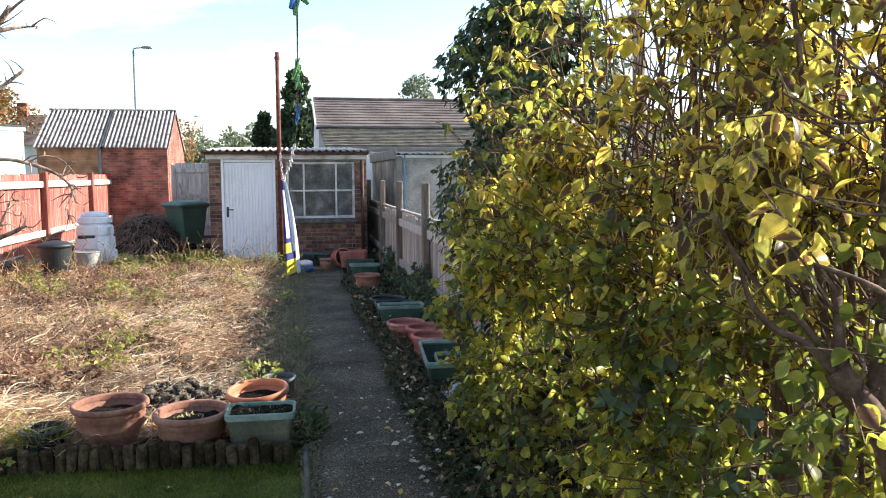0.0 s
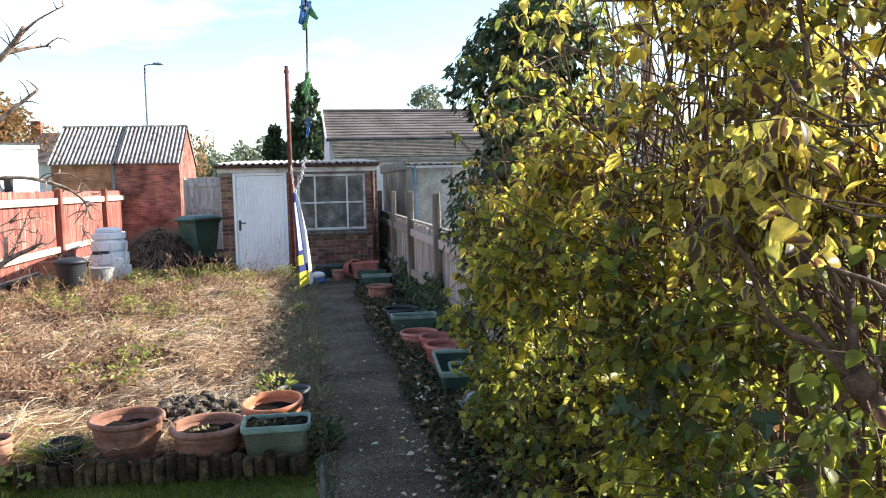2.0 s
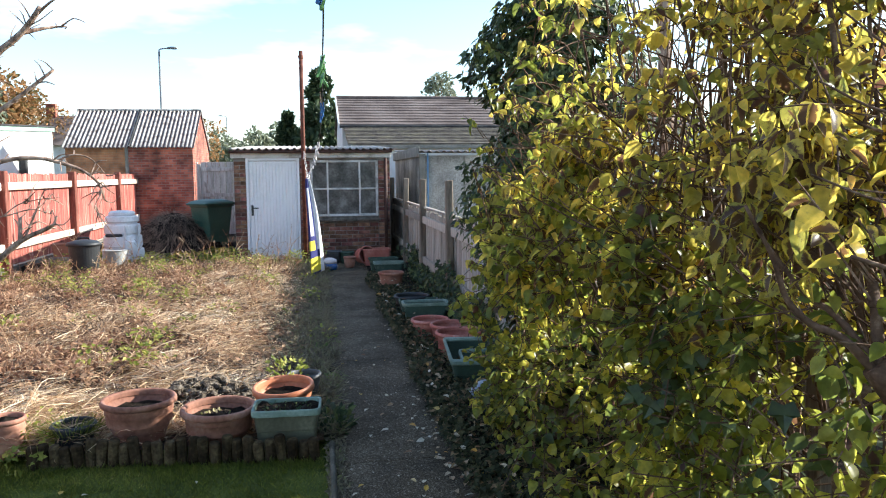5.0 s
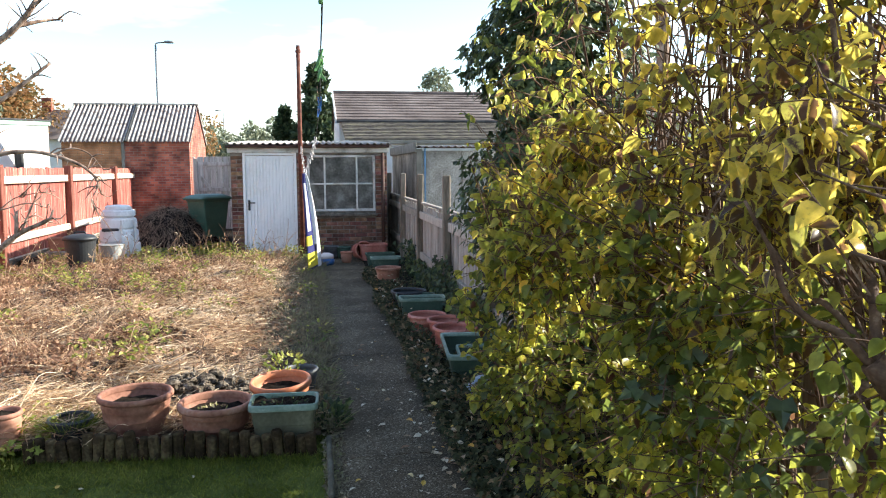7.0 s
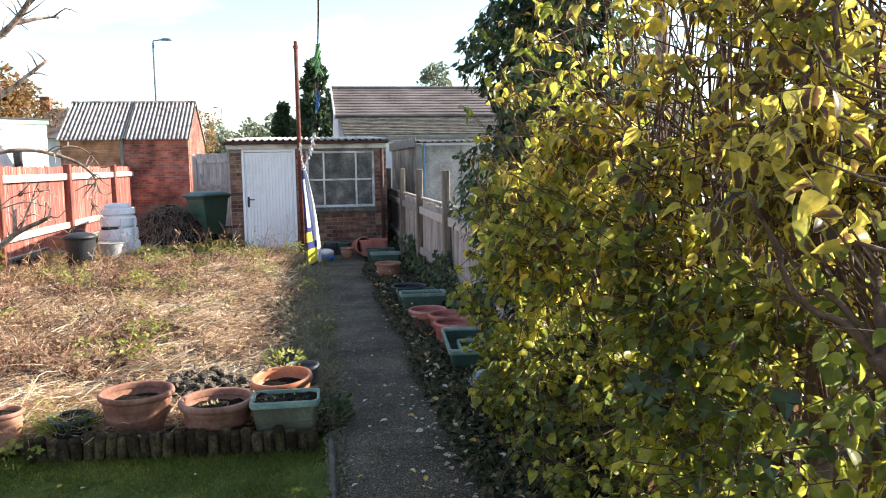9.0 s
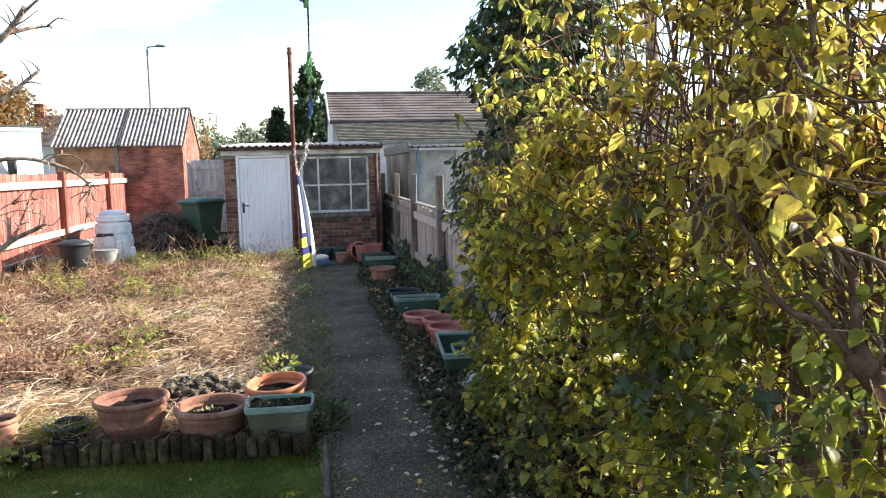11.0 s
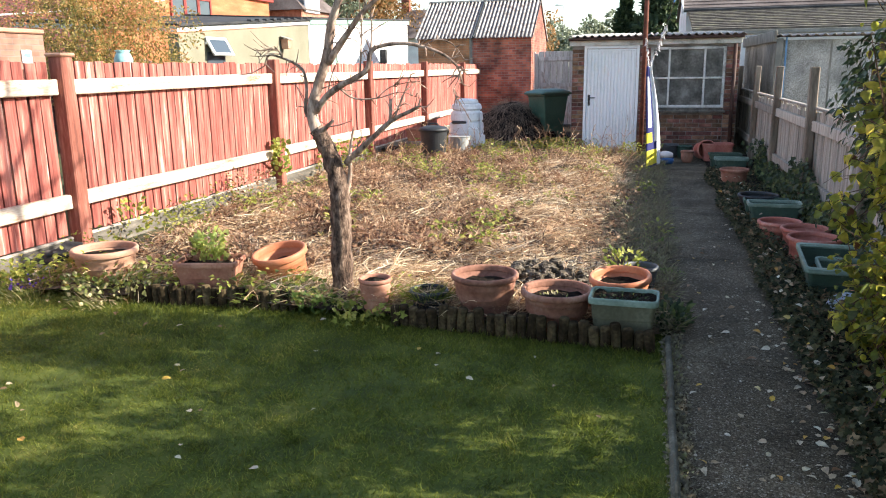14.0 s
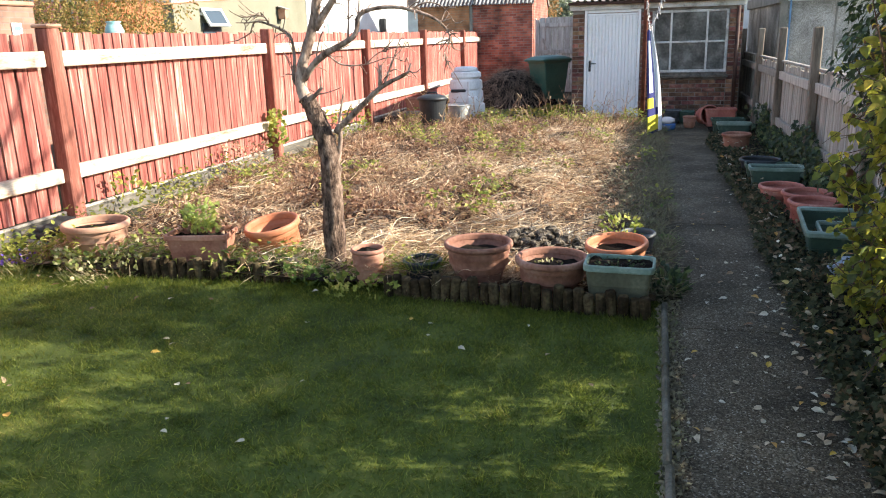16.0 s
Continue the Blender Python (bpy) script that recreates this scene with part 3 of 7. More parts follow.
# ---- mesh tools ----
class Geo:
    def __init__(self):
        self.v, self.f, self.rib = [], [], None

    def add(self, verts, faces):
        k = len(self.v)
        self.v.extend(verts)
        self.f.extend([tuple(i + k for i in q) for q in faces])
        return self

    def box(self, c, s, bevel=0.004, m=None):
        """A box of size s at centre c with chamfered edges."""
        h = [a / 2 for a in s]
        b = min(bevel, 0.45 * min(s))
        verts, faces, idx = [], [], {}
        for sx in (-1, 1):
            for sy in (-1, 1):
                for sz in (-1, 1):
                    for ax in range(3):
                        p = [sx * (h[0] - b), sy * (h[1] - b), sz * (h[2] - b)]
                        p[ax] = (sx, sy, sz)[ax] * h[ax]
                        idx[sx, sy, sz, ax] = len(verts)
                        verts.append(Vector(p))
        for ax in range(3):
            o1, o2 = (ax + 1) % 3, (ax + 2) % 3
            for s0 in (-1, 1):
                quad = []
                for a, bb in ((-1, -1), (1, -1), (1, 1), (-1, 1)):
                    k = [0, 0, 0]
                    k[ax], k[o1], k[o2] = s0, a, bb
                    quad.append(idx[(*k, ax)])
                faces.append(quad if s0 > 0 else quad[::-1])
            for a in (-1, 1):
                for bb in (-1, 1):
                    k0, k1 = [0, 0, 0], [0, 0, 0]
                    k0[ax], k1[ax] = -1, 1
                    k0[o1] = k1[o1] = a
                    k0[o2] = k1[o2] = bb
                    q = [idx[(*k0, o1)], idx[(*k1, o1)], idx[(*k1, o2)], idx[(*k0, o2)]]
                    faces.append(q if a * bb < 0 else q[::-1])
        for sx in (-1, 1):
            for sy in (-1, 1):
                for sz in (-1, 1):
                    t = [idx[sx, sy, sz, 0], idx[sx, sy, sz, 1], idx[sx, sy, sz, 2]]
                    faces.append(t if sx * sy * sz > 0 else t[::-1])
        c = Vector(c)
        return self.add([tuple((m @ p if m else p) + c) for p in verts], faces)

    def lathe(self, profile, seg=32, c=(0, 0, 0), m=None, closed=False):
        """profile: (radius, height) from the outside bottom up and over."""
        verts, faces = [], []
        for r, z in profile:
            for i in range(seg):
                a = 2 * math.pi * i / seg
                p = Vector((r * math.cos(a), r * math.sin(a), z))
                verts.append(tuple((m @ p if m else p) + Vector(c)))
        for j in range(len(profile) - 1):
            for i in range(seg):
                k = (i + 1) % seg
                faces.append((j * seg + i, j * seg + k, (j + 1) * seg + k, (j + 1) * seg + i))
        if closed:
            faces.append(tuple(range(seg))[::-1])
            faces.append(tuple((len(profile) - 1) * seg + i for i in range(seg)))
        return self.add(verts, faces)

    def rings(self, loops, cap=True):
        n, verts, faces = len(loops[0]), [p for q in loops for p in q], []
        for j in range(len(loops) - 1):
            for i in range(n):
                k = (i + 1) % n
                faces.append((j * n + i, j * n + k, (j + 1) * n + k, (j + 1) * n + i))
        if cap:
            faces.append(tuple(range(n))[::-1])
            faces.append(tuple((len(loops) - 1) * n + i for i in range(n)))
        return self.add([tuple(p) for p in verts], faces)

    def tube(self, pts, radii, seg=6, rough=0.0, rng=None):
        pts = [Vector(p) for p in pts]
        if not isinstance(radii, (list, tuple)):
            radii = [radii] * len(pts)
        loops, side = [], None
        for i, p in enumerate(pts):
            d = (pts[min(i + 1, len(pts) - 1)] - pts[max(i - 1, 0)]).normalized()
            if side is None:
                side = d.cross(Vector((0.3, 1, 0.2)))
            side = (side - d * side.dot(d)).normalized()
            up = d.cross(side)
            loop = []
            for k in range(seg):
                a = 2 * math.pi * k / seg
                r = radii[i] * (1 + (rng.uniform(-rough, rough) if rough else 0))
                loop.append(p + r * (math.cos(a) * side + math.sin(a) * up))
            loops.append(loop)
        return self.rings(loops)


def smooth_path(pts, n=4):
    """Points of a soft curve through the given ones."""
    P = [Vector(p) for p in pts]
    P = [2 * P[0] - P[1], *P, 2 * P[-1] - P[-2]]
    out = []
    for i in range(1, len(P) - 2):
        for k in range(n):
            t = k / n
            a, b, c, d = P[i - 1:i + 3]
            out.append(0.5 * (2 * b + (c - a) * t + (2 * a - 5 * b + 4 * c - d) * t * t + (3 * b - a - 3 * c + d) * t ** 3))
    out.append(P[-2])
    return out


def mesh_of(name, g, material, smooth=False):
    me = bpy.data.meshes.new(name)
    me.from_pydata(g.v, [], g.f)
    me.materials.append(material)
    if smooth or g.rib is not None:
        me.shade_smooth()
    if g.rib is not None:
        me.attributes.new("rib", "FLOAT", "POINT").data.foreach_set("value", g.rib.astype(np.float32))
    return me


def thing(name, at=(0, 0, 0), label="", category="", group="", rz=0, kind=""):
    ob = new(name)
    ob.empty_display_size = 0.1
    ob.matrix_basis = pose(*at, 0, 0, rz)
    return tagged(ob, label, category, group, kind)


def part(name, g, material, parent, label="", smooth=False, at=None, me=None):
    ob = new(name, me or mesh_of(name, g, material, smooth))
    ob.parent = parent
    if at is not None:
        ob.matrix_basis = at if isinstance(at, Matrix) else pose(*at)
    return tagged(ob, label)


def solo(name, g, material, label, category, kind="", group="", smooth=False, at=None):
    ob = new(name, mesh_of(name, g, material, smooth))
    if at is not None:
        ob.matrix_basis = at if isinstance(at, Matrix) else pose(*at)
    return tagged(ob, label, category, group, kind)


LEAF = np.array([(0, 0, 0), (0, .34, -.02), (0, .7, -.05), (0, 1, -.16), (-.30, .26, .07), (-.25, .62, .06), (.30, .26, .07), (.25, .62, .06)])
LEAF_F = [(0, 1, 4), (4, 1, 2, 5), (5, 2, 3), (0, 6, 1), (1, 6, 7, 2), (2, 7, 3)]
ROUND = np.array([(0, 0, 0), (-.34, .12, .05), (-.44, .45, .08), (-.26, .8, .02), (0, 1, -.12), (.26, .8, .02), (.44, .45, .08), (.34, .12, .05), (0, .5, -.03)])
ROUND_F = [(0, 8, 1), (1, 8, 2), (2, 8, 3), (3, 8, 4), (4, 8, 5), (5, 8, 6), (6, 8, 7), (7, 8, 0)]
IVY = np.array([(0, .12, 0), (-.30, -.02, .03), (-.46, .42, .0), (-.24, .5, .05), (0, 1, -.1), (.24, .5, .05), (.46, .42, .0), (.30, -.02, .03), (0, .4, -.03)])


def ovate(width, widest, droop, cup, lobes=0.0, n=5):
    """A leaf with a curved midrib, a soft outline and cupped sides; the last column is 1 on the midrib, 0 at the edge."""
    v, f = [], []
    for i in range(n + 1):
        t = i / n
        w = width * (math.sin(math.pi * min(1, t / widest * 0.5)) if t < widest else math.cos(math.pi / 2 * (t - widest) / (1 - widest)) ** 0.72)
        w += lobes * math.sin(t * 9.4) * (0 < i < n)
        z = -droop * t * t
        v += [(-w, t - .06 * (0 < i < n), z + cup * w, 0), (-w * .5, t, z + cup * w * .3, .7), (0, t, z, 1), (w * .5, t, z + cup * w * .3, .7), (w, t - .06 * (0 < i < n), z + cup * w, 0)]
        if i:
            k = 5 * i
            f += [(k - 5 + j, k - 4 + j, k + 1 + j, k + j) for j in range(4)]
    return np.array(v), f


OVATE, OVATE_F = ovate(.34, .42, .26, .40, 0.0, 6)
FOLDED, FOLDED_F = ovate(.37, .44, .40, .52, 0.0, 7)
CURLED, CURLED_F = ovate(.30, .45, .70, .95, .03, 7)
BROAD, BROAD_F = ovate(.44, .45, .18, .30, 0.0, 6)
LOBED, LOBED_F = ovate(.42, .30, .14, .25, .06, 4)
BLADE = np.array([(-.5, 0, 0), (.5, 0, 0), (.4, .5, .1), (-.4, .5, .1), (0, 1, .35)])
BLADE_F = [(0, 1, 2, 3), (3, 2, 4)]
LYING = np.array([(-.5, 0, 0), (.5, 0, 0), (.45, .34, .07), (-.45, .34, .07), (.32, .7, .06), (-.32, .7, .06), (0, 1, -.02)])
LYING_F = [(0, 1, 2, 3), (3, 2, 4, 5), (5, 4, 6)]


def scatter(template, faces, where, tips, ups, sizes, widths=None):
    """Copies of a small leaf: at each place, its tip along tips, its face towards ups; one joined mesh."""
    where, tips, ups = np.asarray(where, float), np.asarray(tips, float), np.asarray(ups, float)
    tips = tips / np.linalg.norm(tips, axis=1)[:, None]
    side = np.cross(tips, ups)
    side /= np.maximum(np.linalg.norm(side, axis=1), 1e-6)[:, None]
    ups = np.cross(side, tips)
    sizes = np.asarray(sizes, float)
    widths = sizes if widths is None else np.asarray(widths, float)
    v = (where[:, None] + (template[None, :, 0, None] * side[:, None]) * widths[:, None, None]
         + (template[None, :, 1, None] * tips[:, None]) * sizes[:, None, None] + (template[None, :, 2, None] * ups[:, None]) * sizes[:, None, None])
    n, k = len(where), len(template)
    g = Geo()
    g.v = v.reshape(-1, 3).tolist()
    g.f = [tuple(i * k + j for j in q) for i in range(n) for q in faces]
    if template.shape[1] > 3:
        g.rib = np.tile(template[:, 3], n)
    return g


def merge(*gs):
    g = Geo()
    for a in gs:
        g.add(a.v, a.f)
    if all(a.rib is not None for a in gs):
        g.rib = np.concatenate([a.rib for a in gs])
    return g


# ---- ground ----
rng = np.random.default_rng(7)


def sheet(x0, x1, y0, y1, step, height):
    g, nx, ny = Geo(), max(1, round((x1 - x0) / step)), max(1, round((y1 - y0) / step))
    for j in range(ny + 1):
        for i in range(nx + 1):
            x, y = x0 + (x1 - x0) * i / nx, y0 + (y1 - y0) * j / ny
            g.v.append((x, y, height(x, y)))
    g.f = [(j * (nx + 1) + i, j * (nx + 1) + i + 1, (j + 1) * (nx + 1) + i + 1, (j + 1) * (nx + 1) + i) for j in range(ny) for i in range(nx)]
    return g


def wave(x, y, s, seed=0.0):
    return noise.noise(Vector((x * s, y * s, seed)))


solo("ground", sheet(-400, 400, -300, 900, 100, lambda x, y: -0.06), GROUND, "rough earth and grass reaching to the horizon", "ground", "structure")
solo("lawn", sheet(-5.3, 0.13, -3.0, 4.98, 0.12, lambda x, y: 0.012 * wave(x, y, 1.3) - 0.012), TURF, "shaded short green lawn", "lawn", "structure", smooth=True)


def bed_z(x, y):
    k = min(1, max(0.25, (y - 5.1) / 0.9))
    return 0.05 + k * (0.06 * wave(x, y, 0.7, 3.0) + 0.12 * wave(x, y, 2.2, 5.0) + 0.08 * wave(x, y, 5.0, 6.0)) - 0.16 * min(1, max(0, (-4.3 - x) / 0.8)) - 0.06 * min(1, max(0, (x + 0.75) / 0.4)) * (y > 5.6)


solo("planting_bed", sheet(-5.28, 0.10, 4.84, 15.05, 0.08, bed_z), LITTER, "overgrown bed covered with dead straw and litter", "garden bed", "structure", smooth=True)
solo("far_yard", sheet(-5.28, -1.5, 15.05, 24.5, 0.2, lambda x, y: 0.03 + 0.05 * wave(x, y, 1.2, 9.0)), SOIL, "bare dark earth yard beside the outbuilding", "ground", "structure", smooth=True)
solo("border_earth", sheet(0.93, 3.4, -1.0, 15.05, 0.12, lambda x, y: 0.03 + 0.04 * wave(x, y, 1.5, 7.0)), SOIL, "dark earth border below the hedge and fence", "garden border", "structure", smooth=True)

path = thing("garden_path", (0, 0, 0), "dark worn speckled concrete garden path in long slabs", "path", kind="structure")
edges = [-3.0, -0.4, 2.0, 4.42, 6.9, 9.35, 11.8, 15.08]
for y0, y1 in zip(edges, edges[1:]):
    g, n = Geo(), int((y1 - y0) / 0.16)
    for j in range(n + 1):
        y = y0 + 0.006 + (y1 - y0 - 0.012) * j / n
        l0, r0 = 0.175 + 0.015 * wave(y, 0, 1.7, 1.0), 0.93 + 0.025 * wave(y, 3, 1.3, 2.0)
        for k in range(6):
            x = l0 + (r0 - l0) * k / 5
            g.v.append((x, y, 0.03 + 0.004 * wave(x, y, 2.0, 4.0) - (0.012 if k in (0, 5) else 0)))
        g.v.extend([(l0, y, -0.05), (r0, y, -0.05)])
    for j in range(n):
        a, b = j * 8, j * 8 + 8
        g.f += [(a + k, a + k + 1, b + k + 1, b + k) for k in range(5)]
        g.f += [(a + 6, a, b, b + 6), (a + 5, a + 7, b + 7, b + 5)]
    g.f += [(0, 6, 7, 5, 4, 3, 2, 1), tuple(n * 8 + k for k in (0, 1, 2, 3, 4, 5, 7, 6))]
    part("slab", g, PAVING, path)

kerb = thing("path_edging", (0, 0, 0), "low weathered concrete edging strip between lawn and path", "edging", kind="structure")
for i, y in enumerate((-2.3, -1.38, -0.46, 0.46, 1.38, 2.3, 3.22, 4.14)):
    part("edging_block", Geo().box((0.148, y + 0.15, 0.005), (0.034, 0.912, 0.11), 0.012), KERBSTONE, kerb, at=(0.003 * (i % 3 - 1), 0, 0.004 * (i % 2)))

n = 2600                   # moss and crumbs in the joint between edging and path
y = rng.uniform(1.8, 4.9, n)
x = 0.165 + np.abs(rng.normal(0, 0.028, n)) - 0.05 * (rng.random(n) < .35)
solo("edging_moss", scatter(LEAF, LEAF_F, np.c_[x, y, 0.012 + 0.03 * rng.random(n)], np.c_[rng.normal(0, 1, n), rng.normal(0, 1, n), rng.normal(.4, .5, n)], rng.normal(0, 1, (n, 3)), rng.uniform(.010, .032, n)), VERGELEAF, "moss and crumbs along the edging strip", "moss", "stuff")

n = 2200                   # grit and crumbs of leaf on the path
y = 2.3 + 11.5 * rng.random(n) ** 1.2
x = np.clip(rng.normal(0.55, 0.26, n), 0.19, 0.93)
solo("path_grit", scatter(ROUND, ROUND_F, np.c_[x, y, np.full(n, 0.034)], np.c_[rng.normal(0, 1, (n, 2)), rng.normal(0, .1, n)], np.c_[rng.normal(0, .3, (n, 2)), np.ones(n)], rng.uniform(.006, .017, n)), GRIT, "pale grit and leaf crumbs on the path", "grit", "stuff")

# lawn grass
n = 118000
x, y = rng.uniform(-5.15, 0.12, n), 1.9 + 3.06 * rng.random(n) ** 0.9
tuft = np.array([wave(a, b, 4.0, 11.0) for a, b in zip(x[:], y[:])])
h = (0.014 + 0.016 * rng.random(n)) * (1 + 0.6 * tuft)
tips = np.c_[rng.normal(0, 1.1, n), rng.normal(0, 1.1, n), np.ones(n)]
g = scatter(BLADE, BLADE_F, np.c_[x, y, np.full(n, -0.010)], tips, rng.normal(0, 1, (n, 3)), h, np.full(n, 0.0030))
m = 26000                  # longer tussocks
cx, cy = rng.uniform(-5.1, .08, 900), 2.0 + 2.9 * rng.random(900)
k = rng.integers(0, 900, m)
g2 = scatter(BLADE, BLADE_F, np.c_[cx[k] + rng.normal(0, .035, m), cy[k] + rng.normal(0, .03, m), np.full(m, -.01)], np.c_[rng.normal(0, .8, m) + rng.normal(0, .6, 900)[k], rng.normal(0, .8, m), np.ones(m)], rng.normal(0, 1, (m, 3)), rng.uniform(.025, .06, m), np.full(m, .0036))
g = merge(g, g2)
solo("lawn_grass", g, GRASS, "short mown green grass blades of the lawn", "grass", "stuff")

# straw and dead growth on the bed
def straw_share(x, y):
    """Blond straw lies towards the path and the front; brown weeds take over towards the fence and the end."""
    return np.clip(0.40 + 0.20 * (x + 2.2) - 0.065 * (y - 8) + 0.9 * wave(x, y, 0.5, 21.0) + 0.5 * wave(x, y, 1.7, 22.0), 0.06, 1)


W, T, U, S, D = [], [], [], [], []
made = 0
while made < 1500:         # tussocks pressed flat, their straws lying one way
    cx, cy = rng.uniform(-5.1, -0.15), 5.0 + 9.9 * rng.random() ** 1.25
    # no straw in the shade strip beside the path; darker verge growth fills it
    if rng.random() > straw_share(cx, cy) or (cy > 5.7 and cx > -0.42 + 0.10 * rng.normal()):
        continue
    made += 1
    q = int(rng.integers(12, 34))
    a0 = rng.normal(0.1, 0.9) + 2.4 * wave(cx, cy, 0.8, 23.0)
    a = a0 + rng.normal(0, 0.55, q)
    px, py = cx + rng.normal(0, .09, q), cy + rng.normal(0, .09, q)
    lift = rng.uniform(0.02, 0.13)
    pz = np.array([bed_z(u, v) for u, v in zip(px, py)]) + lift * rng.random(q)
    W.append(np.c_[px, py, pz])
    T.append(np.c_[np.cos(a), np.sin(a), rng.normal(0.10, 0.16, q)])
    U.append(np.c_[rng.normal(0, .6, q), rng.normal(0, .6, q), np.ones(q)])
    S.append(rng.uniform(0.08, 0.30, q))
    D.append(rng.uniform(0.0035, 0.0095, q))
W, T, U, S, D = (np.concatenate(k) for k in (W, T, U, S, D))
solo("dry_straw", scatter(LYING, LYING_F, W, T, U, S, D), STRAW, "pale flattened dry straw lying over the bed", "dead grass", "stuff")

n = 44000
x, y = rng.uniform(-5.15, -0.1, n), 5.1 + 9.8 * rng.random(n)
dens = np.array([1.05 - straw_share(a, b) + 0.35 * wave(a, b, 2.4, 32.0) for a, b in zip(x, y)])
keep = rng.random(n) < np.clip(dens, 0.05, 1)
x, y = x[keep], y[keep]
n = len(x)
z = np.array([bed_z(a, b) + 0.16 * max(0.12, 0.5 + wave(a, b, 2.1, 33.0)) for a, b in zip(x, y)])
tips = np.c_[rng.normal(0, .75, n), rng.normal(0, .75, n), rng.uniform(-0.4, 0.8, n)]
g = scatter(LEAF, LEAF_F, np.c_[x, y, z - rng.uniform(0.0, 0.10, n)], tips, rng.normal(0, 1, (n, 3)), rng.uniform(0.022, 0.065, n))
m = 16000
k = rng.integers(0, n, m)
a = rng.uniform(0, 6.283, m)
g2 = scatter(LYING, LYING_F, np.c_[x[k], y[k], z[k] - 0.06], np.c_[np.cos(a), np.sin(a), rng.uniform(-.1, .9, m)], np.c_[rng.normal(0, .5, (m, 2)), np.ones(m)], rng.uniform(0.08, 0.28, m), rng.uniform(0.003, 0.008, m))
solo("dead_weeds", merge(g, g2), DEADWEED, "reddish-brown withered weeds standing in the bed", "dead weeds", "stuff")


def clump(spots, n, spread, size, template=ROUND, faces=ROUND_F, rise=0.12):
    """Tufts of leaves round the given spots (x, y, z, factor)."""
    W, T, U, S = [], [], [], []
    for cx, cy, cz, k in spots:
        q = max(3, int(n * k))
        a, r = rng.uniform(0, 6.283, q), spread * k * np.sqrt(rng.random(q))
        W.append(np.c_[cx + r * np.cos(a), cy + r * np.sin(a), cz + rise * k * rng.random(q)])
        T.append(np.c_[np.cos(a), np.sin(a), rng.normal(0.25, 0.5, q)])
        U.append(np.c_[rng.normal(0, .4, q), rng.normal(0, .4, q), np.ones(q)])
        S.append(rng.uniform(0.6, 1.2, q) * size)
    return scatter(template, faces, np.concatenate(W), np.concatenate(T), np.concatenate(U), np.concatenate(S))


n = 16000                  # dark litter in patches, coloured to stand in for the shadows of taller weeds
x, y = rng.uniform(-5.0, -0.1, n), rng.uniform(5.6, 14.9, n)
keep = np.array([wave(a, b, 0.9, 81.0) + 0.6 * wave(a, b, 2.6, 82.0) for a, b in zip(x, y)]) > 0.12 - 0.012 * (y - 7)
x, y = x[keep], y[keep]
n = len(x)
z = np.array([bed_z(a, b) for a, b in zip(x, y)])
g = scatter(LEAF, LEAF_F, np.c_[x, y, z + rng.uniform(0.03, 0.15, n)], np.c_[rng.normal(0, .8, n), rng.normal(0, .8, n), rng.normal(.2, .5, n)], rng.normal(0, 1, (n, 3)), rng.uniform(0.03, 0.10, n), rng.uniform(0.006, 0.015, n))
solo("dark_litter", g, SHADESTALK, "dark leaves and stalks in patches that stand in for weed shadows", "leaf litter", "stuff")

g, r = Geo(), random.Random(18)
for i in range(210):       # bent pale stems over the bed
    x0, y0 = r.uniform(-4.9, -0.35), 5.3 + 9.2 * r.random() ** 1.2
    a, L, hh = r.uniform(0, 6.283), r.uniform(.15, .45), r.uniform(.06, .24)
    z0 = bed_z(x0, y0)
    g.tube(smooth_path([(x0, y0, z0), (x0 + .3 * L * math.cos(a), y0 + .3 * L * math.sin(a), z0 + hh), (x0 + L * math.cos(a + .3), y0 + L * math.sin(a + .3), z0 + hh * r.uniform(.2, .8))], 3), [.0034, .0032, .003, .0027, .0024, .002, .0016], 4)
solo("bent_stems", g, STRAW, "thin bent dry stems over the bed", "dead stalks", "stuff")

spots = []
for i in range(62):
    a, b = rng.uniform(-5.0, -0.6), rng.uniform(5.4, 14.8)
    if wave(a, b, 0.7, 41.0) > -0.12:
        spots.append((a, b, bed_z(a, b) + 0.05, rng.uniform(0.4, 1.25)))
for i in range(22):      # along the front edge, the fence and the end of the bed
    spots.append((rng.uniform(-5.1, -4.2), rng.uniform(5.0, 11.0), 0.05, rng.uniform(0.6, 1.4)))
    spots.append((rng.uniform(-4.6, 0.0), rng.uniform(13.6, 14.9), 0.1, rng.uniform(0.5, 1.3)))
    if i % 3 == 0:
        spots.append((rng.uniform(-0.25, 0.16), rng.uniform(5.6, 14.9), 0.05, rng.uniform(0.4, 0.8)))
for i in range(30):
    spots.append((rng.uniform(-4.9, -1.5), rng.uniform(4.85, 5.2), 0.04, rng.uniform(0.5, 1.2)))
for cx, cy, k in ((-2.9, 10.4, 1.5), (-1.7, 10.3, 1.6), (-2.2, 10.6, 1.2), (-0.9, 11.6, 1.3), (-3.4, 8.6, 1.1), (-4.0, 7.6, 1.2), (-1.35, 6.6, .9), (-1.6, 7.6, .8), (-3.6, 12.0, 1.2), (-2.4, 12.6, 1.1), (-1.2, 13.4, 1.2), (-4.3, 6.3, 1.0), (-2.9, 7.0, .8)):
    for i in range(3):
        spots.append((cx + rng.normal(0, .14), cy + rng.normal(0, .12), bed_z(cx, cy) + 0.09, k * rng.uniform(.7, 1.1)))
solo("green_weeds", clump(spots, 36, 0.16, 0.055, LEAF, LEAF_F, 0.18), WEEDLEAF, "low fresh green weeds among the dead growth", "weeds", "stuff")

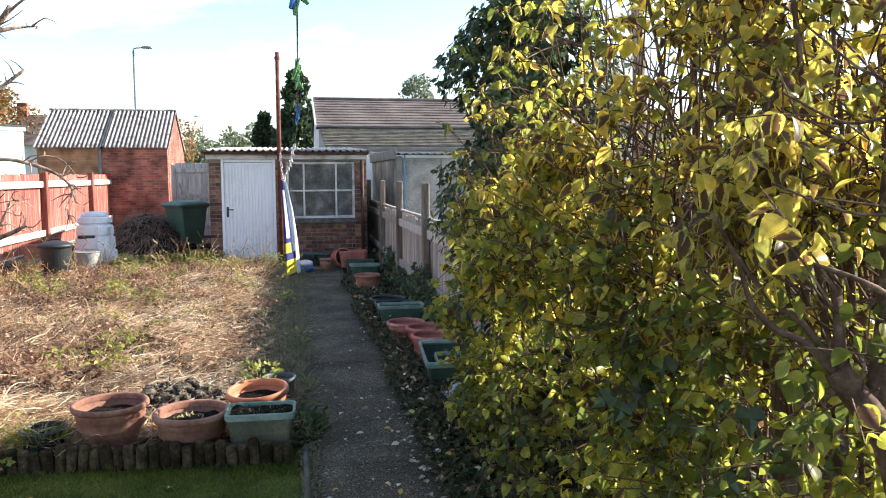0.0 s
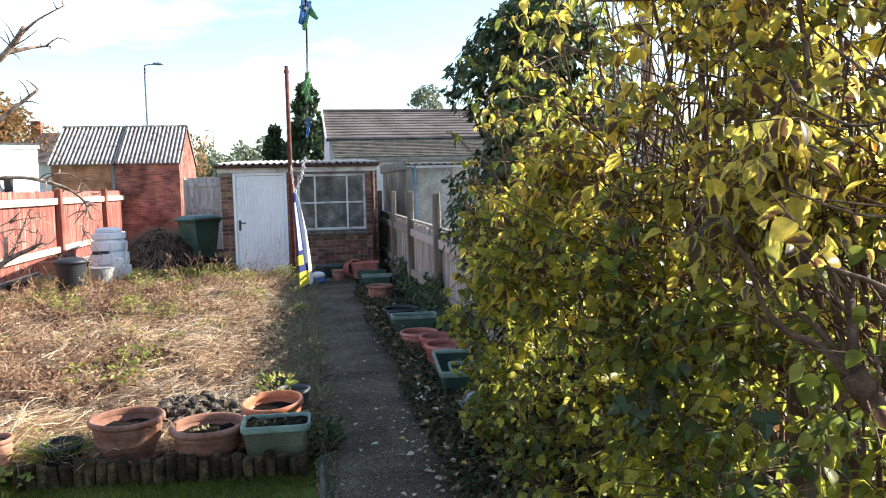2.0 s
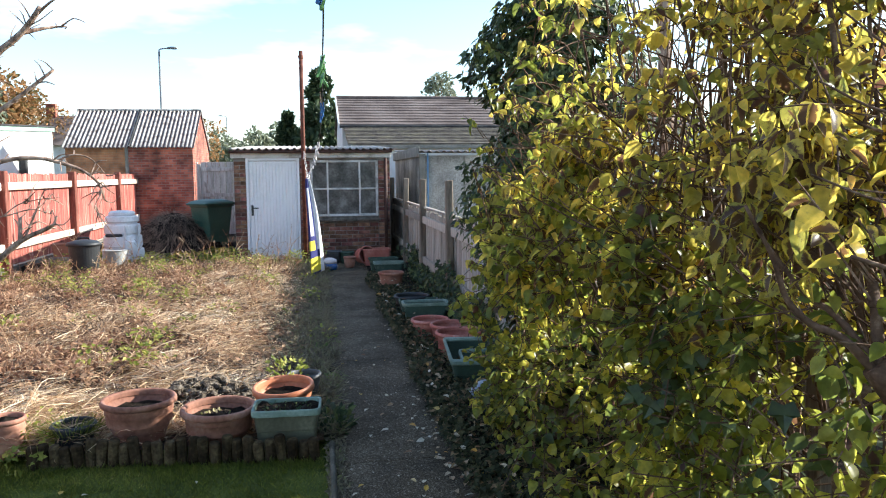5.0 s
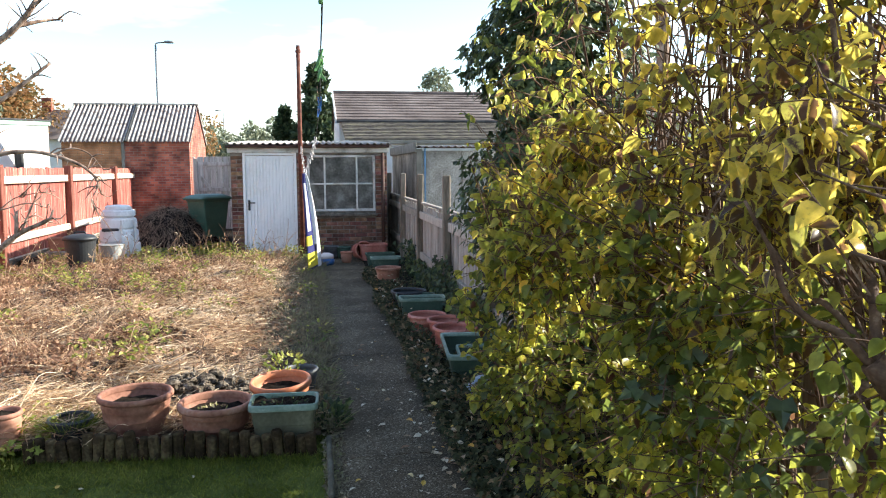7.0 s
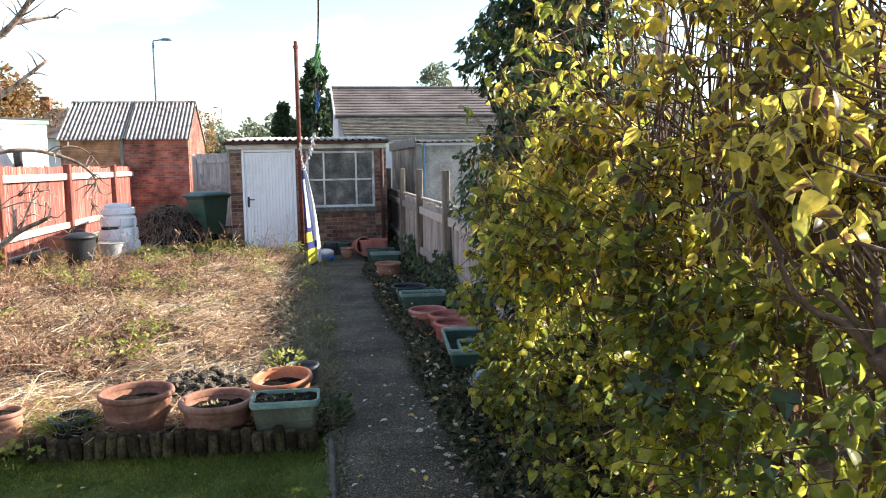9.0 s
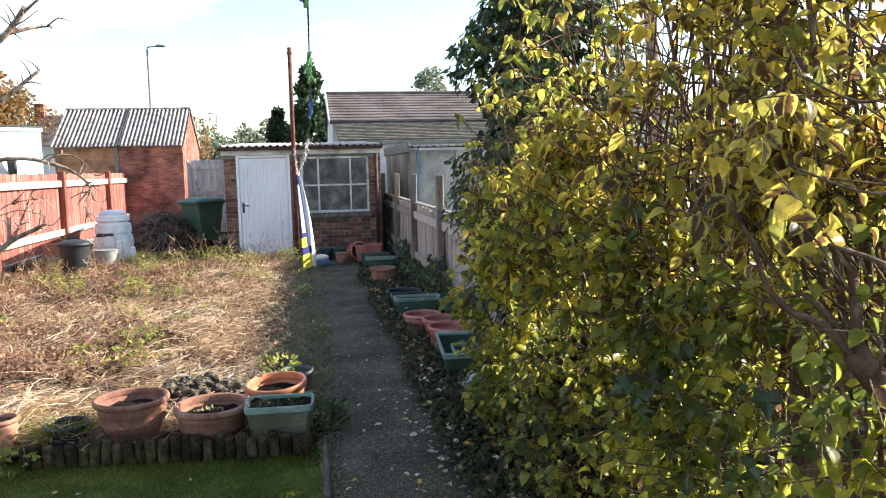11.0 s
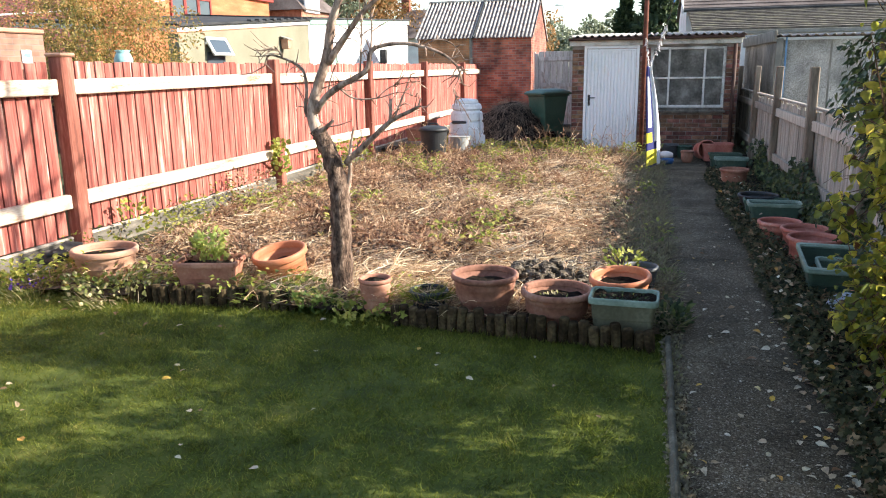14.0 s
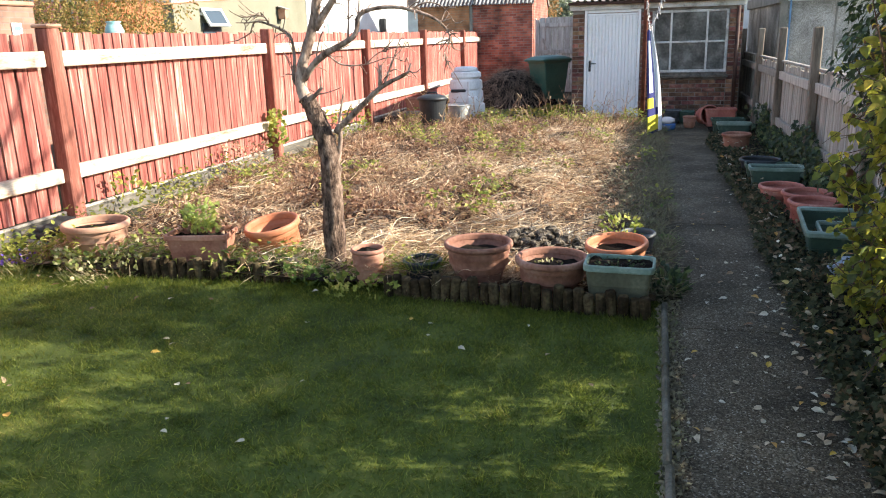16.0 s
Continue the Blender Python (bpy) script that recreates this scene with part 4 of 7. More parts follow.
n = 15000                  # straggling growth along the path, creeping over its edge; its dark tone also makes the shade strip
y = rng.uniform(4.9, 15.0, n)
edge = np.array([0.17 + 0.09 * wave(b, 0, 1.9, 15.0) + 0.06 * wave(b, 2, 5.0, 16.0) for b in y])
x = edge - np.abs(rng.normal(0, 0.26, n)) * (rng.random(n) < .8)
z = 0.03 + np.array([0.13 * max(0.1, 0.5 + wave(a, b, 2.6, 17.0)) for a, b in zip(x, y)]) * rng.random(n)
tips = np.c_[rng.normal(0.1, .7, n), rng.normal(-.1, .7, n), rng.uniform(-.2, 1, n)]
h = n // 2
g = scatter(LEAF, LEAF_F, np.c_[x, y, z][:h], tips[:h], rng.normal(0, 1, (h, 3)), rng.uniform(0.02, 0.06, h), rng.uniform(0.010, 0.045, h))
g2 = scatter(LYING, LYING_F, np.c_[x, y, z][h:], tips[h:], rng.normal(0, 1, (n - h, 3)), rng.uniform(0.05, 0.20, n - h), rng.uniform(0.003, 0.008, n - h))
solo("path_verge", merge(g, g2), VERGELEAF, "straggling growth beside the path, toned dark for the shade strip there", "verge", "stuff")
n = 420                    # green weeds rooted in the path's edge
y = rng.uniform(4.9, 13.5, n)
keep = np.array([wave(b, 0, 1.4, 18.0) for b in y]) > 0.05
y = y[keep]
solo("edge_weeds", clump([(0.12 + rng.normal(0, .06), b, 0.03, rng.uniform(.2, .7)) for b in y[:70]], 26, 0.13, 0.045, LEAF, LEAF_F, .1), EDGEGREEN, "green weeds rooted in the path's edge", "weeds", "stuff")

# ivy below the hedge and on the fence
W = []
for i in range(12000):
    yy = 2.2 + 10.5 * rng.random() ** 1.3
    xx = 0.84 + 0.10 * wave(yy, 1, 0.9, 51.0) + abs(rng.normal(0, 0.33))
    W.append((xx, yy, 0.04 + (0.07 + (0.14 if yy < 5.2 else 0.02) * min(1, max(0, (xx - 0.9) / 0.5))) * rng.random() * (1.2 + wave(xx, yy, 1.5, 52.0))))
W = np.array(W)
n = len(W)
tips = np.c_[rng.normal(-.5, .7, n), rng.normal(-.4, .7, n), rng.normal(-0.1, .5, n)]
ups = np.c_[rng.normal(-.3, .5, n), rng.normal(-.3, .5, n), np.ones(n)]
solo("ground_ivy", scatter(IVY, ROUND_F, W, tips, ups, rng.uniform(0.022, 0.055, n)), IVYLEAF, "dark trailing ivy along the path's edge", "ivy", "stuff")
W = []
for i in range(2600):
    yy = rng.uniform(6.6, 13.0)
    top = 0.30 + 0.5 * max(0, wave(yy, 0, 0.9, 61.0)) + 0.35 * math.exp(-((yy - 9.3) / 0.6) ** 2)
    W.append((1.70 - abs(rng.normal(0, 0.10)), yy, top * rng.random() ** 0.8))
W = np.array(W)
n = len(W)
solo("fence_ivy", scatter(IVY, ROUND_F, W, np.c_[rng.normal(-.3, .5, n), rng.normal(0, .6, n), rng.normal(-.6, .5, n)], np.c_[-np.ones(n), rng.normal(-.4, .5, n), rng.normal(.4, .5, n)], rng.uniform(0.04, 0.085, n)), IVYGREEN, "dark ivy and bramble climbing the old fence", "ivy", "stuff")


# ---- red fence ----
def red_fence():
    t = thing("red_fence", (-5.3, 0, 0), "tall close-boarded fence with worn red paint and bleached rails", "fence")
    posts = [2.25, 6.28, 10.5, 14.43, 18.3, 22.3, 26.0]
    r = random.Random(3)
    pm = mesh_of("post", Geo().box((0, 0, 0.87), (0.15, 0.15, 1.86), 0.012), REDPOST)
    cm = mesh_of("post_cap", Geo().box((0, 0, 1.815), (0.19, 0.19, 0.035), 0.012), TAN)
    shapes = []
    for k in range(4):
        g = Geo().box((0, 0, 0), (0.020, 0.113, 1.61), 0.003)
        g.v = [(a + (b + 0.066) * 0.08, b, c + (0.006 * k if c > 0 else 0)) for a, b, c in g.v]
        shapes.append(mesh_of("board", g, REDPAINT))
    for i, y in enumerate(posts):
        p = part("post", None, None, t, at=pose(0.03, y, 0, 0, r.uniform(-.5, .5), 0), me=pm)
        if i == 1:
            part("post_cap", None, None, p, "flat bleached cap", me=cm)
    for a, b in zip(posts, posts[1:]):
        n = round((b - a - 0.16) / 0.145)
        for k in range(n):
            y = a + 0.10 + (b - a - 0.2) * (k + 0.5) / n
            part("board", None, None, t, me=shapes[r.randrange(4)], at=pose(-0.045 + 0.004 * (k % 2), y, 0.935 + r.uniform(-.012, .012), r.uniform(-.35, .35), 0, 0))
        # added dark sheet: its colour gives the shade between the boards
        part("backing_board", Geo().box((-0.155, 0, 0.93), (0.012, b - a - 0.14, 1.52), 0.002), GAPSHADE, t, "dark sheet added for the shade in the gaps between boards", at=(0, (a + b) / 2, 0))
        for z, hh in ((1.53, 0.14), (0.47, 0.135)):
            part("rail", Geo().box((0.012, 0, 0), (0.07, b - a - 0.16, hh), 0.01), PALERAIL, t, at=pose(0, (a + b) / 2, z, r.uniform(-.25, .25), 0, 0))
        part("gravel_board", Geo().box((-0.02, 0, -0.02), (0.06, b - a - 0.15, 0.26), 0.012), GRAVELBOARD, t, "grey weathered gravel board", at=(0, (a + b) / 2, 0))
        part("bottom_strip", Geo().box((-0.01, 0, 0.115), (0.04, b - a - 0.16, 0.025), 0.006), OLDWOOD, t, at=(0, (a + b) / 2, 0))


# ---- grey fence beside the path ----
def grey_fence(x, posts, seed):
    t = thing("grey_fence", (x, 0, 0), "old grey unpainted board fence with taller posts", "fence", "grey fence runs")
    r = random.Random(seed)
    for y in posts:
        part("post", Geo().box((-0.06, 0, 0.8), (0.09, 0.11, 1.62), 0.01), GREYPOST, t, at=pose(0, y, 0, r.uniform(-1, 1), r.uniform(-1, 1), 0))
    for b, a in zip(posts, posts[1:]):
        n = round((b - a) / 0.165)
        for k in range(n):
            hh = 1.10 + r.uniform(-.03, .03)
            part("board", Geo().box((0.008 * (k % 2), 0, hh / 2 + 0.03), (0.02, (b - a) / n + 0.006, hh), 0.003), OLDWOOD, t, at=pose(0.0, a + (b - a) * (k + .5) / n, 0, r.uniform(-.2, .2), 0, 0))
        for z in (0.98, 0.35):
            part("rail", Geo().box((-0.035, 0, z), (0.045, b - a - 0.1, 0.11), 0.006), OLDWOOD, t, at=(0, (a + b) / 2, 0))
        part("capping", Geo().box((-0.005, 0, 1.165), (0.06, b - a - 0.1, 0.03), 0.006), OLDWOOD, t, at=(0, (a + b) / 2, 0))


# ---- brick shed with the white door ----
def corrugated(x0, x1, y0, z0, y1, z1, pitch=0.146, amp=0.027, thick=0.012, seg=6, rows=3):
    """A fibre-cement sheet whose waves run from (y0, z0) up to (y1, z1)."""
    g, n = Geo(), int((x1 - x0) / pitch * seg)
    top, low = [], []
    for j in range(rows + 1):
        t = j / rows
        for i in range(n + 1):
            x = x0 + (x1 - x0) * i / n
            z = z0 + (z1 - z0) * t + amp * math.sin(2 * math.pi * (x - x0) / pitch)
            top.append((x, y0 + (y1 - y0) * t, z))
            low.append((x, y0 + (y1 - y0) * t, z - thick))
    k, w = len(top), n + 1
    g.rib = np.array([0.5 + 0.5 * math.sin(2 * math.pi * (p[0] - x0) / pitch) for p in top + low])
    g.v = top + low
    for j in range(rows):
        for i in range(n):
            a = j * w + i
            g.f += [(a, a + 1, a + w + 1, a + w), (k + a, k + a + w, k + a + w + 1, k + a + 1)]
    for i in range(n):
        a, b = i, rows * w + i
        g.f += [(a, k + a, k + a + 1, a + 1), (b, b + 1, k + b + 1, k + b)]
    for j in range(rows):
        a, b = j * w, j * w + n
        g.f += [(a, a + w, k + a + w, k + a), (b, k + b, k + b + w, b + w)]
    return g


def brick_shed():
    t = thing("brick_shed", (0, 15.1, 0), "small flat-roofed brick outbuilding with white door and old window", "shed")
    core = Geo()
    for x0, x1, z0, z1 in ((-1.46, -1.24, 0, 2.02), (-0.24, -0.04, 0, 2.02), (-0.04, 1.26, 0, 0.80), (1.26, 1.49, 0, 2.02), (-1.24, -0.24, 1.995, 2.02), (-0.04, 1.26, 1.97, 2.02)):
        core.box(((x0 + x1) / 2, 0.117, (z0 + z1) / 2), (x1 - x0, 0.21, z1 - z0), 0.001)
    part("front_wall", core, MORTAR, t)
    for x in (-1.36, 1.39):
        g = Geo()
        P = [(0.225, 0), (4.98, 0), (4.98, 2.34), (0.225, 2.12)]
        g.v = [(x - 0.1, a, b) for a, b in P] + [(x + 0.1, a, b) for a, b in P]
        g.f = [(3, 2, 1, 0), (4, 5, 6, 7)] + [(i, (i + 1) % 4, 4 + (i + 1) % 4, 4 + i) for i in range(4)]
        part("side_wall", g, MORTAR if x > 0 else REDBRICKWALL, t)
    part("back_wall", Geo().box((0.015, 4.88, 1.16), (2.54, 0.2, 2.34), 0.004), REDBRICKWALL, t)
    part("shed_floor", Geo().box((0.015, 2.5, 0.02), (2.5, 4.5, 0.06), 0.004), CONCRETE, t)
    part("roof", corrugated(-1.52, 1.56, -0.16, 2.175, 5.1, 2.40, 0.13, 0.024), SHEETROOF, t, "wavy grey fibre-cement sheets", smooth=True)
    part("roof_board", Geo().box((0.015, 0.0, 2.10), (2.94, 0.05, 0.07), 0.004), OLDWOOD, t, "dark timber below the sheets")
    part("fascia", Geo().box((-0.0, -0.03, 2.065), (3.02, 0.03, 0.115), 0.006), OLDWHITE, t)
    part("gutter", Geo().box((0.0, -0.10, 2.125), (3.06, 0.09, 0.05), 0.012), PIPEBROWN, t, "dark brown gutter below the roof sheets")
    # door
    fr = Geo()
    for c, s in (((-1.214, 0.03, 1.02), (0.05, 0.08, 1.98)), ((-0.268, 0.03, 1.02), (0.05, 0.08, 1.98)), ((-0.741, 0.03, 1.982), (0.896, 0.08, 0.05))):
        fr.box(c, s, 0.006)
    part("door_frame", fr, WHITEPAINT, t)
    d = Geo().box((-0.741, 0.035, 1.015), (0.89, 0.035, 1.87), 0.006)
    door = part("door", d, WHITEPAINT, t, "closed white ribbed metal door")
    nrib = 14
    for i in range(nrib):
        part("rib", Geo().box((-0.741 - 0.42 + 0.84 * (i + .5) / nrib, 0.011, 1.015), (0.84 / nrib - 0.008, 0.012, 1.80), 0.006), WHITEPAINT, door)
    hg = Geo().box((-1.135, 0.0, 1.02), (0.04, 0.014, 0.20), 0.008).tube([(-1.135, -0.01, 1.065), (-1.135, -0.05, 1.065), (-1.02, -0.055, 1.065)], 0.011, 8)
    part("handle", hg, BLACKPL, door, "black lever handle")
    part("door_step", Geo().box((-0.741, -0.03, 0.035), (1.04, 0.22, 0.07), 0.01), CONCRETE, t)
    # window
    w = part("window", Geo().box((0.608, 0.06, 0.855), (1.30, 0.10, 0.05), 0.006), GRAVELBOARD, t, "old white timber window with dusty panes")
    for x, ww in ((-0.018, 0.045), (0.289, 0.036), (0.902, 0.036), (1.234, 0.045)):
        part("window_stile", Geo().box((x, 0.04, 1.42), (ww, 0.06, 1.08), 0.005), OLDWHITE, w)
    for z, hh in ((0.905, 0.045), (1.412, 0.034), (1.94, 0.045)):
        for x0, x1 in ((0.0045, 0.271), (0.307, 0.884), (0.920, 1.2115)):
            part("glazing_bar", Geo().box(((x0 + x1) / 2, 0.04, z), (x1 - x0, 0.05, hh), 0.004), OLDWHITE, w)
    for x0, x1 in ((0.0045, 0.271), (0.307, 0.884), (0.920, 1.2115)):
        for z0, z1 in ((0.93, 1.394), (1.430, 1.915)):
            part("pane", Geo().box(((x0 + x1) / 2, 0.05, (z0 + z1) / 2), (x1 - x0, 0.004, z1 - z0), 0.0005), GLASS, w)
    part("window_sill", Geo().box((0.608, -0.02, 0.812), (1.36, 0.14, 0.05), 0.008), GRAVELBOARD, t)
    cl2 = Geo()
    for i in range(40):
        x = -0.02 + 1.26 * i / 39
        cl2.v += [(x, 0.16 + 0.02 * math.sin(i * 1.3), 0.84), (x, 0.16 + 0.015 * math.sin(i * 1.3), 1.98)]
    cl2.f = [(2 * i, 2 * i + 2, 2 * i + 3, 2 * i + 1) for i in range(39)]
    part("curtain", cl2, SHEDCLOTH, t, "grey netting hanging inside the window", smooth=True)
    part("drainpipe", Geo().tube([(1.40, -0.06, 0.05), (1.40, -0.06, 2.0)], 0.035, 12), PIPEBROWN, t, "dark brown iron drainpipe", smooth=True)
    return t


red_fence()
# the last bay, hidden by the shrub, is carried on to shade the path
grey_fence(1.75, [16.9, 14.35, 12.0, 9.4, 7.0, 4.75], 5)
# unseen run added within the shrub only to block sun from the path
grey_fence(2.32, [4.7, 3.05], 6)
shed = brick_shed()


# ---- red outbuilding with corrugated gable roof ----
def red_outbuilding():
    t = thing("red_outbuilding", (-5.46, 24.6, 0), "red brick outbuilding with corrugated gable roof", "outbuilding")
    w, dep, h, rh = 3.66, 3.4, 2.56, 3.78
    part("front_wall", Geo().box((0.86, 0.11, h / 2 - 0.03), (w / 2 + 0.10, 0.22, h + 0.06), 0.004), REDBRICKWALL, t)
    part("front_wall", Geo().box((-0.98, 0.13, h / 2 - 0.03), (w / 2 - 0.14, 0.22, h + 0.06), 0.004), BROWNBRICKWALL, t, "patched orange-brown brickwork")
    part("joint_pipe", Geo().tube([(-0.085, -0.02, 0), (-0.085, -0.02, h)], 0.05, 8), CONCRETE, t, "grey strip between the two walls")
    for x, s in ((-w / 2 + 0.1, -1), (w / 2 - 0.1, 1)):
        g = Geo()
        P = [(0.24, 0), (dep, 0), (dep, h), (dep / 2, rh - 0.05), (0.24, h + 0.14)]
        g.v = [(x - 0.1, a, b) for a, b in P] + [(x + 0.1, a, b) for a, b in P]
        g.f = [(0, 1, 2, 3, 4)[::-1], (5, 6, 7, 8, 9)] + [(i, (i + 1) % 5, 5 + (i + 1) % 5, 5 + i) for i in range(5)]
        part("gable_wall", g, REDBRICKWALL, t)
    part("back_wall", Geo().box((0, dep + 0.1, h / 2), (w - 0.02, 0.2, h), 0.004), REDBRICKWALL, t)
    x0 = -w / 2 - 0.06
    for a, b in ((x0, -0.02), (0.05, w / 2 + 0.06)):
        part("roof_sheet", corrugated(a, b, -0.14, h - 0.02, dep / 2, rh, 0.122, 0.026, rows=4), SHEETROOF, t, "weathered corrugated sheets", smooth=True)
        part("roof_sheet", corrugated(a, b, dep + 0.14, h - 0.02, dep / 2, rh, 0.122, 0.026, rows=4), SHEETROOF, t, smooth=True)
    part("roof_joint", Geo().tube([(0.015, -0.15, h + 0.0), (0.015, dep / 2, rh + 0.02)], 0.03, 6), FELT, t)
    part("ridge", Geo().tube([(x0, dep / 2, rh + 0.0), (w / 2 + 0.06, dep / 2, rh + 0.0)], 0.045, 8), ASBESTOS, t)
    part("side_door", Geo().box((w / 2 + 0.015, 1.0, 1.0), (0.05, 0.8, 2.0), 0.006), BLACKPL, t, "dark doorway boards")
    part("door_frame", Geo().box((w / 2 + 0.02, 0.55, 1.05), (0.06, 0.08, 2.1), 0.006), OLDWHITE, t)


def side_gate():
    t = thing("side_gate", (-2.54, 22.0, 0), "bleached grey plank gate with diagonal brace", "gate")
    for i in range(6):
        part("plank", Geo().box((-0.42 + 0.165 * i, 0, 1.06), (0.155, 0.025, 1.98), 0.004), PALEGATE, t)
    for z in (0.35, 1.15, 1.85):
        part("ledge", Geo().box((0, -0.025, z), (0.98, 0.03, 0.1), 0.004), PALEGATE, t)
    part("brace", Geo().box((0, -0.03, 1.0), (1.35, 0.025, 0.09), 0.004, Euler((0, radians(48), 0)).to_matrix()), PALEGATE, t)
    for x in (-0.55, 0.56):
        part("post", Geo().box((x, 0, 1.0), (0.1, 0.1, 2.0), 0.01), PALEGATE, t)


# ---- pebbledashed garage ----
def garage():
    t = thing("garage", (2.17, 15.4, 0), "concrete garage with pebbledash panels", "garage")
    part("front_wall", Geo().box((1.9, 0.06, 1.0), (3.7, 0.12, 2.1), 0.006), PEBBLE, t)
    for i in range(4):
        part("panel_joint", Geo().box((0.85 + 0.75 * i, -0.008, 1.0), (0.03, 0.02, 2.08), 0.004), CONCRETE, t)
    part("side_wall", Geo().box((-0.01, 2.4, 1.0), (0.1, 4.9, 2.1), 0.006), PEBBLE, t, "stained pebbledash panels")
    part("side_wall", Geo().box((3.8, 2.55, 1.0), (0.1, 4.8, 2.1), 0.006), CONCRETE, t)
    part("back_wall", Geo().box((1.9, 4.88, 1.0), (3.6, 0.1, 2.1), 0.006), CONCRETE, t)
    part("corner_post", Geo().box((-0.01, -0.03, 1.02), (0.12, 0.10, 2.12), 0.01), CONCRETE, t)
    part("fascia", Geo().box((-0.09, 2.4, 2.12), (0.04, 5.0, 0.20), 0.006), CONCRETE, t)
    part("roof", corrugated(-0.06, 4.0, -0.15, 2.13, 5.1, 2.28, 0.146, 0.025), SHEETROOF, t, smooth=True)
    part("downpipe", Geo().tube([(0.10, -0.07, 0.1), (0.10, -0.07, 2.1)], 0.016, 10), PIPEBLUE, t, "slim blue pipe", smooth=True)


# ---- bungalow behind ----
def tiled_slope(name, x0, x1, y0, z0, y1, z1, rows, mat, parent, label="", lift=0.05):
    """Courses of tiles as overlapping wedges from the eave (y0, z0) to the top (y1, z1), each course a part."""
    for j in range(rows):
        a, b = j / rows, min((j + 1.25) / rows, 1.0)
        ya, za, yb, zb = y0 + (y1 - y0) * a, z0 + (z1 - z0) * a, y0 + (y1 - y0) * b, z0 + (z1 - z0) * b
        g, n = Geo(), int((x1 - x0) / 0.3)
        for i in range(n + 1):
            x = x0 + (x1 - x0) * i / n
            w = 0.003 * math.sin(i * 2.1 + j) + (0.003 if i % 2 else 0)
            g.v += [(x, ya, za), (x, ya, za + lift + w), (x, yb, zb + 0.012 + w), (x, yb, zb)]
        for i in range(n):
            k = 4 * i
            g.f += [(k, k + 4, k + 5, k + 1), (k + 1, k + 5, k + 6, k + 2), (k + 2, k + 6, k + 7, k + 3), (k + 3, k + 7, k + 4, k)]
        g.f += [(0, 1, 2, 3), (4 * n + 3, 4 * n + 2, 4 * n + 1, 4 * n)]
        part(name, g, mat, parent, label)


def bungalow():
    t = thing("bungalow", (0, 0, 0), "bungalow with brown tiled roof and white gable", "house")
    x0, x1 = 0.95, 14.0
    tiled_slope("tile_course", x0 - 0.1, x1, 25.9, 3.28, 29.6, 4.50, 10, TILE, t, "brown interlocking tiles")
    tiled_slope("tile_course", x0 - 0.1, x1, 33.4, 3.28, 29.6, 4.50, 10, TILE, t)
    part("ridge", Geo().tube([(x0 - 0.1, 29.6, 4.53), (x1, 29.6, 4.53)], 0.09, 8), TILE, t)
    g = Geo()
    P = [(26.2, 0), (33.1, 0), (33.1, 3.3), (29.6, 4.44), (26.2, 3.3)]
    g.v = [(x0, a, b) for a, b in P] + [(x0 + 0.2, a, b) for a, b in P]
    g.f = [(0, 1, 2, 3, 4)[::-1], (5, 6, 7, 8, 9)] + [(i, (i + 1) % 5, 5 + (i + 1) % 5, 5 + i) for i in range(5)]
    part("gable_wall", g, RENDERW, t, "white rendered gable")
    part("front_wall", Geo().box((7.6, 26.3, 1.6), (12.9, 0.2, 3.3), 0.01), RENDERW, t)
    m1 = Euler((math.atan2(1.22, 3.7), 0, 0)).to_matrix()
    part("bargeboard", Geo().box((x0 - 0.12, 27.75, 3.88), (0.04, 3.90, 0.22), 0.01, m1), WHITEPAINT, t)
    part("gutter", Geo().tube([(x0 - 0.1, 25.82, 3.25), (x1, 25.82, 3.25)], 0.05, 8), FELT, t)
    tiled_slope("tile_course", 0.98, 9.0, 22.4, 2.52, 25.9, 3.22, 12, MOSSTILE, t, "mossy brown tiles")
    part("lean_to_wall", Geo().box((5.1, 22.75, 1.25), (7.7, 0.2, 2.5), 0.01), RENDERW, t)
    g = Geo()
    P = [(22.9, 0), (26.1, 0), (26.1, 3.2), (22.9, 2.6)]
    g.v = [(1.25, a, b) for a, b in P] + [(1.4, a, b) for a, b in P]
    g.f = [(3, 2, 1, 0), (4, 5, 6, 7)] + [(i, (i + 1) % 4, 4 + (i + 1) % 4, 4 + i) for i in range(4)]
    part("lean_to_side", g, PALEGREENPAINT, t, "pale green boarded side")
    part("lean_to_fascia", Geo().box((5.1, 22.36, 2.46), (8.0, 0.03, 0.10), 0.006), CONCRETE, t)


red_outbuilding()
side_gate()
garage()
bungalow()


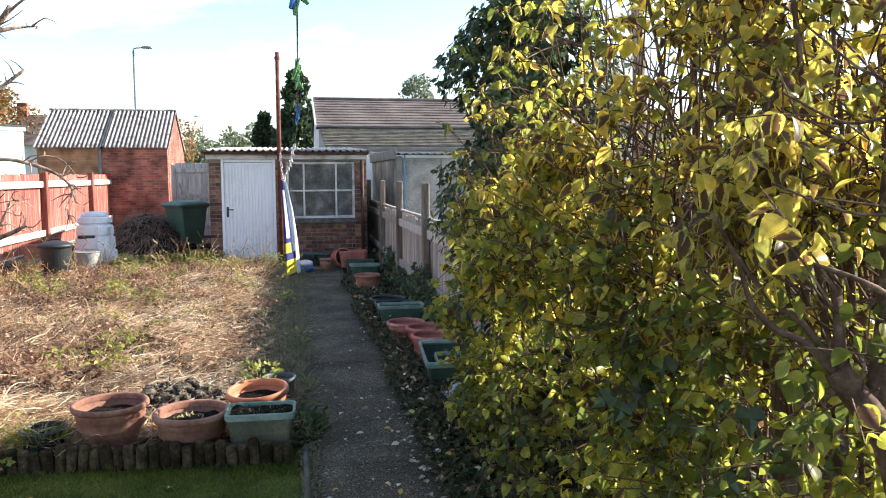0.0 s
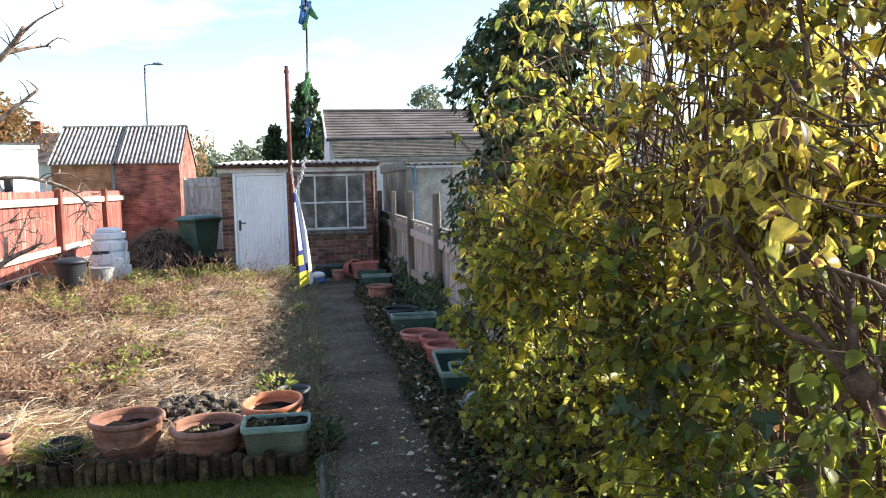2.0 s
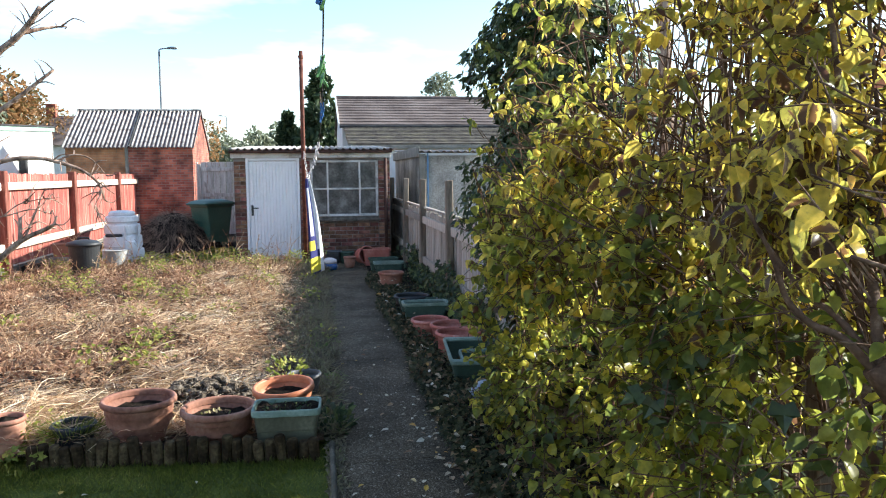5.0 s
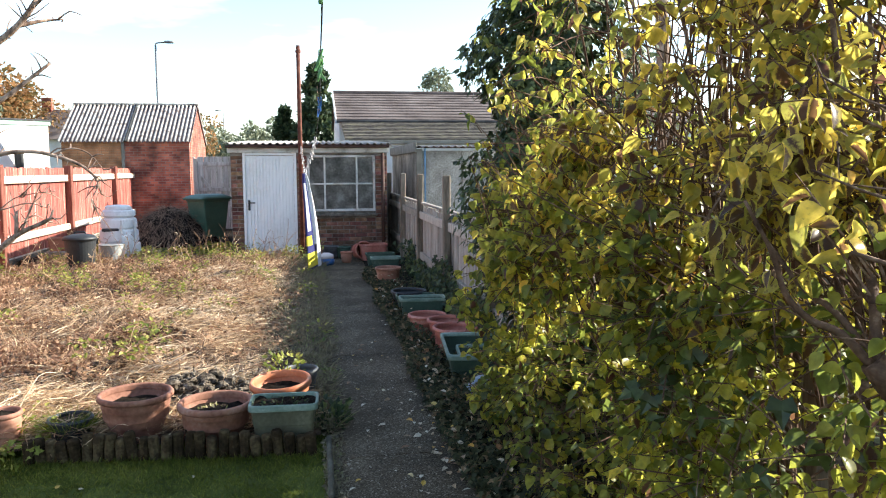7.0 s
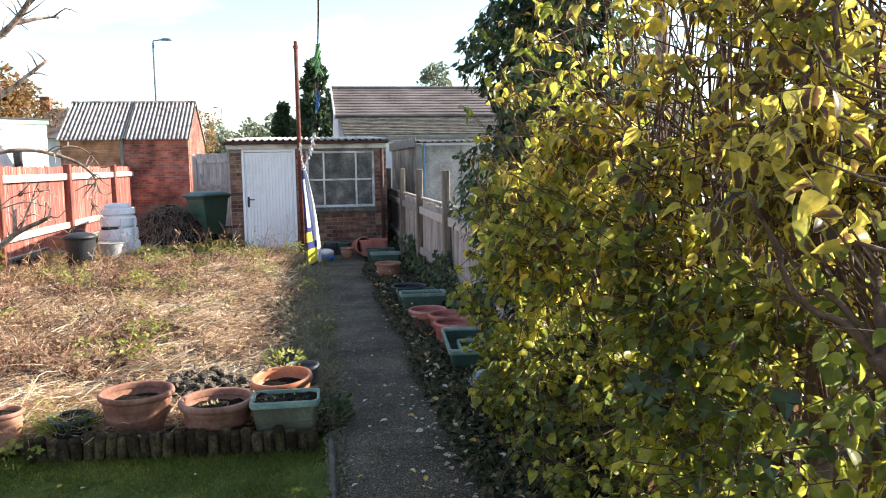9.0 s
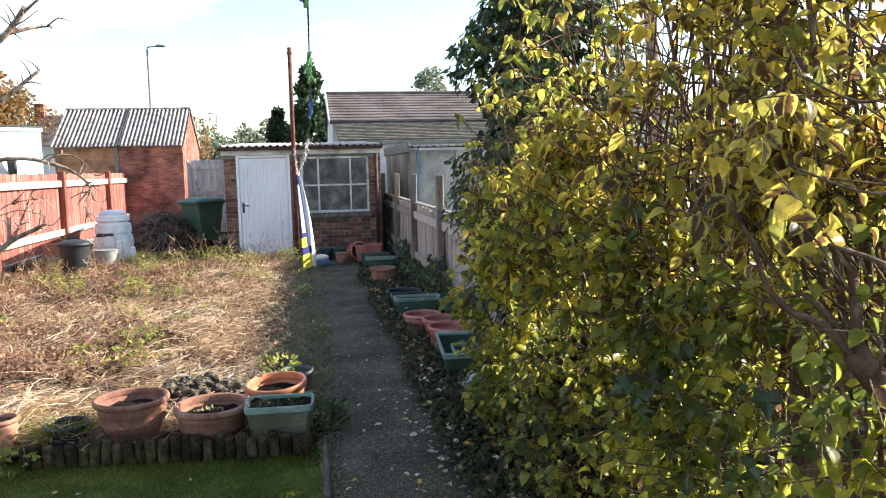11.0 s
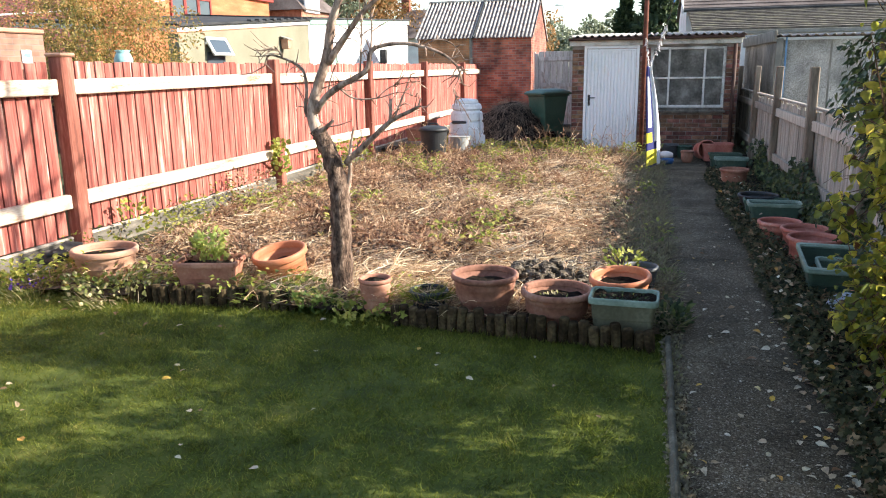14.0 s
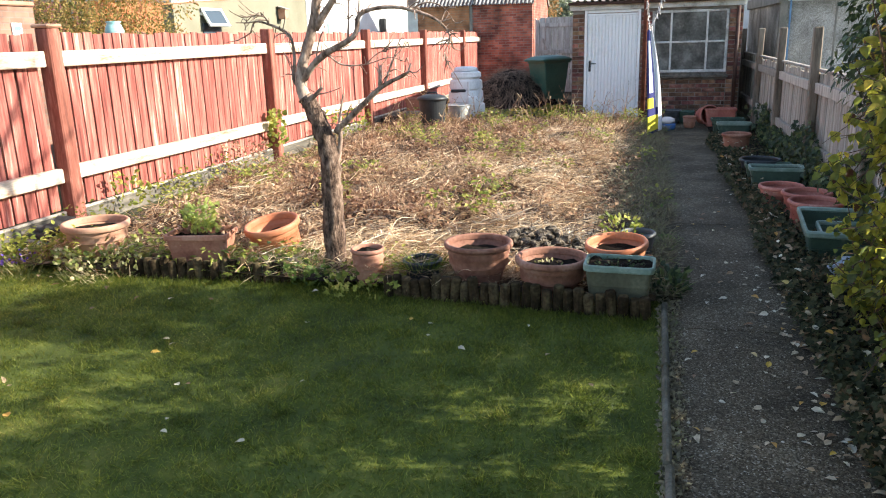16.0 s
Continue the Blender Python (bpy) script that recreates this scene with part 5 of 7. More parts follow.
# ---- houses over the red fence ----
def flat_roof_range():
    t = thing("beige_extension", (-9.5, 15, 0), "low beige rendered extension with dark felt roof", "extension")

    def wall(y0, y1, za, zb, m, nm, lab=""):
        g = Geo()
        g.v = [(0, y0, 0), (0, y1, 0), (0, y1, zb), (0, y0, za), (-0.25, y0, 0), (-0.25, y1, 0), (-0.25, y1, zb), (-0.25, y0, za)]
        g.f = [(0, 1, 2, 3), (7, 6, 5, 4), (3, 2, 6, 7), (0, 3, 7, 4), (1, 5, 6, 2)]
        return part(nm, g, m, tt, lab)

    def slab(y0, y1, za, zb, m, nm, th, out):
        g = Geo()
        g.v = [(out, y0, za), (out, y1, zb), (-4, y1, zb + .2), (-4, y0, za + .2), (out, y0, za + th), (out, y1, zb + th), (-4, y1, zb + .2 + th), (-4, y0, za + .2 + th)]
        g.f = [(0, 1, 2, 3)[::-1], (4, 5, 6, 7), (0, 1, 5, 4), (1, 2, 6, 5), (3, 0, 4, 7), (2, 3, 7, 6)]
        return part(nm, g, m, tt)

    tt = t
    wall(-0.3, 6.12, 2.42, 2.88, BEIGE, "wall")
    slab(-0.4, 6.14, 2.44, 2.90, OLDWHITE, "fascia", 0.10, 0.05)
    slab(-0.42, 6.16, 2.55, 3.01, FELT, "roof", 0.05, 0.12)
    for i in range(9):
        part("roof_batten", Geo().box((0.10, 2.6 + 0.4 * i, 2.82 + 0.0285 * i), (0.12, 0.12, 0.05), 0.01), FELT, t)
    w = part("window", Geo().box((0.02, 1.1, 2.25), (0.05, 0.85, 0.06), 0.01), WHITEPAINT, t, "small white top-hung window standing open")
    g = Geo()
    mo = Euler((0, radians(-28), 0)).to_matrix()
    for c, s in (((0, -0.39, 0), (0.05, 0.07, 0.42)), ((0, 0.39, 0), (0.05, 0.07, 0.42)), ((0, 0, 0.19), (0.05, 0.85, 0.06)), ((0, 0, -0.19), (0.05, 0.85, 0.06))):
        g.box(mo @ Vector(c) + Vector((0.12, 1.1, 2.18)), s, 0.008, mo)
    part("window_frame", g, WHITEPAINT, w)
    part("pane", Geo().box((0.12, 1.1, 2.18), (0.012, 0.72, 0.34), 0.002, mo), DARKGLASS, w)
    part("lower_pane", Geo().box((0.005, 1.1, 1.75), (0.03, 0.75, 0.62), 0.004), DARKGLASS, w)
    tt = t2 = thing("white_garage", (-9.5, 15, 0), "long white rendered garage with pale green trim", "garage")
    wall(6.16, 15.6, 2.90, 3.34, RENDERW, "wall")
    slab(6.18, 15.7, 2.90, 3.34, PALEGREENPAINT, "fascia", 0.14, 0.06)
    slab(6.18, 15.72, 3.05, 3.49, FELT, "roof", 0.05, 0.10)
    part("end_wall", Geo().box((-2.1, 15.5, 1.6), (4.0, 0.2, 3.3), 0.01), RENDERW, t2)
    part("door", Geo().box((0.02, 8.0, 1.05), (0.05, 0.9, 2.1), 0.01), PALEGREENPAINT, t2, "pale green door")
    part("flue", Geo().box((0.12, 12.3, 1.2), (0.2, 0.2, 2.25), 0.02), FELT, t2, "dark post against the white wall")
    b = thing("bird_box", (-9.36, 19.42, 2.22), "small wooden bird box on the beige wall", "bird box")
    g = Geo().box((0, 0, 0.1), (0.2, 0.22, 0.26), 0.01)
    part("box", g, TAN, b)
    part("lid", Geo().box((0.01, 0, 0.25), (0.26, 0.28, 0.03), 0.006, Euler((0, radians(18), 0)).to_matrix()), OLDWOOD, b)


def brick_house():
    t = thing("orange_brick_house", (-17, 20, 0), "orange brick house with red-framed windows and dark roof", "house")
    part("wall", Geo().box((-0.15, 6.7, 2.4), (0.3, 13.8, 5.0), 0.01), ORANGEBRICK, t)
    part("end_wall", Geo().box((-4.15, 13.5, 2.4), (7.7, 0.3, 5.0), 0.01), ORANGEBRICK, t)
    part("end_wall", Geo().box((-4.15, -0.05, 2.4), (7.7, 0.3, 5.0), 0.01), ORANGEBRICK, t)
    part("gutter", Geo().box((0.25, 6.7, 4.92), (0.14, 14.4, 0.16), 0.02), FELT, t)
    part("soffit", Geo().box((0.08, 6.7, 4.74), (0.16, 14.2, 0.20), 0.02), WINDOWRED, t, "red-painted eaves board")
    g = Geo()
    g.v = [(0.35, -0.4, 4.95), (0.35, 13.9, 4.95), (-4.1, 13.9, 7.4), (-4.1, -0.4, 7.4), (-8.5, -0.4, 4.95), (-8.5, 13.9, 4.95)]
    g.f = [(0, 1, 2, 3), (3, 2, 5, 4), (0, 3, 4), (1, 5, 2), (0, 4, 5, 1)]
    part("roof", g, BROWNTILE, t)
    for y in (7.2,):
        w = part("window", Geo().box((0.03, y, 3.36), (0.1, 2.7, 0.08), 0.01), WINDOWRED, t, "red-framed window")
        for k in range(3):
            f = Geo()
            for c, s in (((0, -0.42, 0), (0.08, 0.1, 1.0)), ((0, 0.42, 0), (0.08, 0.1, 1.0)), ((0, 0, 0.45), (0.08, 0.74, 0.1)), ((0, 0, -0.45), (0.08, 0.74, 0.1))):
                f.box(Vector(c) + Vector((0.04, y - 0.9 + 0.9 * k, 3.9)), s, 0.01)
            part("window_frame", f, WINDOWRED, w)
            part("pane", Geo().box((0.025, y - 0.9 + 0.9 * k, 3.9), (0.03, 0.72, 0.8), 0.002), DARKGLASS, w)
    p = thing("pink_house", (-17.5, 35, 0), "far house with pink tiled wall and white trim", "house")
    part("wall", Geo().box((0, 2, 2.2), (3, 4.2, 4.4), 0.02), TERRA, p)
    part("trim", Geo().box((1.55, 2, 3.7), (0.1, 4.3, 0.25), 0.02), WHITEPAINT, p)
    part("gable", Geo().box((1.56, 1.0, 4.7), (0.12, 1.6, 0.8), 0.02), WHITEPAINT, p)
    g = Geo()
    g.v = [(1.7, -0.3, 4.4), (1.7, 4.3, 4.4), (-1.7, 4.3, 4.4), (-1.7, -0.3, 4.4), (0, 0.8, 6.0), (0, 3.2, 6.0)]
    g.f = [(0, 1, 5, 4), (1, 2, 5), (2, 3, 4, 5), (3, 0, 4), (3, 2, 1, 0)]
    part("roof", g, TILE, p)
    d = thing("dark_brick_house", (-17, 13, 0), "dark red brick house end behind the fence", "house")
    part("wall", Geo().box((-1.94, 4.15, 3.6), (4, 8.9, 7.2), 0.02), MAROONWALL, d)
    part("drainpipe", Geo().tube([(0.14, 7.6, 0), (0.14, 7.6, 7.2)], 0.06, 8), FELT, d)
    w = thing("tan_garden_wall", (-8.2, 6.6, 0), "pinkish-brown brick garden wall with coping", "wall")
    part("wall", Geo().box((0, 0, 1.07), (0.25, 5.4, 2.2), 0.01), PIERBRICK, w)
    part("coping", Geo().box((0, 0, 2.20), (0.32, 5.4, 0.06), 0.015), TAN, w)
    p = thing("wall_plate", (-8.06, 8.94, 1.79), "small white and blue plate on the garden wall", "sign")
    part("plate", Geo().box((0, 0, 0.08), (0.02, 0.17, 0.17), 0.006), WHITEPAINT, p)
    part("blue_bar", Geo().box((0.013, 0, 0.10), (0.006, 0.11, 0.05), 0.002), PIPEBLUE, p)
    u = thing("garden_urn", (-6.4, 8.7, 0), "pale teal glazed urn on a wooden post", "urn")
    part("post", Geo().box((0, 0, 0.78), (0.09, 0.09, 1.66), 0.01), GREYPOST, u)
    part("urn", Geo().lathe([(0, 1.61), (.05, 1.61), (.055, 1.64), (.10, 1.72), (.115, 1.80), (.09, 1.87), (.075, 1.89), (.095, 1.915), (.08, 1.92), (.06, 1.88), (0, 1.80)], 20), TEALGLAZE, u, smooth=True)


flat_roof_range()
brick_house()


# ---- far houses, lamps ----
def far_house(x, y, z, w, label):
    t = thing("far_house", (x, y, 0), label, "house")
    part("wall", Geo().box((0, 0, z / 2), (w, 5, z), 0.02), RENDERW, t)
    g = Geo()
    a, b = w / 2 + 0.4, 3.0
    g.v = [(-a, -b, z), (a, -b, z), (a, b, z), (-a, b, z), (-a + 2.2, 0, z + 2.3), (a - 2.2, 0, z + 2.3)]
    g.f = [(0, 1, 5, 4), (1, 2, 5), (2, 3, 4, 5), (3, 0, 4), (3, 2, 1, 0)]
    r = part("roof", g, TILE, t)
    part("chimney", Geo().box((-a + 2.0, 0, z + 2.5), (0.7, 0.5, 1.3), 0.03), REDBRICKWALL, r)


far_house(-16.9, 62, 3.9, 8.0, "far white house with brown hipped roof and brick chimney")


def street_lamp(x, y, h, arm):
    t = thing("street_lamp", (x, y, 0), "tall grey street lamp with short arm", "street lamp")
    part("column", Geo().tube([(0, 0, 0), (0, 0, 1.4), (0, 0, 1.45), (0, 0, h)], [0.11, 0.11, 0.075, 0.05], 10), DARKMETAL, t, smooth=True)
    part("arm", Geo().tube(smooth_path([(0, 0, h - 0.02), (0.06 * arm, 0, h + 0.12), (0.55 * arm, 0, h + 0.18)]), 0.035, 8), DARKMETAL, t, smooth=True)
    g = Geo().lathe([(0.0, -0.05), (0.14, -0.04), (0.16, 0.02), (0.10, 0.10), (0.0, 0.12)], 16, (0, 0, 0), Matrix.Diagonal((2.0, 0.9, 0.9)))
    part("lantern", g, DARKMETAL, t, smooth=True, at=(0.7 * arm, 0, h + 0.17))


street_lamp(-8.3, 45.0, 8.45, 1)
street_lamp(-10.9, 100.0, 8.8, -1)


# ---- pots and troughs ----
def soil_disc(r, z, seed):
    g, seg = Geo(), 20
    for j, q in enumerate((1.0, 0.75, 0.5, 0.25)):
        for i in range(seg):
            a = 2 * math.pi * i / seg
            g.v.append((q * r * math.cos(a), q * r * math.sin(a), z + 0.02 * noise.noise(Vector((q * 9 * math.cos(a), q * 9 * math.sin(a), seed))) + 0.012 * (1 - q)))
    g.v.append((0, 0, z + 0.015))
    for j in range(3):
        for i in range(seg):
            k = (i + 1) % seg
            g.f.append((j * seg + i, j * seg + k, (j + 1) * seg + k, (j + 1) * seg + i))
    g.f += [(3 * seg + i, 3 * seg + (i + 1) % seg, 4 * seg) for i in range(seg)]
    return g


def round_pot(x, y, z, r, h, mat, label, rim=0.05, base=0.68, bands=2, soil=0.06, tilt=(0, 0, 0), group="plant pots", name="plant_pot"):
    t = thing(name, (x, y, z), label, "plant pot", group)
    t.matrix_basis = pose(x, y, z, *tilt)
    rb, rt = r * base, r * 0.92
    prof = [(0.0, 0.0), (rb * 0.9, 0.0), (rb, 0.012)]
    n = 12
    for i in range(1, n):
        q = i / n
        rr = rb + (rt - rb) * q
        hh = 0.012 + (h - rim - 0.012) * q
        for b in range(bands):
            zc = 0.42 + 0.2 * b
            if abs(q - zc) < 0.05:
                rr += 0.007
        prof.append((rr, hh))
    prof += [(rt, h - rim), (rt - 0.010, h - rim + 0.003), (rt - 0.014, h - soil - 0.10 if soil < 0.3 else 0.03)]
    part("body", Geo().lathe(prof, 40), mat, t, smooth=True)
    ri = [(rt - 0.014, h - rim), (r - 0.006, h - rim), (r, h - rim + 0.008), (r, h - 0.012), (r - 0.006, h - 0.002), (r - 0.012, h), (rt - 0.008, h - 0.003), (rt - 0.012, h - 0.012), (rt - 0.012, h - rim)]
    part("rim", Geo().lathe(ri, 40), mat, t, smooth=True)
    if soil < 0.3:
        part("soil", soil_disc(rt - 0.010, h - soil - 0.03, x * 7 + y), SOIL, t, "dark potting soil", smooth=True)
    else:
        part("inside_base", Geo().lathe([(rb * 0.95, 0.032), (0.0, 0.034)], 24), mat, t)
    return t


def rect_loop(a, b, z, r=0.03, n=3):
    out = []
    for cx, cy, st in ((a - r, b - r, 0), (-a + r, b - r, 90), (-a + r, -b + r, 180), (a - r, -b + r, 270)):
        for k in range(n + 1):
            q = radians(st + 90 * k / n)
            out.append((cx + r * math.cos(q), cy + r * math.sin(q), z))
    return out


def trough(x, y, z, w, d, h, mat, rimmat, label, rz=0, soil=0.05, tilt=(0, 0), group="plant troughs"):
    t = thing("plant_trough", (x, y, z), label, "plant trough", group)
    t.matrix_basis = pose(x, y, z, tilt[0], tilt[1], rz)
    a, b = w / 2, d / 2
    L = [rect_loop(a * .80, b * .76, 0), rect_loop(a * .82, b * .78, .01), rect_loop(a * .86, b * .84, h * .45), rect_loop(a * .875, b * .86, h * .47), rect_loop(a * .93, b * .9, h - .035), rect_loop(a * .91, b * .87, h - .03),
         rect_loop(a * .88, b * .84, h * .5), rect_loop(a * .79, b * .74, .025)]
    g = Geo().rings(L)
    part("body", g, mat, t)
    R = [rect_loop(a * .925, b * .89, h - .04, .035), rect_loop(a * .99, b * .985, h - .04, .04), rect_loop(a, b, h - .03, .04), rect_loop(a, b, h - .008, .04), rect_loop(a * .985, b * .97, h, .04), rect_loop(a * .925, b * .88, h - .002, .035), rect_loop(a * .91, b * .86, h - .02, .035), rect_loop(a * .925, b * .89, h - .04, .035)]
    part("rim", Geo().rings(R, cap=False), rimmat, t)
    if soil < 0.3:
        g, n = Geo(), 14
        for j in range(n + 1):
            for i in range(n + 1):
                u, v = -a * .9 + a * 1.8 * i / n, -b * .85 + b * 1.7 * j / n
                g.v.append((u, v, h - soil + 0.03 * noise.noise(Vector((u * 22, v * 22, x)))))
        g.f = [(j * (n + 1) + i, j * (n + 1) + i + 1, (j + 1) * (n + 1) + i + 1, (j + 1) * (n + 1) + i) for j in range(n) for i in range(n)]
        part("soil", g, SOIL, t, "dark lumpy soil")
    return t


round_pot(-1.04, 5.03, 0.02, 0.228, 0.295, DULLTERRA, "large ribbed terracotta pot holding dark soil", rim=0.036, base=0.62, bands=3, soil=0.048)
round_pot(-0.545, 4.93, 0.0, 0.232, 0.265, DULLTERRA, "wide terracotta pot of bare soil behind the log edging", rim=0.042, base=0.62, bands=0, soil=0.042)
trough(-0.12, 4.83, 0.03, 0.42, 0.28, 0.25, FADEDGREEN, PALEGREEN, "green trough with faded rim, full of soil", rz=-2, soil=0.028)
round_pot(-0.15, 5.28, 0.04, 0.207, 0.25, ORANGE, "bright orange bowl-shaped pot, a little tilted", rim=0.045, bands=0, base=0.75, soil=0.05, tilt=(4, -3, 0))
round_pot(-0.03, 5.62, 0.03, 0.125, 0.24, DARKGREY, "dark grey pot with pale rim and a green weed", rim=0.03, bands=0, soil=0.04)
round_pot(-1.785, 4.93, 0.02, 0.115, 0.245, TERRA, "small terracotta pot beside the tree trunk", rim=0.03, bands=3, soil=0.0)
round_pot(-1.42, 4.99, 0.02, 0.135, 0.17, BLACKPL, "dark bowl overgrown with limp grass", rim=0.02, bands=0, soil=0.02)
round_pot(-4.15, 5.20, 0.02, 0.255, 0.285, TAN, "wide tan pot with soil beside the red fence", rim=0.05, base=0.62, bands=2, soil=0.035)
trough(-3.14, 5.08, 0.06, 0.47, 0.31, 0.235, TERRA, TERRA, "terracotta trough with a leafy plant", rz=12)
round_pot(-2.72, 5.46, 0.05, 0.215, 0.25, ORANGE, "tilted orange pot half full of dry soil", rim=0.05, bands=1, soil=0.09, tilt=(10, -6, 0))
# along the path
round_pot(0.63, 13.85, 0.03, 0.115, 0.20, TERRA, "small terracotta pot at the end of the path", rim=0.035)
round_pot(0.09, 14.15, 0.05, 0.13, 0.22, TAN, "small tan pot with a dry plant", rim=0.035)
round_pot(1.12, 11.15, 0.03, 0.19, 0.25, TERRA, "round terracotta pot beside the path", rim=0.04)
round_pot(0.86, 14.28, 0.19, 0.17, 0.30, SALMON, "terracotta pot lying on its side", tilt=(82, 0, 20), soil=0.6)
trough(1.12, 14.1, 0.04, 0.52, 0.30, 0.30, SALMON, SALMON, "terracotta trough by the shed wall", rz=4)
trough(1.18, 13.25, 0.04, 0.50, 0.26, 0.22, GREENPL, GREENPL, "dark green trough by the fence", rz=3, soil=0.1)
trough(1.22, 12.65, 0.03, 0.50, 0.24, 0.23, GREENPL, PALEGREEN, "green trough with pale rim near the shed", rz=0, soil=0.12)
round_pot(1.17, 9.08, 0.03, 0.215, 0.23, BLACKPL, "black round tub beside the path", rim=0.03, bands=0, soil=0.12)
trough(1.22, 8.82, 0.03, 0.46, 0.24, 0.22, GREENPL, GREENPL, "dark green empty trough", rz=-3, soil=0.14)
trough(1.25, 8.48, 0.04, 0.52, 0.24, 0.24, GREENPL, PALEGREEN, "green trough with pale rim beside the path", rz=-2, soil=0.1)
round_pot(1.18, 7.62, 0.03, 0.195, 0.22, SALMON, "faded pink terracotta bowl", rim=0.035, bands=0, soil=0.09, group="pink bowls along the path")
round_pot(1.335, 7.28, 0.03, 0.205, 0.23, SALMON, "faded pink terracotta bowl", rim=0.035, bands=0, soil=0.09, group="pink bowls along the path")
round_pot(1.33, 6.86, 0.03, 0.212, 0.24, SALMON, "faded pink terracotta bowl", rim=0.035, bands=0, soil=0.08, group="pink bowls along the path")
trough(1.37, 6.12, 0.03, 0.54, 0.86, 0.25, GREENPL, PALEGREEN, "long empty green trough, rim worn pale", rz=-5, soil=0.22)
trough(1.40, 5.93, 0.10, 0.44, 0.40, 0.17, GREENPL, PALEGREEN, "smaller green trough standing in the long one", rz=-5, soil=0.1)


def crumpled(x, y, z, s, mat, label, name, category, seed):
    g = Geo()
    n = 12
    loops = []
    for j in range(1, 8):
        f = math.pi * j / 8
        loops.append([(s[0] * math.sin(f) * math.cos(2 * math.pi * i / n) * (1 + .35 * noise.noise(Vector((j, i * .9, seed)))), s[1] * math.sin(f) * math.sin(2 * math.pi * i / n) * (1 + .35 * noise.noise(Vector((i, j * 1.1, seed)))), s[2] * (1 - math.cos(f)) / 2) for i in range(n)])
    g.rings(loops)
    return solo(name, g, mat, label, category, at=(x, y, z))


crumpled(1.27, 5.38, 0.05, (0.13, 0.11, 0.16), BAGBLUE, "crumpled pale plastic bag in the ivy", "plastic_bag", "bag", 2.0)
ball = thing("compost_bag", (0.27, 13.6, 0.02), "blue and white plastic bag at the path's end", "bag")
part("lower_bag", Geo().lathe([(0, 0), (.11, .0), (.14, .06), (.13, .12), (.05, .13)], 14), BLUEPL, ball, smooth=True)
part("upper_bag", Geo().lathe([(.05, .125), (.13, .125), (.12, .19), (.05, .22), (0, .22)], 14), CREAMPL, ball, smooth=True)


# ---- plants in the pots ----
def tuft(name, x, y, z, n, spread, hgt, mat, label, width=0.006, template=BLADE, faces=BLADE_F, size=None, category="plant"):
    a, r = rng.uniform(0, 6.283, n), spread * np.sqrt(rng.random(n))
    w = np.c_[x + r * np.cos(a), y + r * np.sin(a), z + (0 if size is None else 1) * hgt * rng.random(n)]
    tips = np.c_[np.cos(a) * .6, np.sin(a) * .6, rng.uniform(-0.1, 1, n)]
    s = rng.uniform(.6, 1, n) * (hgt if size is None else size)
    g = scatter(template, faces, w, tips, rng.normal(0, 1, (n, 3)), s, np.full(n, width) if size is None else None)
    return solo(name, g, mat, label, category, kind="stuff")


tuft("leafy_plant", -3.15, 5.12, 0.28, 190, 0.12, 0.20, PALELEAF, "yellow-green leafy plant in the terracotta trough", template=BROAD, faces=BROAD_F, size=0.055)
tuft("red_stems", -3.30, 5.12, 0.27, 90, 0.10, 0.26, DEADWEED, "wilted reddish stems in the trough", template=LEAF, faces=LEAF_F, size=0.05)
tuft("red_stems", -2.93, 5.14, 0.26, 90, 0.09, 0.22, DEADWEED, "wilted reddish stems in the trough", template=LEAF, faces=LEAF_F, size=0.05)
tuft("limp_grass", -1.42, 4.99, 0.14, 320, 0.15, 0.13, GRASS, "limp grey-green grass over the dark bowl", 0.004)
tuft("trough_weed", -0.12, 4.83, 0.235, 90, 0.15, 0.03, IVYGREEN, "small weeds in the soil of the green trough", template=ROUND, faces=ROUND_F, size=0.022)
tuft("trough_weed", -0.545, 4.93, 0.18, 26, 0.14, 0.02, WEEDGRASS, "few dry weeds in the wide pot", template=LEAF, faces=LEAF_F, size=0.035)
tuft("pot_weed", -0.14, 5.55, 0.27, 60, 0.13, 0.12, WEEDLEAF, "bright green weed behind the orange bowl", template=LEAF, faces=LEAF_F, size=0.05)
tuft("edge_grass", -2.75, 5.18, 0.03, 800, 0.25, 0.23, EDGEGREEN, "long green grass behind the log edging", 0.005)
tuft("edge_grass", -2.38, 5.15, 0.03, 520, 0.22, 0.21, EDGEGREEN, "long green grass by the tree", 0.005)
tuft("edge_grass", -3.85, 4.95, 0.02, 380, 0.38, 0.15, WEEDGRASS, "straggling creeper below the tan pot", template=LEAF, faces=LEAF_F, size=0.055)
tuft("edge_grass", -3.8, 4.98, 0.02, 150, 0.36, 0.11, STRAW, "dry bent stalks below the tan pot", 0.004)
n = 5200
x, y = rng.uniform(-3.7, .1, n), 4.72 - np.abs(rng.normal(0, .13, n)) + np.where(rng.random(n) < .5, .0, -.03)
y += np.interp(x, [-3.7, -2.3, -1.6, .1], [.12, .16, .02, -.10])
solo("border_grass", scatter(BLADE, BLADE_F, np.c_[x, y, np.full(n, -.01)], np.c_[rng.normal(0, .6, n), rng.normal(-.2, .6, n), np.ones(n)], rng.normal(0, 1, (n, 3)), rng.uniform(.02, .055, n), np.full(n, .0035)), GRASS, "longer ragged grass before the log edging", "grass", "stuff")
tuft("ivy_patch", -1.75, 4.75, 0.02, 90, 0.26, 0.10, WEEDLEAF, "yellow-green trailing leaves over the edging", template=IVY, faces=ROUND_F, size=0.06)
tuft("ivy_patch", -2.2, 4.92, 0.02, 90, 0.16, 0.12, EDGEGREEN, "dark trailing leaves at the tree's foot", template=IVY, faces=ROUND_F, size=0.06)
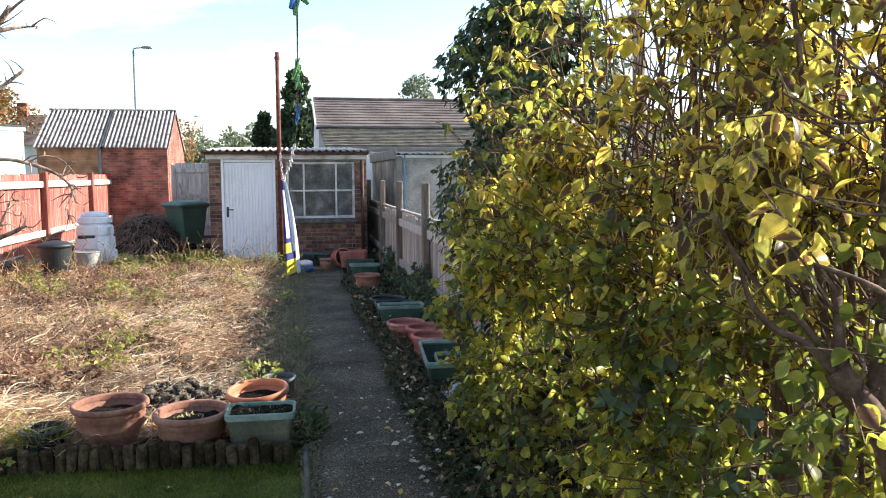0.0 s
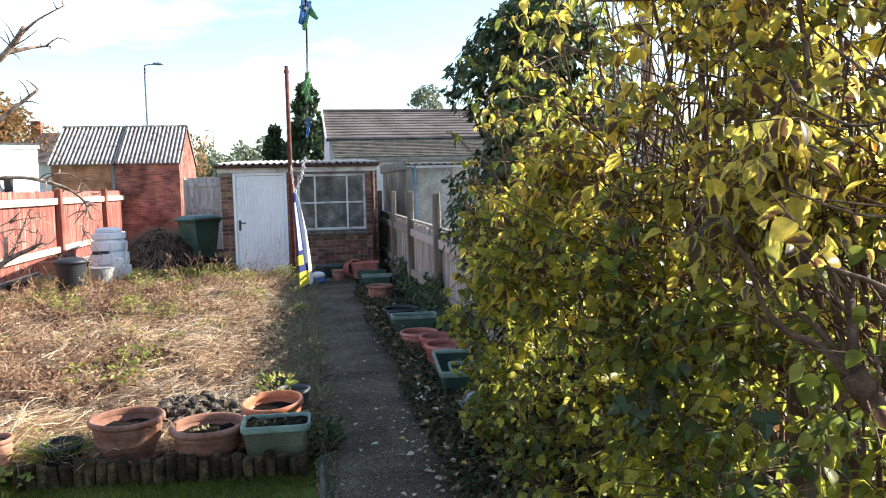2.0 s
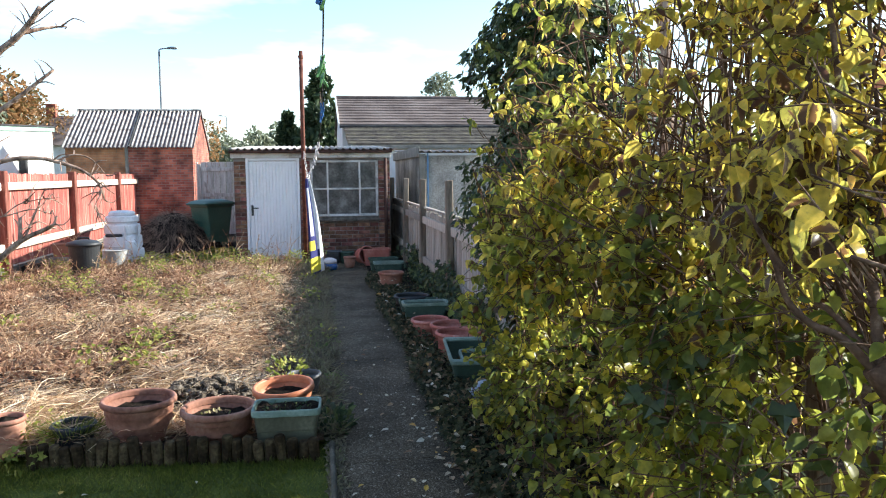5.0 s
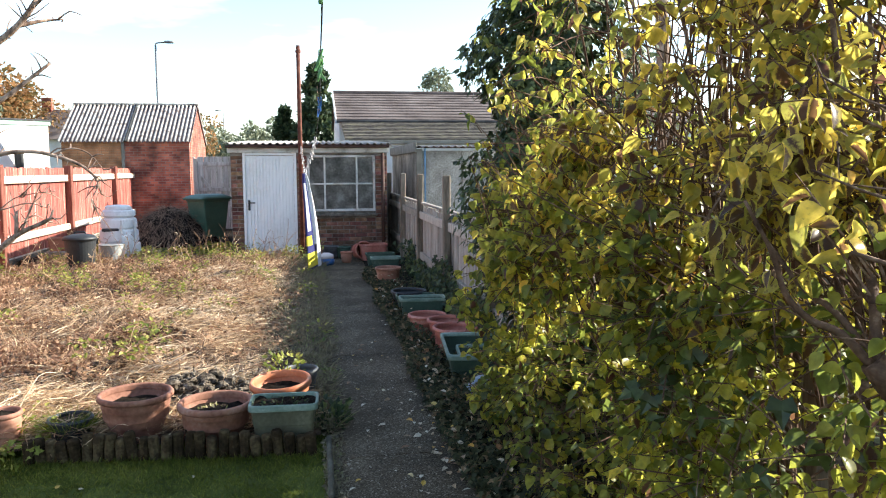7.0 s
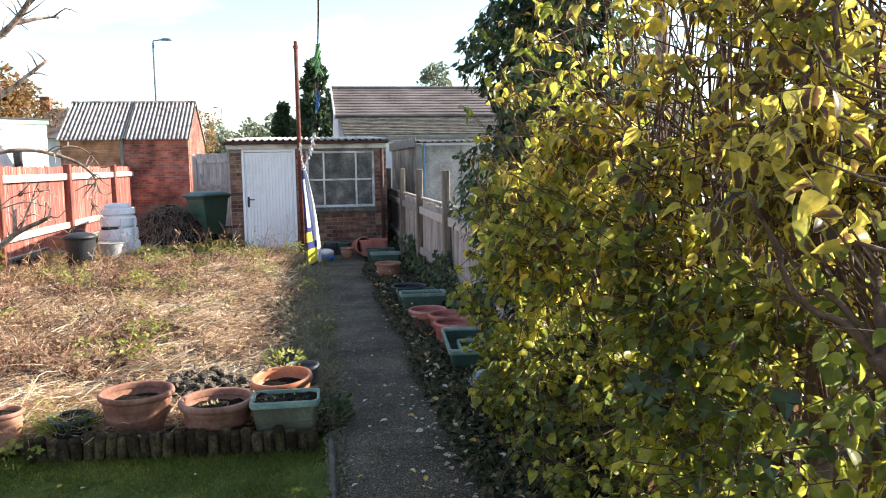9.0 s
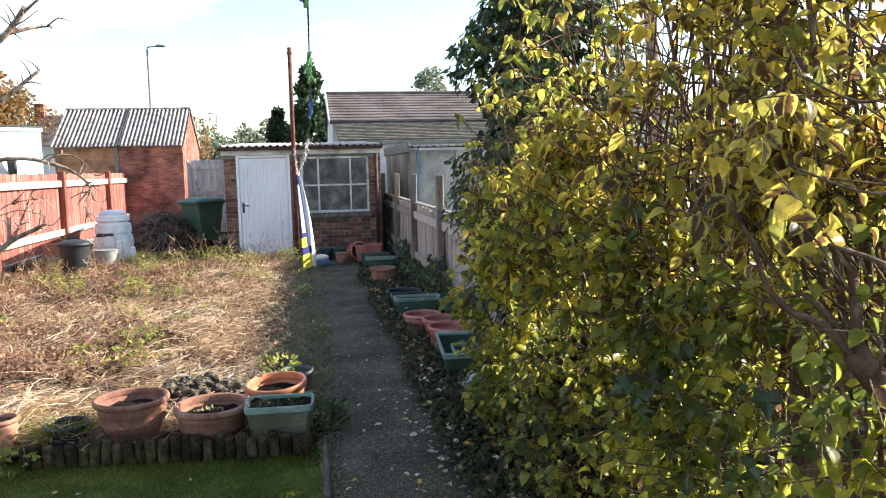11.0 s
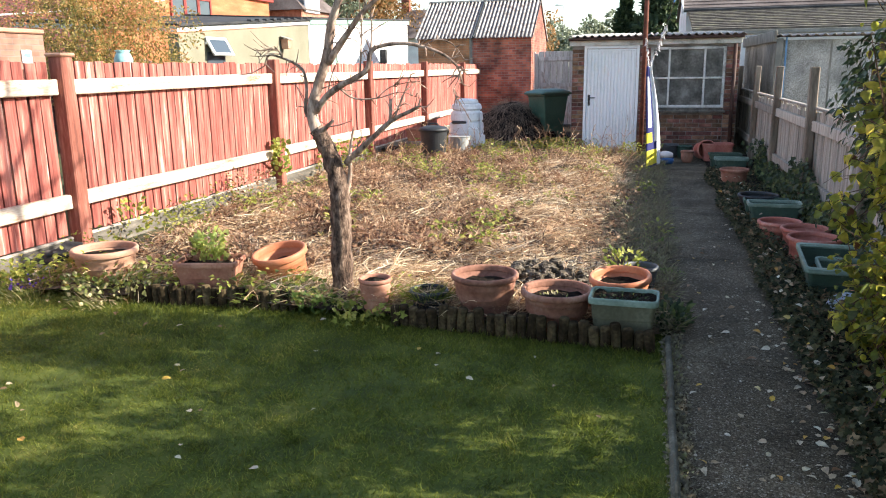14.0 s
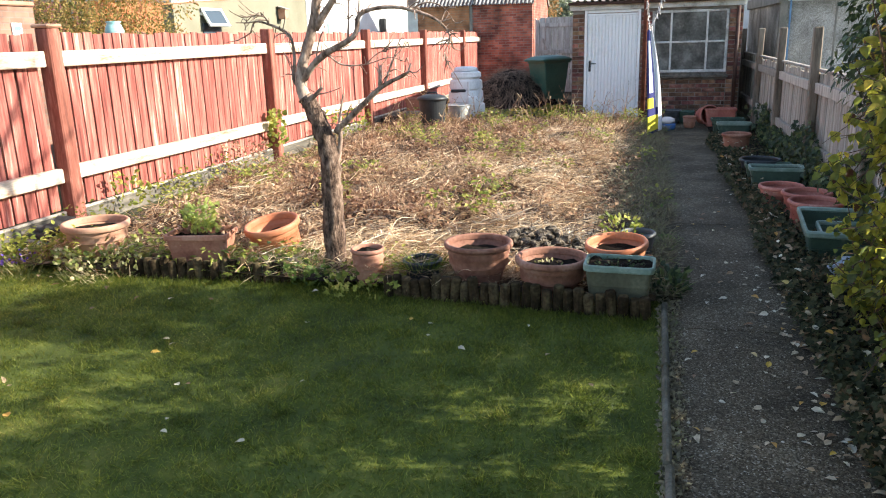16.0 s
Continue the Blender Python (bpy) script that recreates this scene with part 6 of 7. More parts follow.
tuft("ivy_patch", 0.13, 5.05, 0.02, 150, 0.15, 0.14, IVYGREEN, "dark green leaves beside the green trough", template=LEAF, faces=LEAF_F, size=0.07)
tuft("ivy_patch", -5.0, 4.95, 0.02, 160, 0.25, 0.10, WEEDLEAF, "low weeds at the foot of the red fence", template=ROUND, faces=ROUND_F, size=0.05)
tuft("fence_creeper", -5.12, 10.3, 0.15, 70, 0.13, 0.50, WEEDLEAF, "yellow-green creeper on a red fence post", template=BROAD, faces=BROAD_F, size=0.10)
tuft("fence_creeper", -4.95, 9.0, 0.05, 240, 0.30, 0.36, DEADWEED, "brown creeper against the red fence", template=LEAF, faces=LEAF_F, size=0.055)
tuft("fence_creeper", -5.0, 11.9, 0.05, 150, 0.26, 0.48, WEEDLEAF, "yellow-green weeds against the red fence", template=BROAD, faces=BROAD_F, size=0.065)
tuft("fence_creeper", -4.95, 12.9, 0.05, 120, 0.24, 0.42, WEEDLEAF, "yellow-green weeds against the red fence", template=BROAD, faces=BROAD_F, size=0.065)
tuft("pot_plant", 0.09, 14.15, 0.25, 40, 0.14, 0.14, PALELEAF, "straggling pale plant in the small tan pot", template=LEAF, faces=LEAF_F, size=0.06)
tuft("purple_flowers", -4.62, 4.88, 0.05, 26, 0.14, 0.05, FLOWER, "small purple flowers at the lawn's corner", template=ROUND, faces=ROUND_F, size=0.03)
tuft("edge_grass", -4.65, 4.95, 0.0, 420, 0.42, 0.13, WEEDGRASS, "straggling mixed grass in the corner by the fence", 0.005)
tuft("edge_grass", -3.85, 4.85, 0.0, 300, 0.30, 0.11, WEEDGRASS, "straggling mixed grass before the tan pot", 0.005)
tuft("fence_creeper", -5.12, 6.9, 0.05, 60, 0.14, 0.35, WEEDLEAF, "sparse green creeper on the red fence", template=LEAF, faces=LEAF_F, size=0.07)


# ---- log edging ----
def log_edging(x0, y0, x1, y1, n, label):
    t = thing("log_edging", (x0, y0, 0), label, "edging", "log edging rolls")
    r = random.Random(int(100 * abs(x0)))
    shapes = []
    for k in range(4):
        prof = [(0.0, -0.03), (0.030, -0.03), (0.033, 0.02), (0.033, 0.125 + 0.006 * k), (0.027, 0.138 + 0.006 * k), (0.0, 0.141 + 0.006 * k)]
        g = Geo().lathe(prof, 10)
        g.v = [(a * (1 + .08 * math.sin(3 * k + c * 40)), b, c) for a, b, c in g.v]
        shapes.append(mesh_of("log", g, LOGWOOD))
    for i in range(n):
        q = (i + .5) / n
        part("log", None, None, t, me=shapes[r.randrange(4)], at=pose((x1 - x0) * q, (y1 - y0) * q + r.uniform(-.010, .010), r.uniform(-.035, .008), r.uniform(-6, 6), r.uniform(-5, 5), r.uniform(0, 360)))


log_edging(0.08, 4.62, -1.62, 4.77, 26, "dark half-rotten log edging roll before the pots")
log_edging(-2.36, 4.90, -3.68, 4.83, 20, "weathered log edging roll before the terracotta trough")

# heap of dark clods behind the pots
g = Geo()
for i in range(620):
    a, r0 = rng.uniform(0, 6.283), 0.42 * math.sqrt(rng.random())
    s = 0.010 + 0.048 * rng.random() ** 2.6
    px, py = -0.74 + r0 * math.cos(a), 5.62 + 0.8 * r0 * math.sin(a)
    pz = 0.06 + 0.20 * (1 - (r0 / 0.42) ** 2) * rng.random() ** .5
    loops = []
    for j in range(1, 6):
        f = math.pi * j / 6
        loops.append([(px + s * math.sin(f) * math.cos(k * 1.047) * (1 + .5 * rng.uniform(-1, 1)), py + s * math.sin(f) * math.sin(k * 1.047) * (1 + .4 * rng.uniform(-1, 1)), pz - s * 0.8 * math.cos(f)) for k in range(6)])
    g.rings(loops)
CLOD = surface("dry_grey_clod", [(0.36, (0.04, 0.032, 0.024)), (0.54, (0.14, 0.112, 0.086)), (0.75, (0.30, 0.255, 0.205))], 22, 110, 0.95, 1.0, 0.02, spec=0.05)
solo("clod_heap", g, CLOD, "heap of dry grey earth clods behind the pots", "earth heap", "stuff")


# ---- bins at the back ----
def compost_bin():
    t = thing("compost_bin", (-3.52, 15.2, 0.06), "pale grey stepped plastic compost bin", "compost bin")
    prof = [(0, 0), (0.375, 0), (0.38, 0.03), (0.365, 0.27), (0.35, 0.29), (0.325, 0.30), (0.325, 0.32), (0.345, 0.34), (0.335, 0.52), (0.32, 0.535), (0.30, 0.54), (0.30, 0.56), (0.325, 0.585), (0.315, 0.72), (0.30, 0.745), (0.265, 0.755), (0.262, 0.77), (0.305, 0.80), (0.29, 0.88), (0.25, 0.905), (0.0, 0.91)]
    b = part("body", Geo().lathe(prof, 36), GREYPL, t, smooth=False)
    part("lid", Geo().lathe([(0.20, 0.90), (0.235, 0.915), (0.23, 0.96), (0.19, 0.985), (0.10, 0.995), (0, 0.996)], 32), GREYPL, t)
    part("vent_slot", Geo().box((-0.08, -0.315, 0.55), (0.30, 0.05, 0.06), 0.02), BLACKPL, b)
    part("hatch", Geo().box((0.20, -0.29, 0.24), (0.24, 0.06, 0.42), 0.02, Euler((0, 0, radians(35))).to_matrix()), GREYPL, b)
    for a in (20, 62):
        part("fin", Geo().box((0.35 * math.sin(radians(a)), -0.35 * math.cos(radians(a)), 0.38), (0.04, 0.05, 0.72), 0.015, Euler((radians(6), 0, radians(a))).to_matrix()), GREYPL, b)


def dustbin():
    t = thing("dustbin", (-3.80, 13.75, 0.10), "black plastic dustbin with domed lid", "dustbin")
    part("body", Geo().lathe([(0, 0), (0.205, 0), (0.21, 0.01), (0.25, 0.44), (0.262, 0.45), (0.262, 0.47), (0.24, 0.475), (0, 0.475)], 32), BLACKPL, t, smooth=False)
    part("lid", Geo().lathe([(0.272, 0.44), (0.28, 0.445), (0.28, 0.475), (0.25, 0.50), (0.12, 0.535), (0, 0.54)], 32), BLACKPL, t, smooth=True)
    part("handle", Geo().tube(smooth_path([(-0.09, 0, 0.53), (-0.07, 0, 0.565), (0.07, 0, 0.565), (0.09, 0, 0.53)]), 0.014, 8), BLACKPL, t)
    b = thing("lidded_bucket", (-3.48, 14.5, 0.12), "pale grey plastic bucket with lid", "bucket")
    part("body", Geo().lathe([(0, 0), (0.17, 0), (0.21, 0.25), (0.0, 0.25)], 28), FADEDGREY, b)
    part("lid", Geo().lathe([(0.20, 0.235), (0.205, 0.24), (0.225, 0.262), (0.18, 0.268), (0, 0.262)], 28), FADEDGREY, b)


def wheelie_bin():
    t = thing("wheelie_bin", (-2.22, 17.6, 0.02), "dark green wheeled refuse bin, lid closed", "wheelie bin", rz=-42)
    g = Geo().rings([rect_loop(.22, .25, .06), rect_loop(.24, .27, .3), rect_loop(.285, .345, .98), rect_loop(.30, .36, 1.0), rect_loop(.30, .36, 1.03)])
    part("body", g, BINGREEN, t)
    lid = Geo().rings([rect_loop(.325, .43, 1.025, .05), rect_loop(.335, .44, 1.06, .05), rect_loop(.31, .39, 1.09, .06), rect_loop(.24, .30, 1.13, .07), rect_loop(.12, .17, 1.15, .05)])
    part("lid", lid, BINGREEN, t)
    part("handle", Geo().tube([(-.24, .41, 1.0), (.24, .41, 1.0)], .018, 8), BINGREEN, t)
    for x in (-.24, .24):
        w = part("wheel", Geo().lathe([(0, -.025), (.09, -.025), (.10, -.015), (.10, .015), (.09, .025), (0, .025)], 20, (x, .26, .10), Euler((0, radians(90), 0)).to_matrix()), BLACKPL, t)


compost_bin()
dustbin()
wheelie_bin()
trough(-4.45, 14.9, 0.25, 0.45, 0.3, 0.24, TERRA, TERRA, "terracotta trough set behind the dustbin", rz=10, group="")
solo("block_stand", Geo().box((0, 0, 0.12), (0.5, 0.35, 0.26), 0.02), CONCRETE, "low concrete block under the trough", "block", at=(-4.45, 14.9, 0.0))

round_pot(0.36, 14.55, 0.03, 0.16, 0.24, DARKGREY, "dark grey tub by the shed wall", rim=0.03, bands=0, soil=0.08)
round_pot(0.60, 14.55, 0.03, 0.15, 0.22, GREENPL, "dark green tub by the shed wall", rim=0.03, bands=0, soil=0.06)
r = random.Random(61)
for i in range(9):         # broken slabs at the foot of the red fence
    a, b, c = r.uniform(.16, .34), r.uniform(.12, .22), r.uniform(.03, .05)
    solo("broken_stone", Geo().box((0, 0, 0), (a, b, c), .012), DARKSLAB, "dark flat broken stone at the foot of the red fence", "stone", group="broken stones", at=pose(-5.03 + r.uniform(-.06, .12), 5.58 + r.uniform(-.28, .28), -.02 + .04 * (i // 2), r.uniform(-12, 12), r.uniform(-10, 10), r.uniform(0, 180)))

# heap of garden waste
g = Geo()
n = 24
loops = []
for j in range(9):
    q = j / 8
    loops.append([(-3.05 + 1.15 * (1 - q) * math.cos(6.283 * i / n) * (1 + .25 * wave(i, j, .9)), 17.6 + 1.1 * (1 - q) * math.sin(6.283 * i / n), 0.86 * (1 - (1 - q) ** 1.8) + 0.08 * wave(i * 1.3, j * 1.7, .7, 4)) for i in range(n)])
g.rings(loops)
solo("garden_waste_mound", g, SOIL, "brown mound of rotting garden waste", "compost heap", smooth=True)
n = 7000
a, q = rng.uniform(0, 6.283, n), np.sqrt(rng.random(n))
w = np.c_[-3.05 + 1.1 * q * np.cos(a), 17.6 + 1.05 * q * np.sin(a), 0.84 * (1 - q ** 1.8) + rng.uniform(0, .06, n)]
out = np.c_[np.cos(a), np.sin(a), -1.3 * q] + rng.normal(0, .55, (n, 3))
solo("heap_stalks", scatter(LYING, LYING_F, w, out, np.c_[np.cos(a), np.sin(a), np.ones(n)], rng.uniform(.12, .34, n), rng.uniform(.004, .008, n)), HAY, "matted dry stalks over the heap", "dead stalks", "stuff")
solo("yard_weeds", clump([(rng.uniform(-4.6, -1.6), rng.uniform(14.6, 17.0), 0.03, rng.uniform(.7, 1.6)) for i in range(70)], 30, 0.2, 0.07), HEDGELEAF, "dark green weeds before the heap", "weeds", "stuff")

# tall dry stalks at the end of the bed
r = random.Random(8)
for nm, mat, count, span, lab in (("dry_stalks", STRAW, 34, (12.6, 14.9), "tall pale dry weed stalks at the end of the bed"), ("brown_stalks", DEADWEED, 150, (9.5, 14.9), "branched brown weed stalks standing in the bed")):
    g = Geo()
    for i in range(count):
        x0, y0 = r.uniform(-4.8, -0.2), r.uniform(*span)
        hh, lx, ly = r.uniform(.18, .55) * (1.2 if y0 > 13 else .75), r.uniform(-.25, .25), r.uniform(-.15, .15)
        z0 = bed_z(x0, y0)
        P = smooth_path([(x0, y0, z0), (x0 + lx * .3, y0 + ly * .3, z0 + hh * .5), (x0 + lx, y0 + ly, z0 + hh)], 3)
        g.tube(P, [0.006 * (1 - .7 * k / len(P)) for k in range(len(P))], 4)
        for b in range(r.randrange(2, 6)):
            p = P[r.randrange(2, len(P))]
            d = Vector((r.uniform(-1, 1), r.uniform(-1, 1), r.uniform(.2, 1))) * r.uniform(.05, .14)
            g.tube([p, p + d * .6, p + d], [.0035, .003, .004], 3)
    solo(nm, g, mat, lab, "dead stalks", "stuff")


# ---- pole, washing line ----
pole = thing("line_pole", (-0.15, 14.6, 0), "rusty iron washing line pole", "pole")
part("pipe", Geo().tube([(0, 0, -0.1), (0, 0, 2.9), (0.0, 0, 3.93)], [0.042, 0.040, 0.036], 14, 0.0), RUST, pole, smooth=True)
part("collar", Geo().lathe([(0.043, 0.0), (0.05, 0.0), (0.05, 0.05), (0.043, 0.05)], 14), RUST, pole, at=(0, 0, 3.80))
part("line_hook", Geo().tube(smooth_path([(0.0, -.04, 2.12), (0.0, -.08, 2.10), (0.0, -.09, 2.15)]), 0.007, 6), RUST, pole)
LINE = smooth_path([(-0.14, 14.52, 2.12), (-0.10, 13.6, 1.90), (-0.06, 12.6, 1.64), (0.04, 11.4, 1.86), (0.12, 9.8, 2.08), (0.15, 6.8, 2.23), (0.14, 4.3, 2.28), (0.13, 2.4, 2.25), (0.10, 0.0, 2.40), (0.05, -4.0, 2.75)], 8)
solo("washing_line", Geo().tube(LINE, 0.0035, 5), FELT, "thin dark washing line sagging from the pole", "washing line", at=(0, 0, 0))


def peg(mat, label):
    t = thing("clothes_peg", (0, 0, -50), label, "clothes peg", "clothes pegs on the line")
    for s in (-1, 1):
        g = Geo().box((0, 0, 0), (0.010, 0.008, 0.078), 0.002, Euler((0, radians(9 * s), 0)).to_matrix())
        part("prong", g, mat, t, at=(0.006 * s, 0, -0.022))
    part("spring", Geo().tube([(0, -0.008, -0.012), (0, 0.008, -0.012)], 0.006, 6), DARKMETAL, t)
    return t


pegs = {"blue": peg(BLUEPL, "blue plastic clothes peg"), "green": peg(LIMEPL, "faded green plastic clothes peg"), "cream": peg(CREAMPL, "cream plastic clothes peg")}
r = random.Random(12)


def hang(colour, y):
    k = min(range(len(LINE)), key=lambda i: abs(LINE[i].y - y))
    a, b = LINE[max(k - 1, 0)], LINE[min(k + 1, len(LINE) - 1)]
    q = 0 if abs(a.y - b.y) < 1e-6 else (y - a.y) / (b.y - a.y)
    p = a.lerp(b, q)
    copy_thing(pegs[colour], pose(p.x, p.y, p.z, r.uniform(-25, 25), r.uniform(-45, 45), r.uniform(-70, 70)))


for k in range(2):
    hang("blue", 2.42 + 0.03 * k)
    hang("green", 2.44 + 0.04 * k)
for k in range(9):
    hang("green", 4.05 + 0.11 * k)
for k in range(5):
    hang("blue", 6.3 + 0.22 * k)
for k in range(12):
    hang("cream", 9.8 + 0.22 * k)
for k in range(11):
    hang("cream", 12.7 + 0.17 * k)
for p in pegs.values():
    for o in (*p.children_recursive, p):
        bpy.data.objects.remove(o)

# scarf hanging from the lowest point of the line
CLOTH = {}
for nm, c in (("navy_cloth", (0.028, 0.03, 0.13)), ("white_cloth", (0.74, 0.74, 0.76)), ("yellow_cloth", (0.66, 0.55, 0.05))):
    CLOTH[nm] = surface(nm, [(0.3, tuple(v * .85 for v in c)), (0.7, c)], 6, 90, 0.85, 0.2, 0.003)
g, nu, nv = Geo(), 10, 40
for j in range(nv + 1):
    v = j / nv
    wdt = 0.05 + 0.17 * v ** 0.7
    cx, cy = -0.06 + 0.13 * v + 0.02 * math.sin(3 * v), 12.6 - 0.05 * v
    for i in range(nu + 1):
        u = i / nu - .5
        tw = radians(10 + 40 * v)
        fold = 0.03 * math.sin(u * 9 + v * 2) * (.5 + v)
        g.v.append((cx + wdt * 2 * u * math.cos(tw) * .7 + fold * .3, cy + wdt * 2 * u * math.sin(tw) + fold, 1.63 - 1.52 * v + 0.05 * u * v))
g.f = [(j * (nu + 1) + i, j * (nu + 1) + i + 1, (j + 1) * (nu + 1) + i + 1, (j + 1) * (nu + 1) + i) for j in range(nv) for i in range(nu)]
me = mesh_of("towel", g, CLOTH["navy_cloth"], True)
me.materials.append(CLOTH["white_cloth"])
me.materials.append(CLOTH["yellow_cloth"])
for p in me.polygons:
    j, i = divmod(p.index, nu)
    p.material_index = 1 if (i >= 5 and j < 30) or i >= 8 else 2 if (33 <= j <= 38 or (26 <= j <= 29 and i < 4)) else 1 if (i in (2, 3) and 3 < j < 24) else 0
scarf = tagged(new("scarf", me), "navy, yellow and white cloth hanging twisted from the line", "scarf")
so = scarf.modifiers.new("thickness", "SOLIDIFY")
so.thickness = 0.006


# ---- bare fruit tree ----
def bare_tree():
    t = thing("bare_tree", (-2.07, 5.1, 0), "bare old fruit tree with leaning trunk and pruned limbs", "tree")
    r = random.Random(21)
    tr = Geo()
    P = smooth_path([(-.02, 0, -.05), (-.02, 0, .34), (-.015, 0, .68), (-.02, 0, .87), (-.06, 0, 1.03), (-.12, 0, 1.18), (-.165, 0, 1.25)], 5)
    tr.tube(P, [0.078 - 0.026 * k / (len(P) - 1) + (0.03 if k == 0 else 0.012 if k == 1 else 0) + .004 * math.sin(k * 1.7) for k in range(len(P))], 18, 0.12, r)
    part("trunk", tr, DARKBARK, t, "rough flaking brown bark", smooth=True)
    limbs = [
        ([(-.16, 0, 1.22), (-.19, 0, 1.32), (-.18, 0, 1.42), (-.14, .01, 1.55), (-.08, .02, 1.72), (-.04, .02, 1.89), (0, 0, 2.01), (.10, 0, 2.2), (.30, 0, 2.42), (.45, 0, 2.55), (.57, -.02, 2.70)], .058, .020),
        ([(-.07, .02, 1.69), (.04, 0, 1.82), (.13, -.02, 1.92), (.22, -.02, 2.02), (.42, 0, 2.18), (.60, .05, 2.34)], .034, .012),
        ([(.45, 0, 2.55), (.56, .1, 2.60), (.66, .15, 2.62)], .018, .006),
        ([(.55, -.02, 2.66), (.66, -.05, 2.74), (.81, -.06, 2.82)], .013, .004),
        ([(-.16, -.01, 1.37), (-.06, -.03, 1.48), (.05, -.04, 1.55), (.18, -.04, 1.61), (.24, -.04, 1.66), (.26, -.03, 1.76), (.34, -.02, 1.80), (.50, 0, 1.81), (.66, 0, 1.77), (.77, 0, 1.72), (.84, 0, 1.65), (.87, 0, 1.55)], .032, .007),
        ([(.60, 0, 1.79), (.70, .02, 1.83), (.80, .03, 1.80), (.88, .03, 1.70)], .008, .003),
        ([(.84, 0, 1.65), (.86, -.02, 1.60), (.82, -.02, 1.52), (.84, -.02, 1.45)], .006, .003),
        ([(-.19, 0, 1.30), (-.24, 0, 1.37), (-.23, .01, 1.50), (-.24, .01, 1.63), (-.30, .01, 1.69), (-.39, 0, 1.73), (-.49, 0, 1.75), (-.53, 0, 1.68)], .018, .007),
        ([(-.39, 0, 1.73), (-.42, 0, 1.78), (-.50, 0, 1.79), (-.57, 0, 1.74)], .008, .003),
        ([(.04, .02, 1.02), (.08, 0, 1.06), (.17, -.02, 1.13), (.30, -.03, 1.24), (.40, -.03, 1.32), (.51, -.04, 1.37), (.59, -.04, 1.41)], .036, .014),
        ([(.38, -.03, 1.30), (.39, -.03, 1.45)], .017, .014),
        ([(.41, -.03, 1.33), (.47, -.02, 1.47), (.49, 0, 1.53)], .011, .005),
        ([(.58, -.04, 1.40), (.60, -.04, 1.46)], .011, .008),
        ([(-.14, -.02, 1.23), (-.07, -.04, 1.27), (-.02, -.04, 1.32)], .026, .014),
        ([(-.02, .03, .60), (.02, .03, .79), (.06, .02, .95), (.07, .01, 1.09), (.10, .02, 1.27)], .034, .008),
        ([(.04, -.04, 1.52), (.13, -.03, 1.46), (.29, -.02, 1.46), (.45, -.02, 1.50), (.56, -.02, 1.47)], .009, .003),
        ([(.18, -.04, 1.61), (.19, -.02, 1.79), (.19, 0, 1.95), (.17, 0, 2.2)], .010, .004),
        ([(.26, -.03, 1.76), (.27, -.02, 1.93), (.25, 0, 2.1), (.27, 0, 2.3)], .009, .004),
        ([(.29, -.02, 1.46), (.38, -.02, 1.53), (.50, -.02, 1.56), (.62, -.02, 1.57)], .006, .002),
        ([(-.06, -.03, 1.48), (-.02, -.05, 1.60), (.03, -.05, 1.70)], .008, .003),
    ]
    tips = []
    for P, a, b in limbs:
        S = smooth_path(P, 4)
        g = Geo().tube(S, [.76 * (a + (b - a) * k / (len(S) - 1)) for k in range(len(S))], 8, 0.12, r)
        part("limb", g, BARK, t, smooth=True)
        tips += [(S[k], (S[min(k + 1, len(S) - 1)] - S[k - 1]).normalized()) for k in range(2, len(S))]
    g = Geo()
    for i in range(230):
        p, d = r.choice(tips)
        q = Vector((r.uniform(-1, 1), r.uniform(-1, 1), r.uniform(-.5, 1))).normalized() * .9 + d * .5
        L = r.uniform(.03, .17)
        g.tube(smooth_path([p, p + q * L * .5 + Vector((0, 0, r.uniform(-.02, .02))), p + q * L + Vector((0, 0, r.uniform(-.05, .03)))], 2), [.0055, .0045, .004, .003, .002], 4)
    tw = part("twig_growth", g, BARK, t)
    tagged(tw, kind="stuff")
    return t


bare_tree()


# ---- tall shrub beside the path ----
def curve(z, pts):
    return float(np.interp(z, [p[0] for p in pts], [p[1] for p in pts]))


def shrub_face(y, z):
    """How far the shrub reaches towards the path at a height."""
    x = curve(z, [(0, 1.02), (0.6, 1.03), (1.2, 1.0), (1.9, 0.97), (2.4, 1.06), (2.8, 1.22), (3.3, 1.5)])
    q = min(1, max(0, (4.0 - y) / 2.2))
    x += 0.30 * q * q * (3 - 2 * q)
    q = max(0, y - 4.3)
    return x + 0.9 * q * q + 0.16 * wave(y, z, 1.6, 71.0) + 0.10 * wave(y, z, 4.5, 72.0)


def shrub_cover(y, z):
    """How thickly the shrub is leaved: bare twigs between skirt and crown, an open top, thin before the ivy."""
    k = 1.0
    if y < 2.4:
        k = curve(z, [(0, .8), (.8, .9), (1.3, 1), (1.42, .75), (1.75, .9), (1.9, .7), (2.1, .55), (3.3, .3)])
        if y > 1.6 and 1.36 < z < 1.62:
            k = .12
    elif y < 3.3:
        k = curve(z, [(0, 1), (1.2, 1), (1.35, .5), (1.55, .5), (1.75, 1), (2.1, .8), (2.5, .45), (3.3, .35)])
    elif z > 1.65:
        k = curve(z, [(1.65, .40), (1.8, .20), (2.2, .20), (2.6, .28), (3.3, .35)])
    top = 1.95 + 0.15 * y + 0.25 * wave(y, 2.0, 1.8, 73.0)
    return k * min(1, max(.04, 1 - 3.0 * (z - top - .12)))


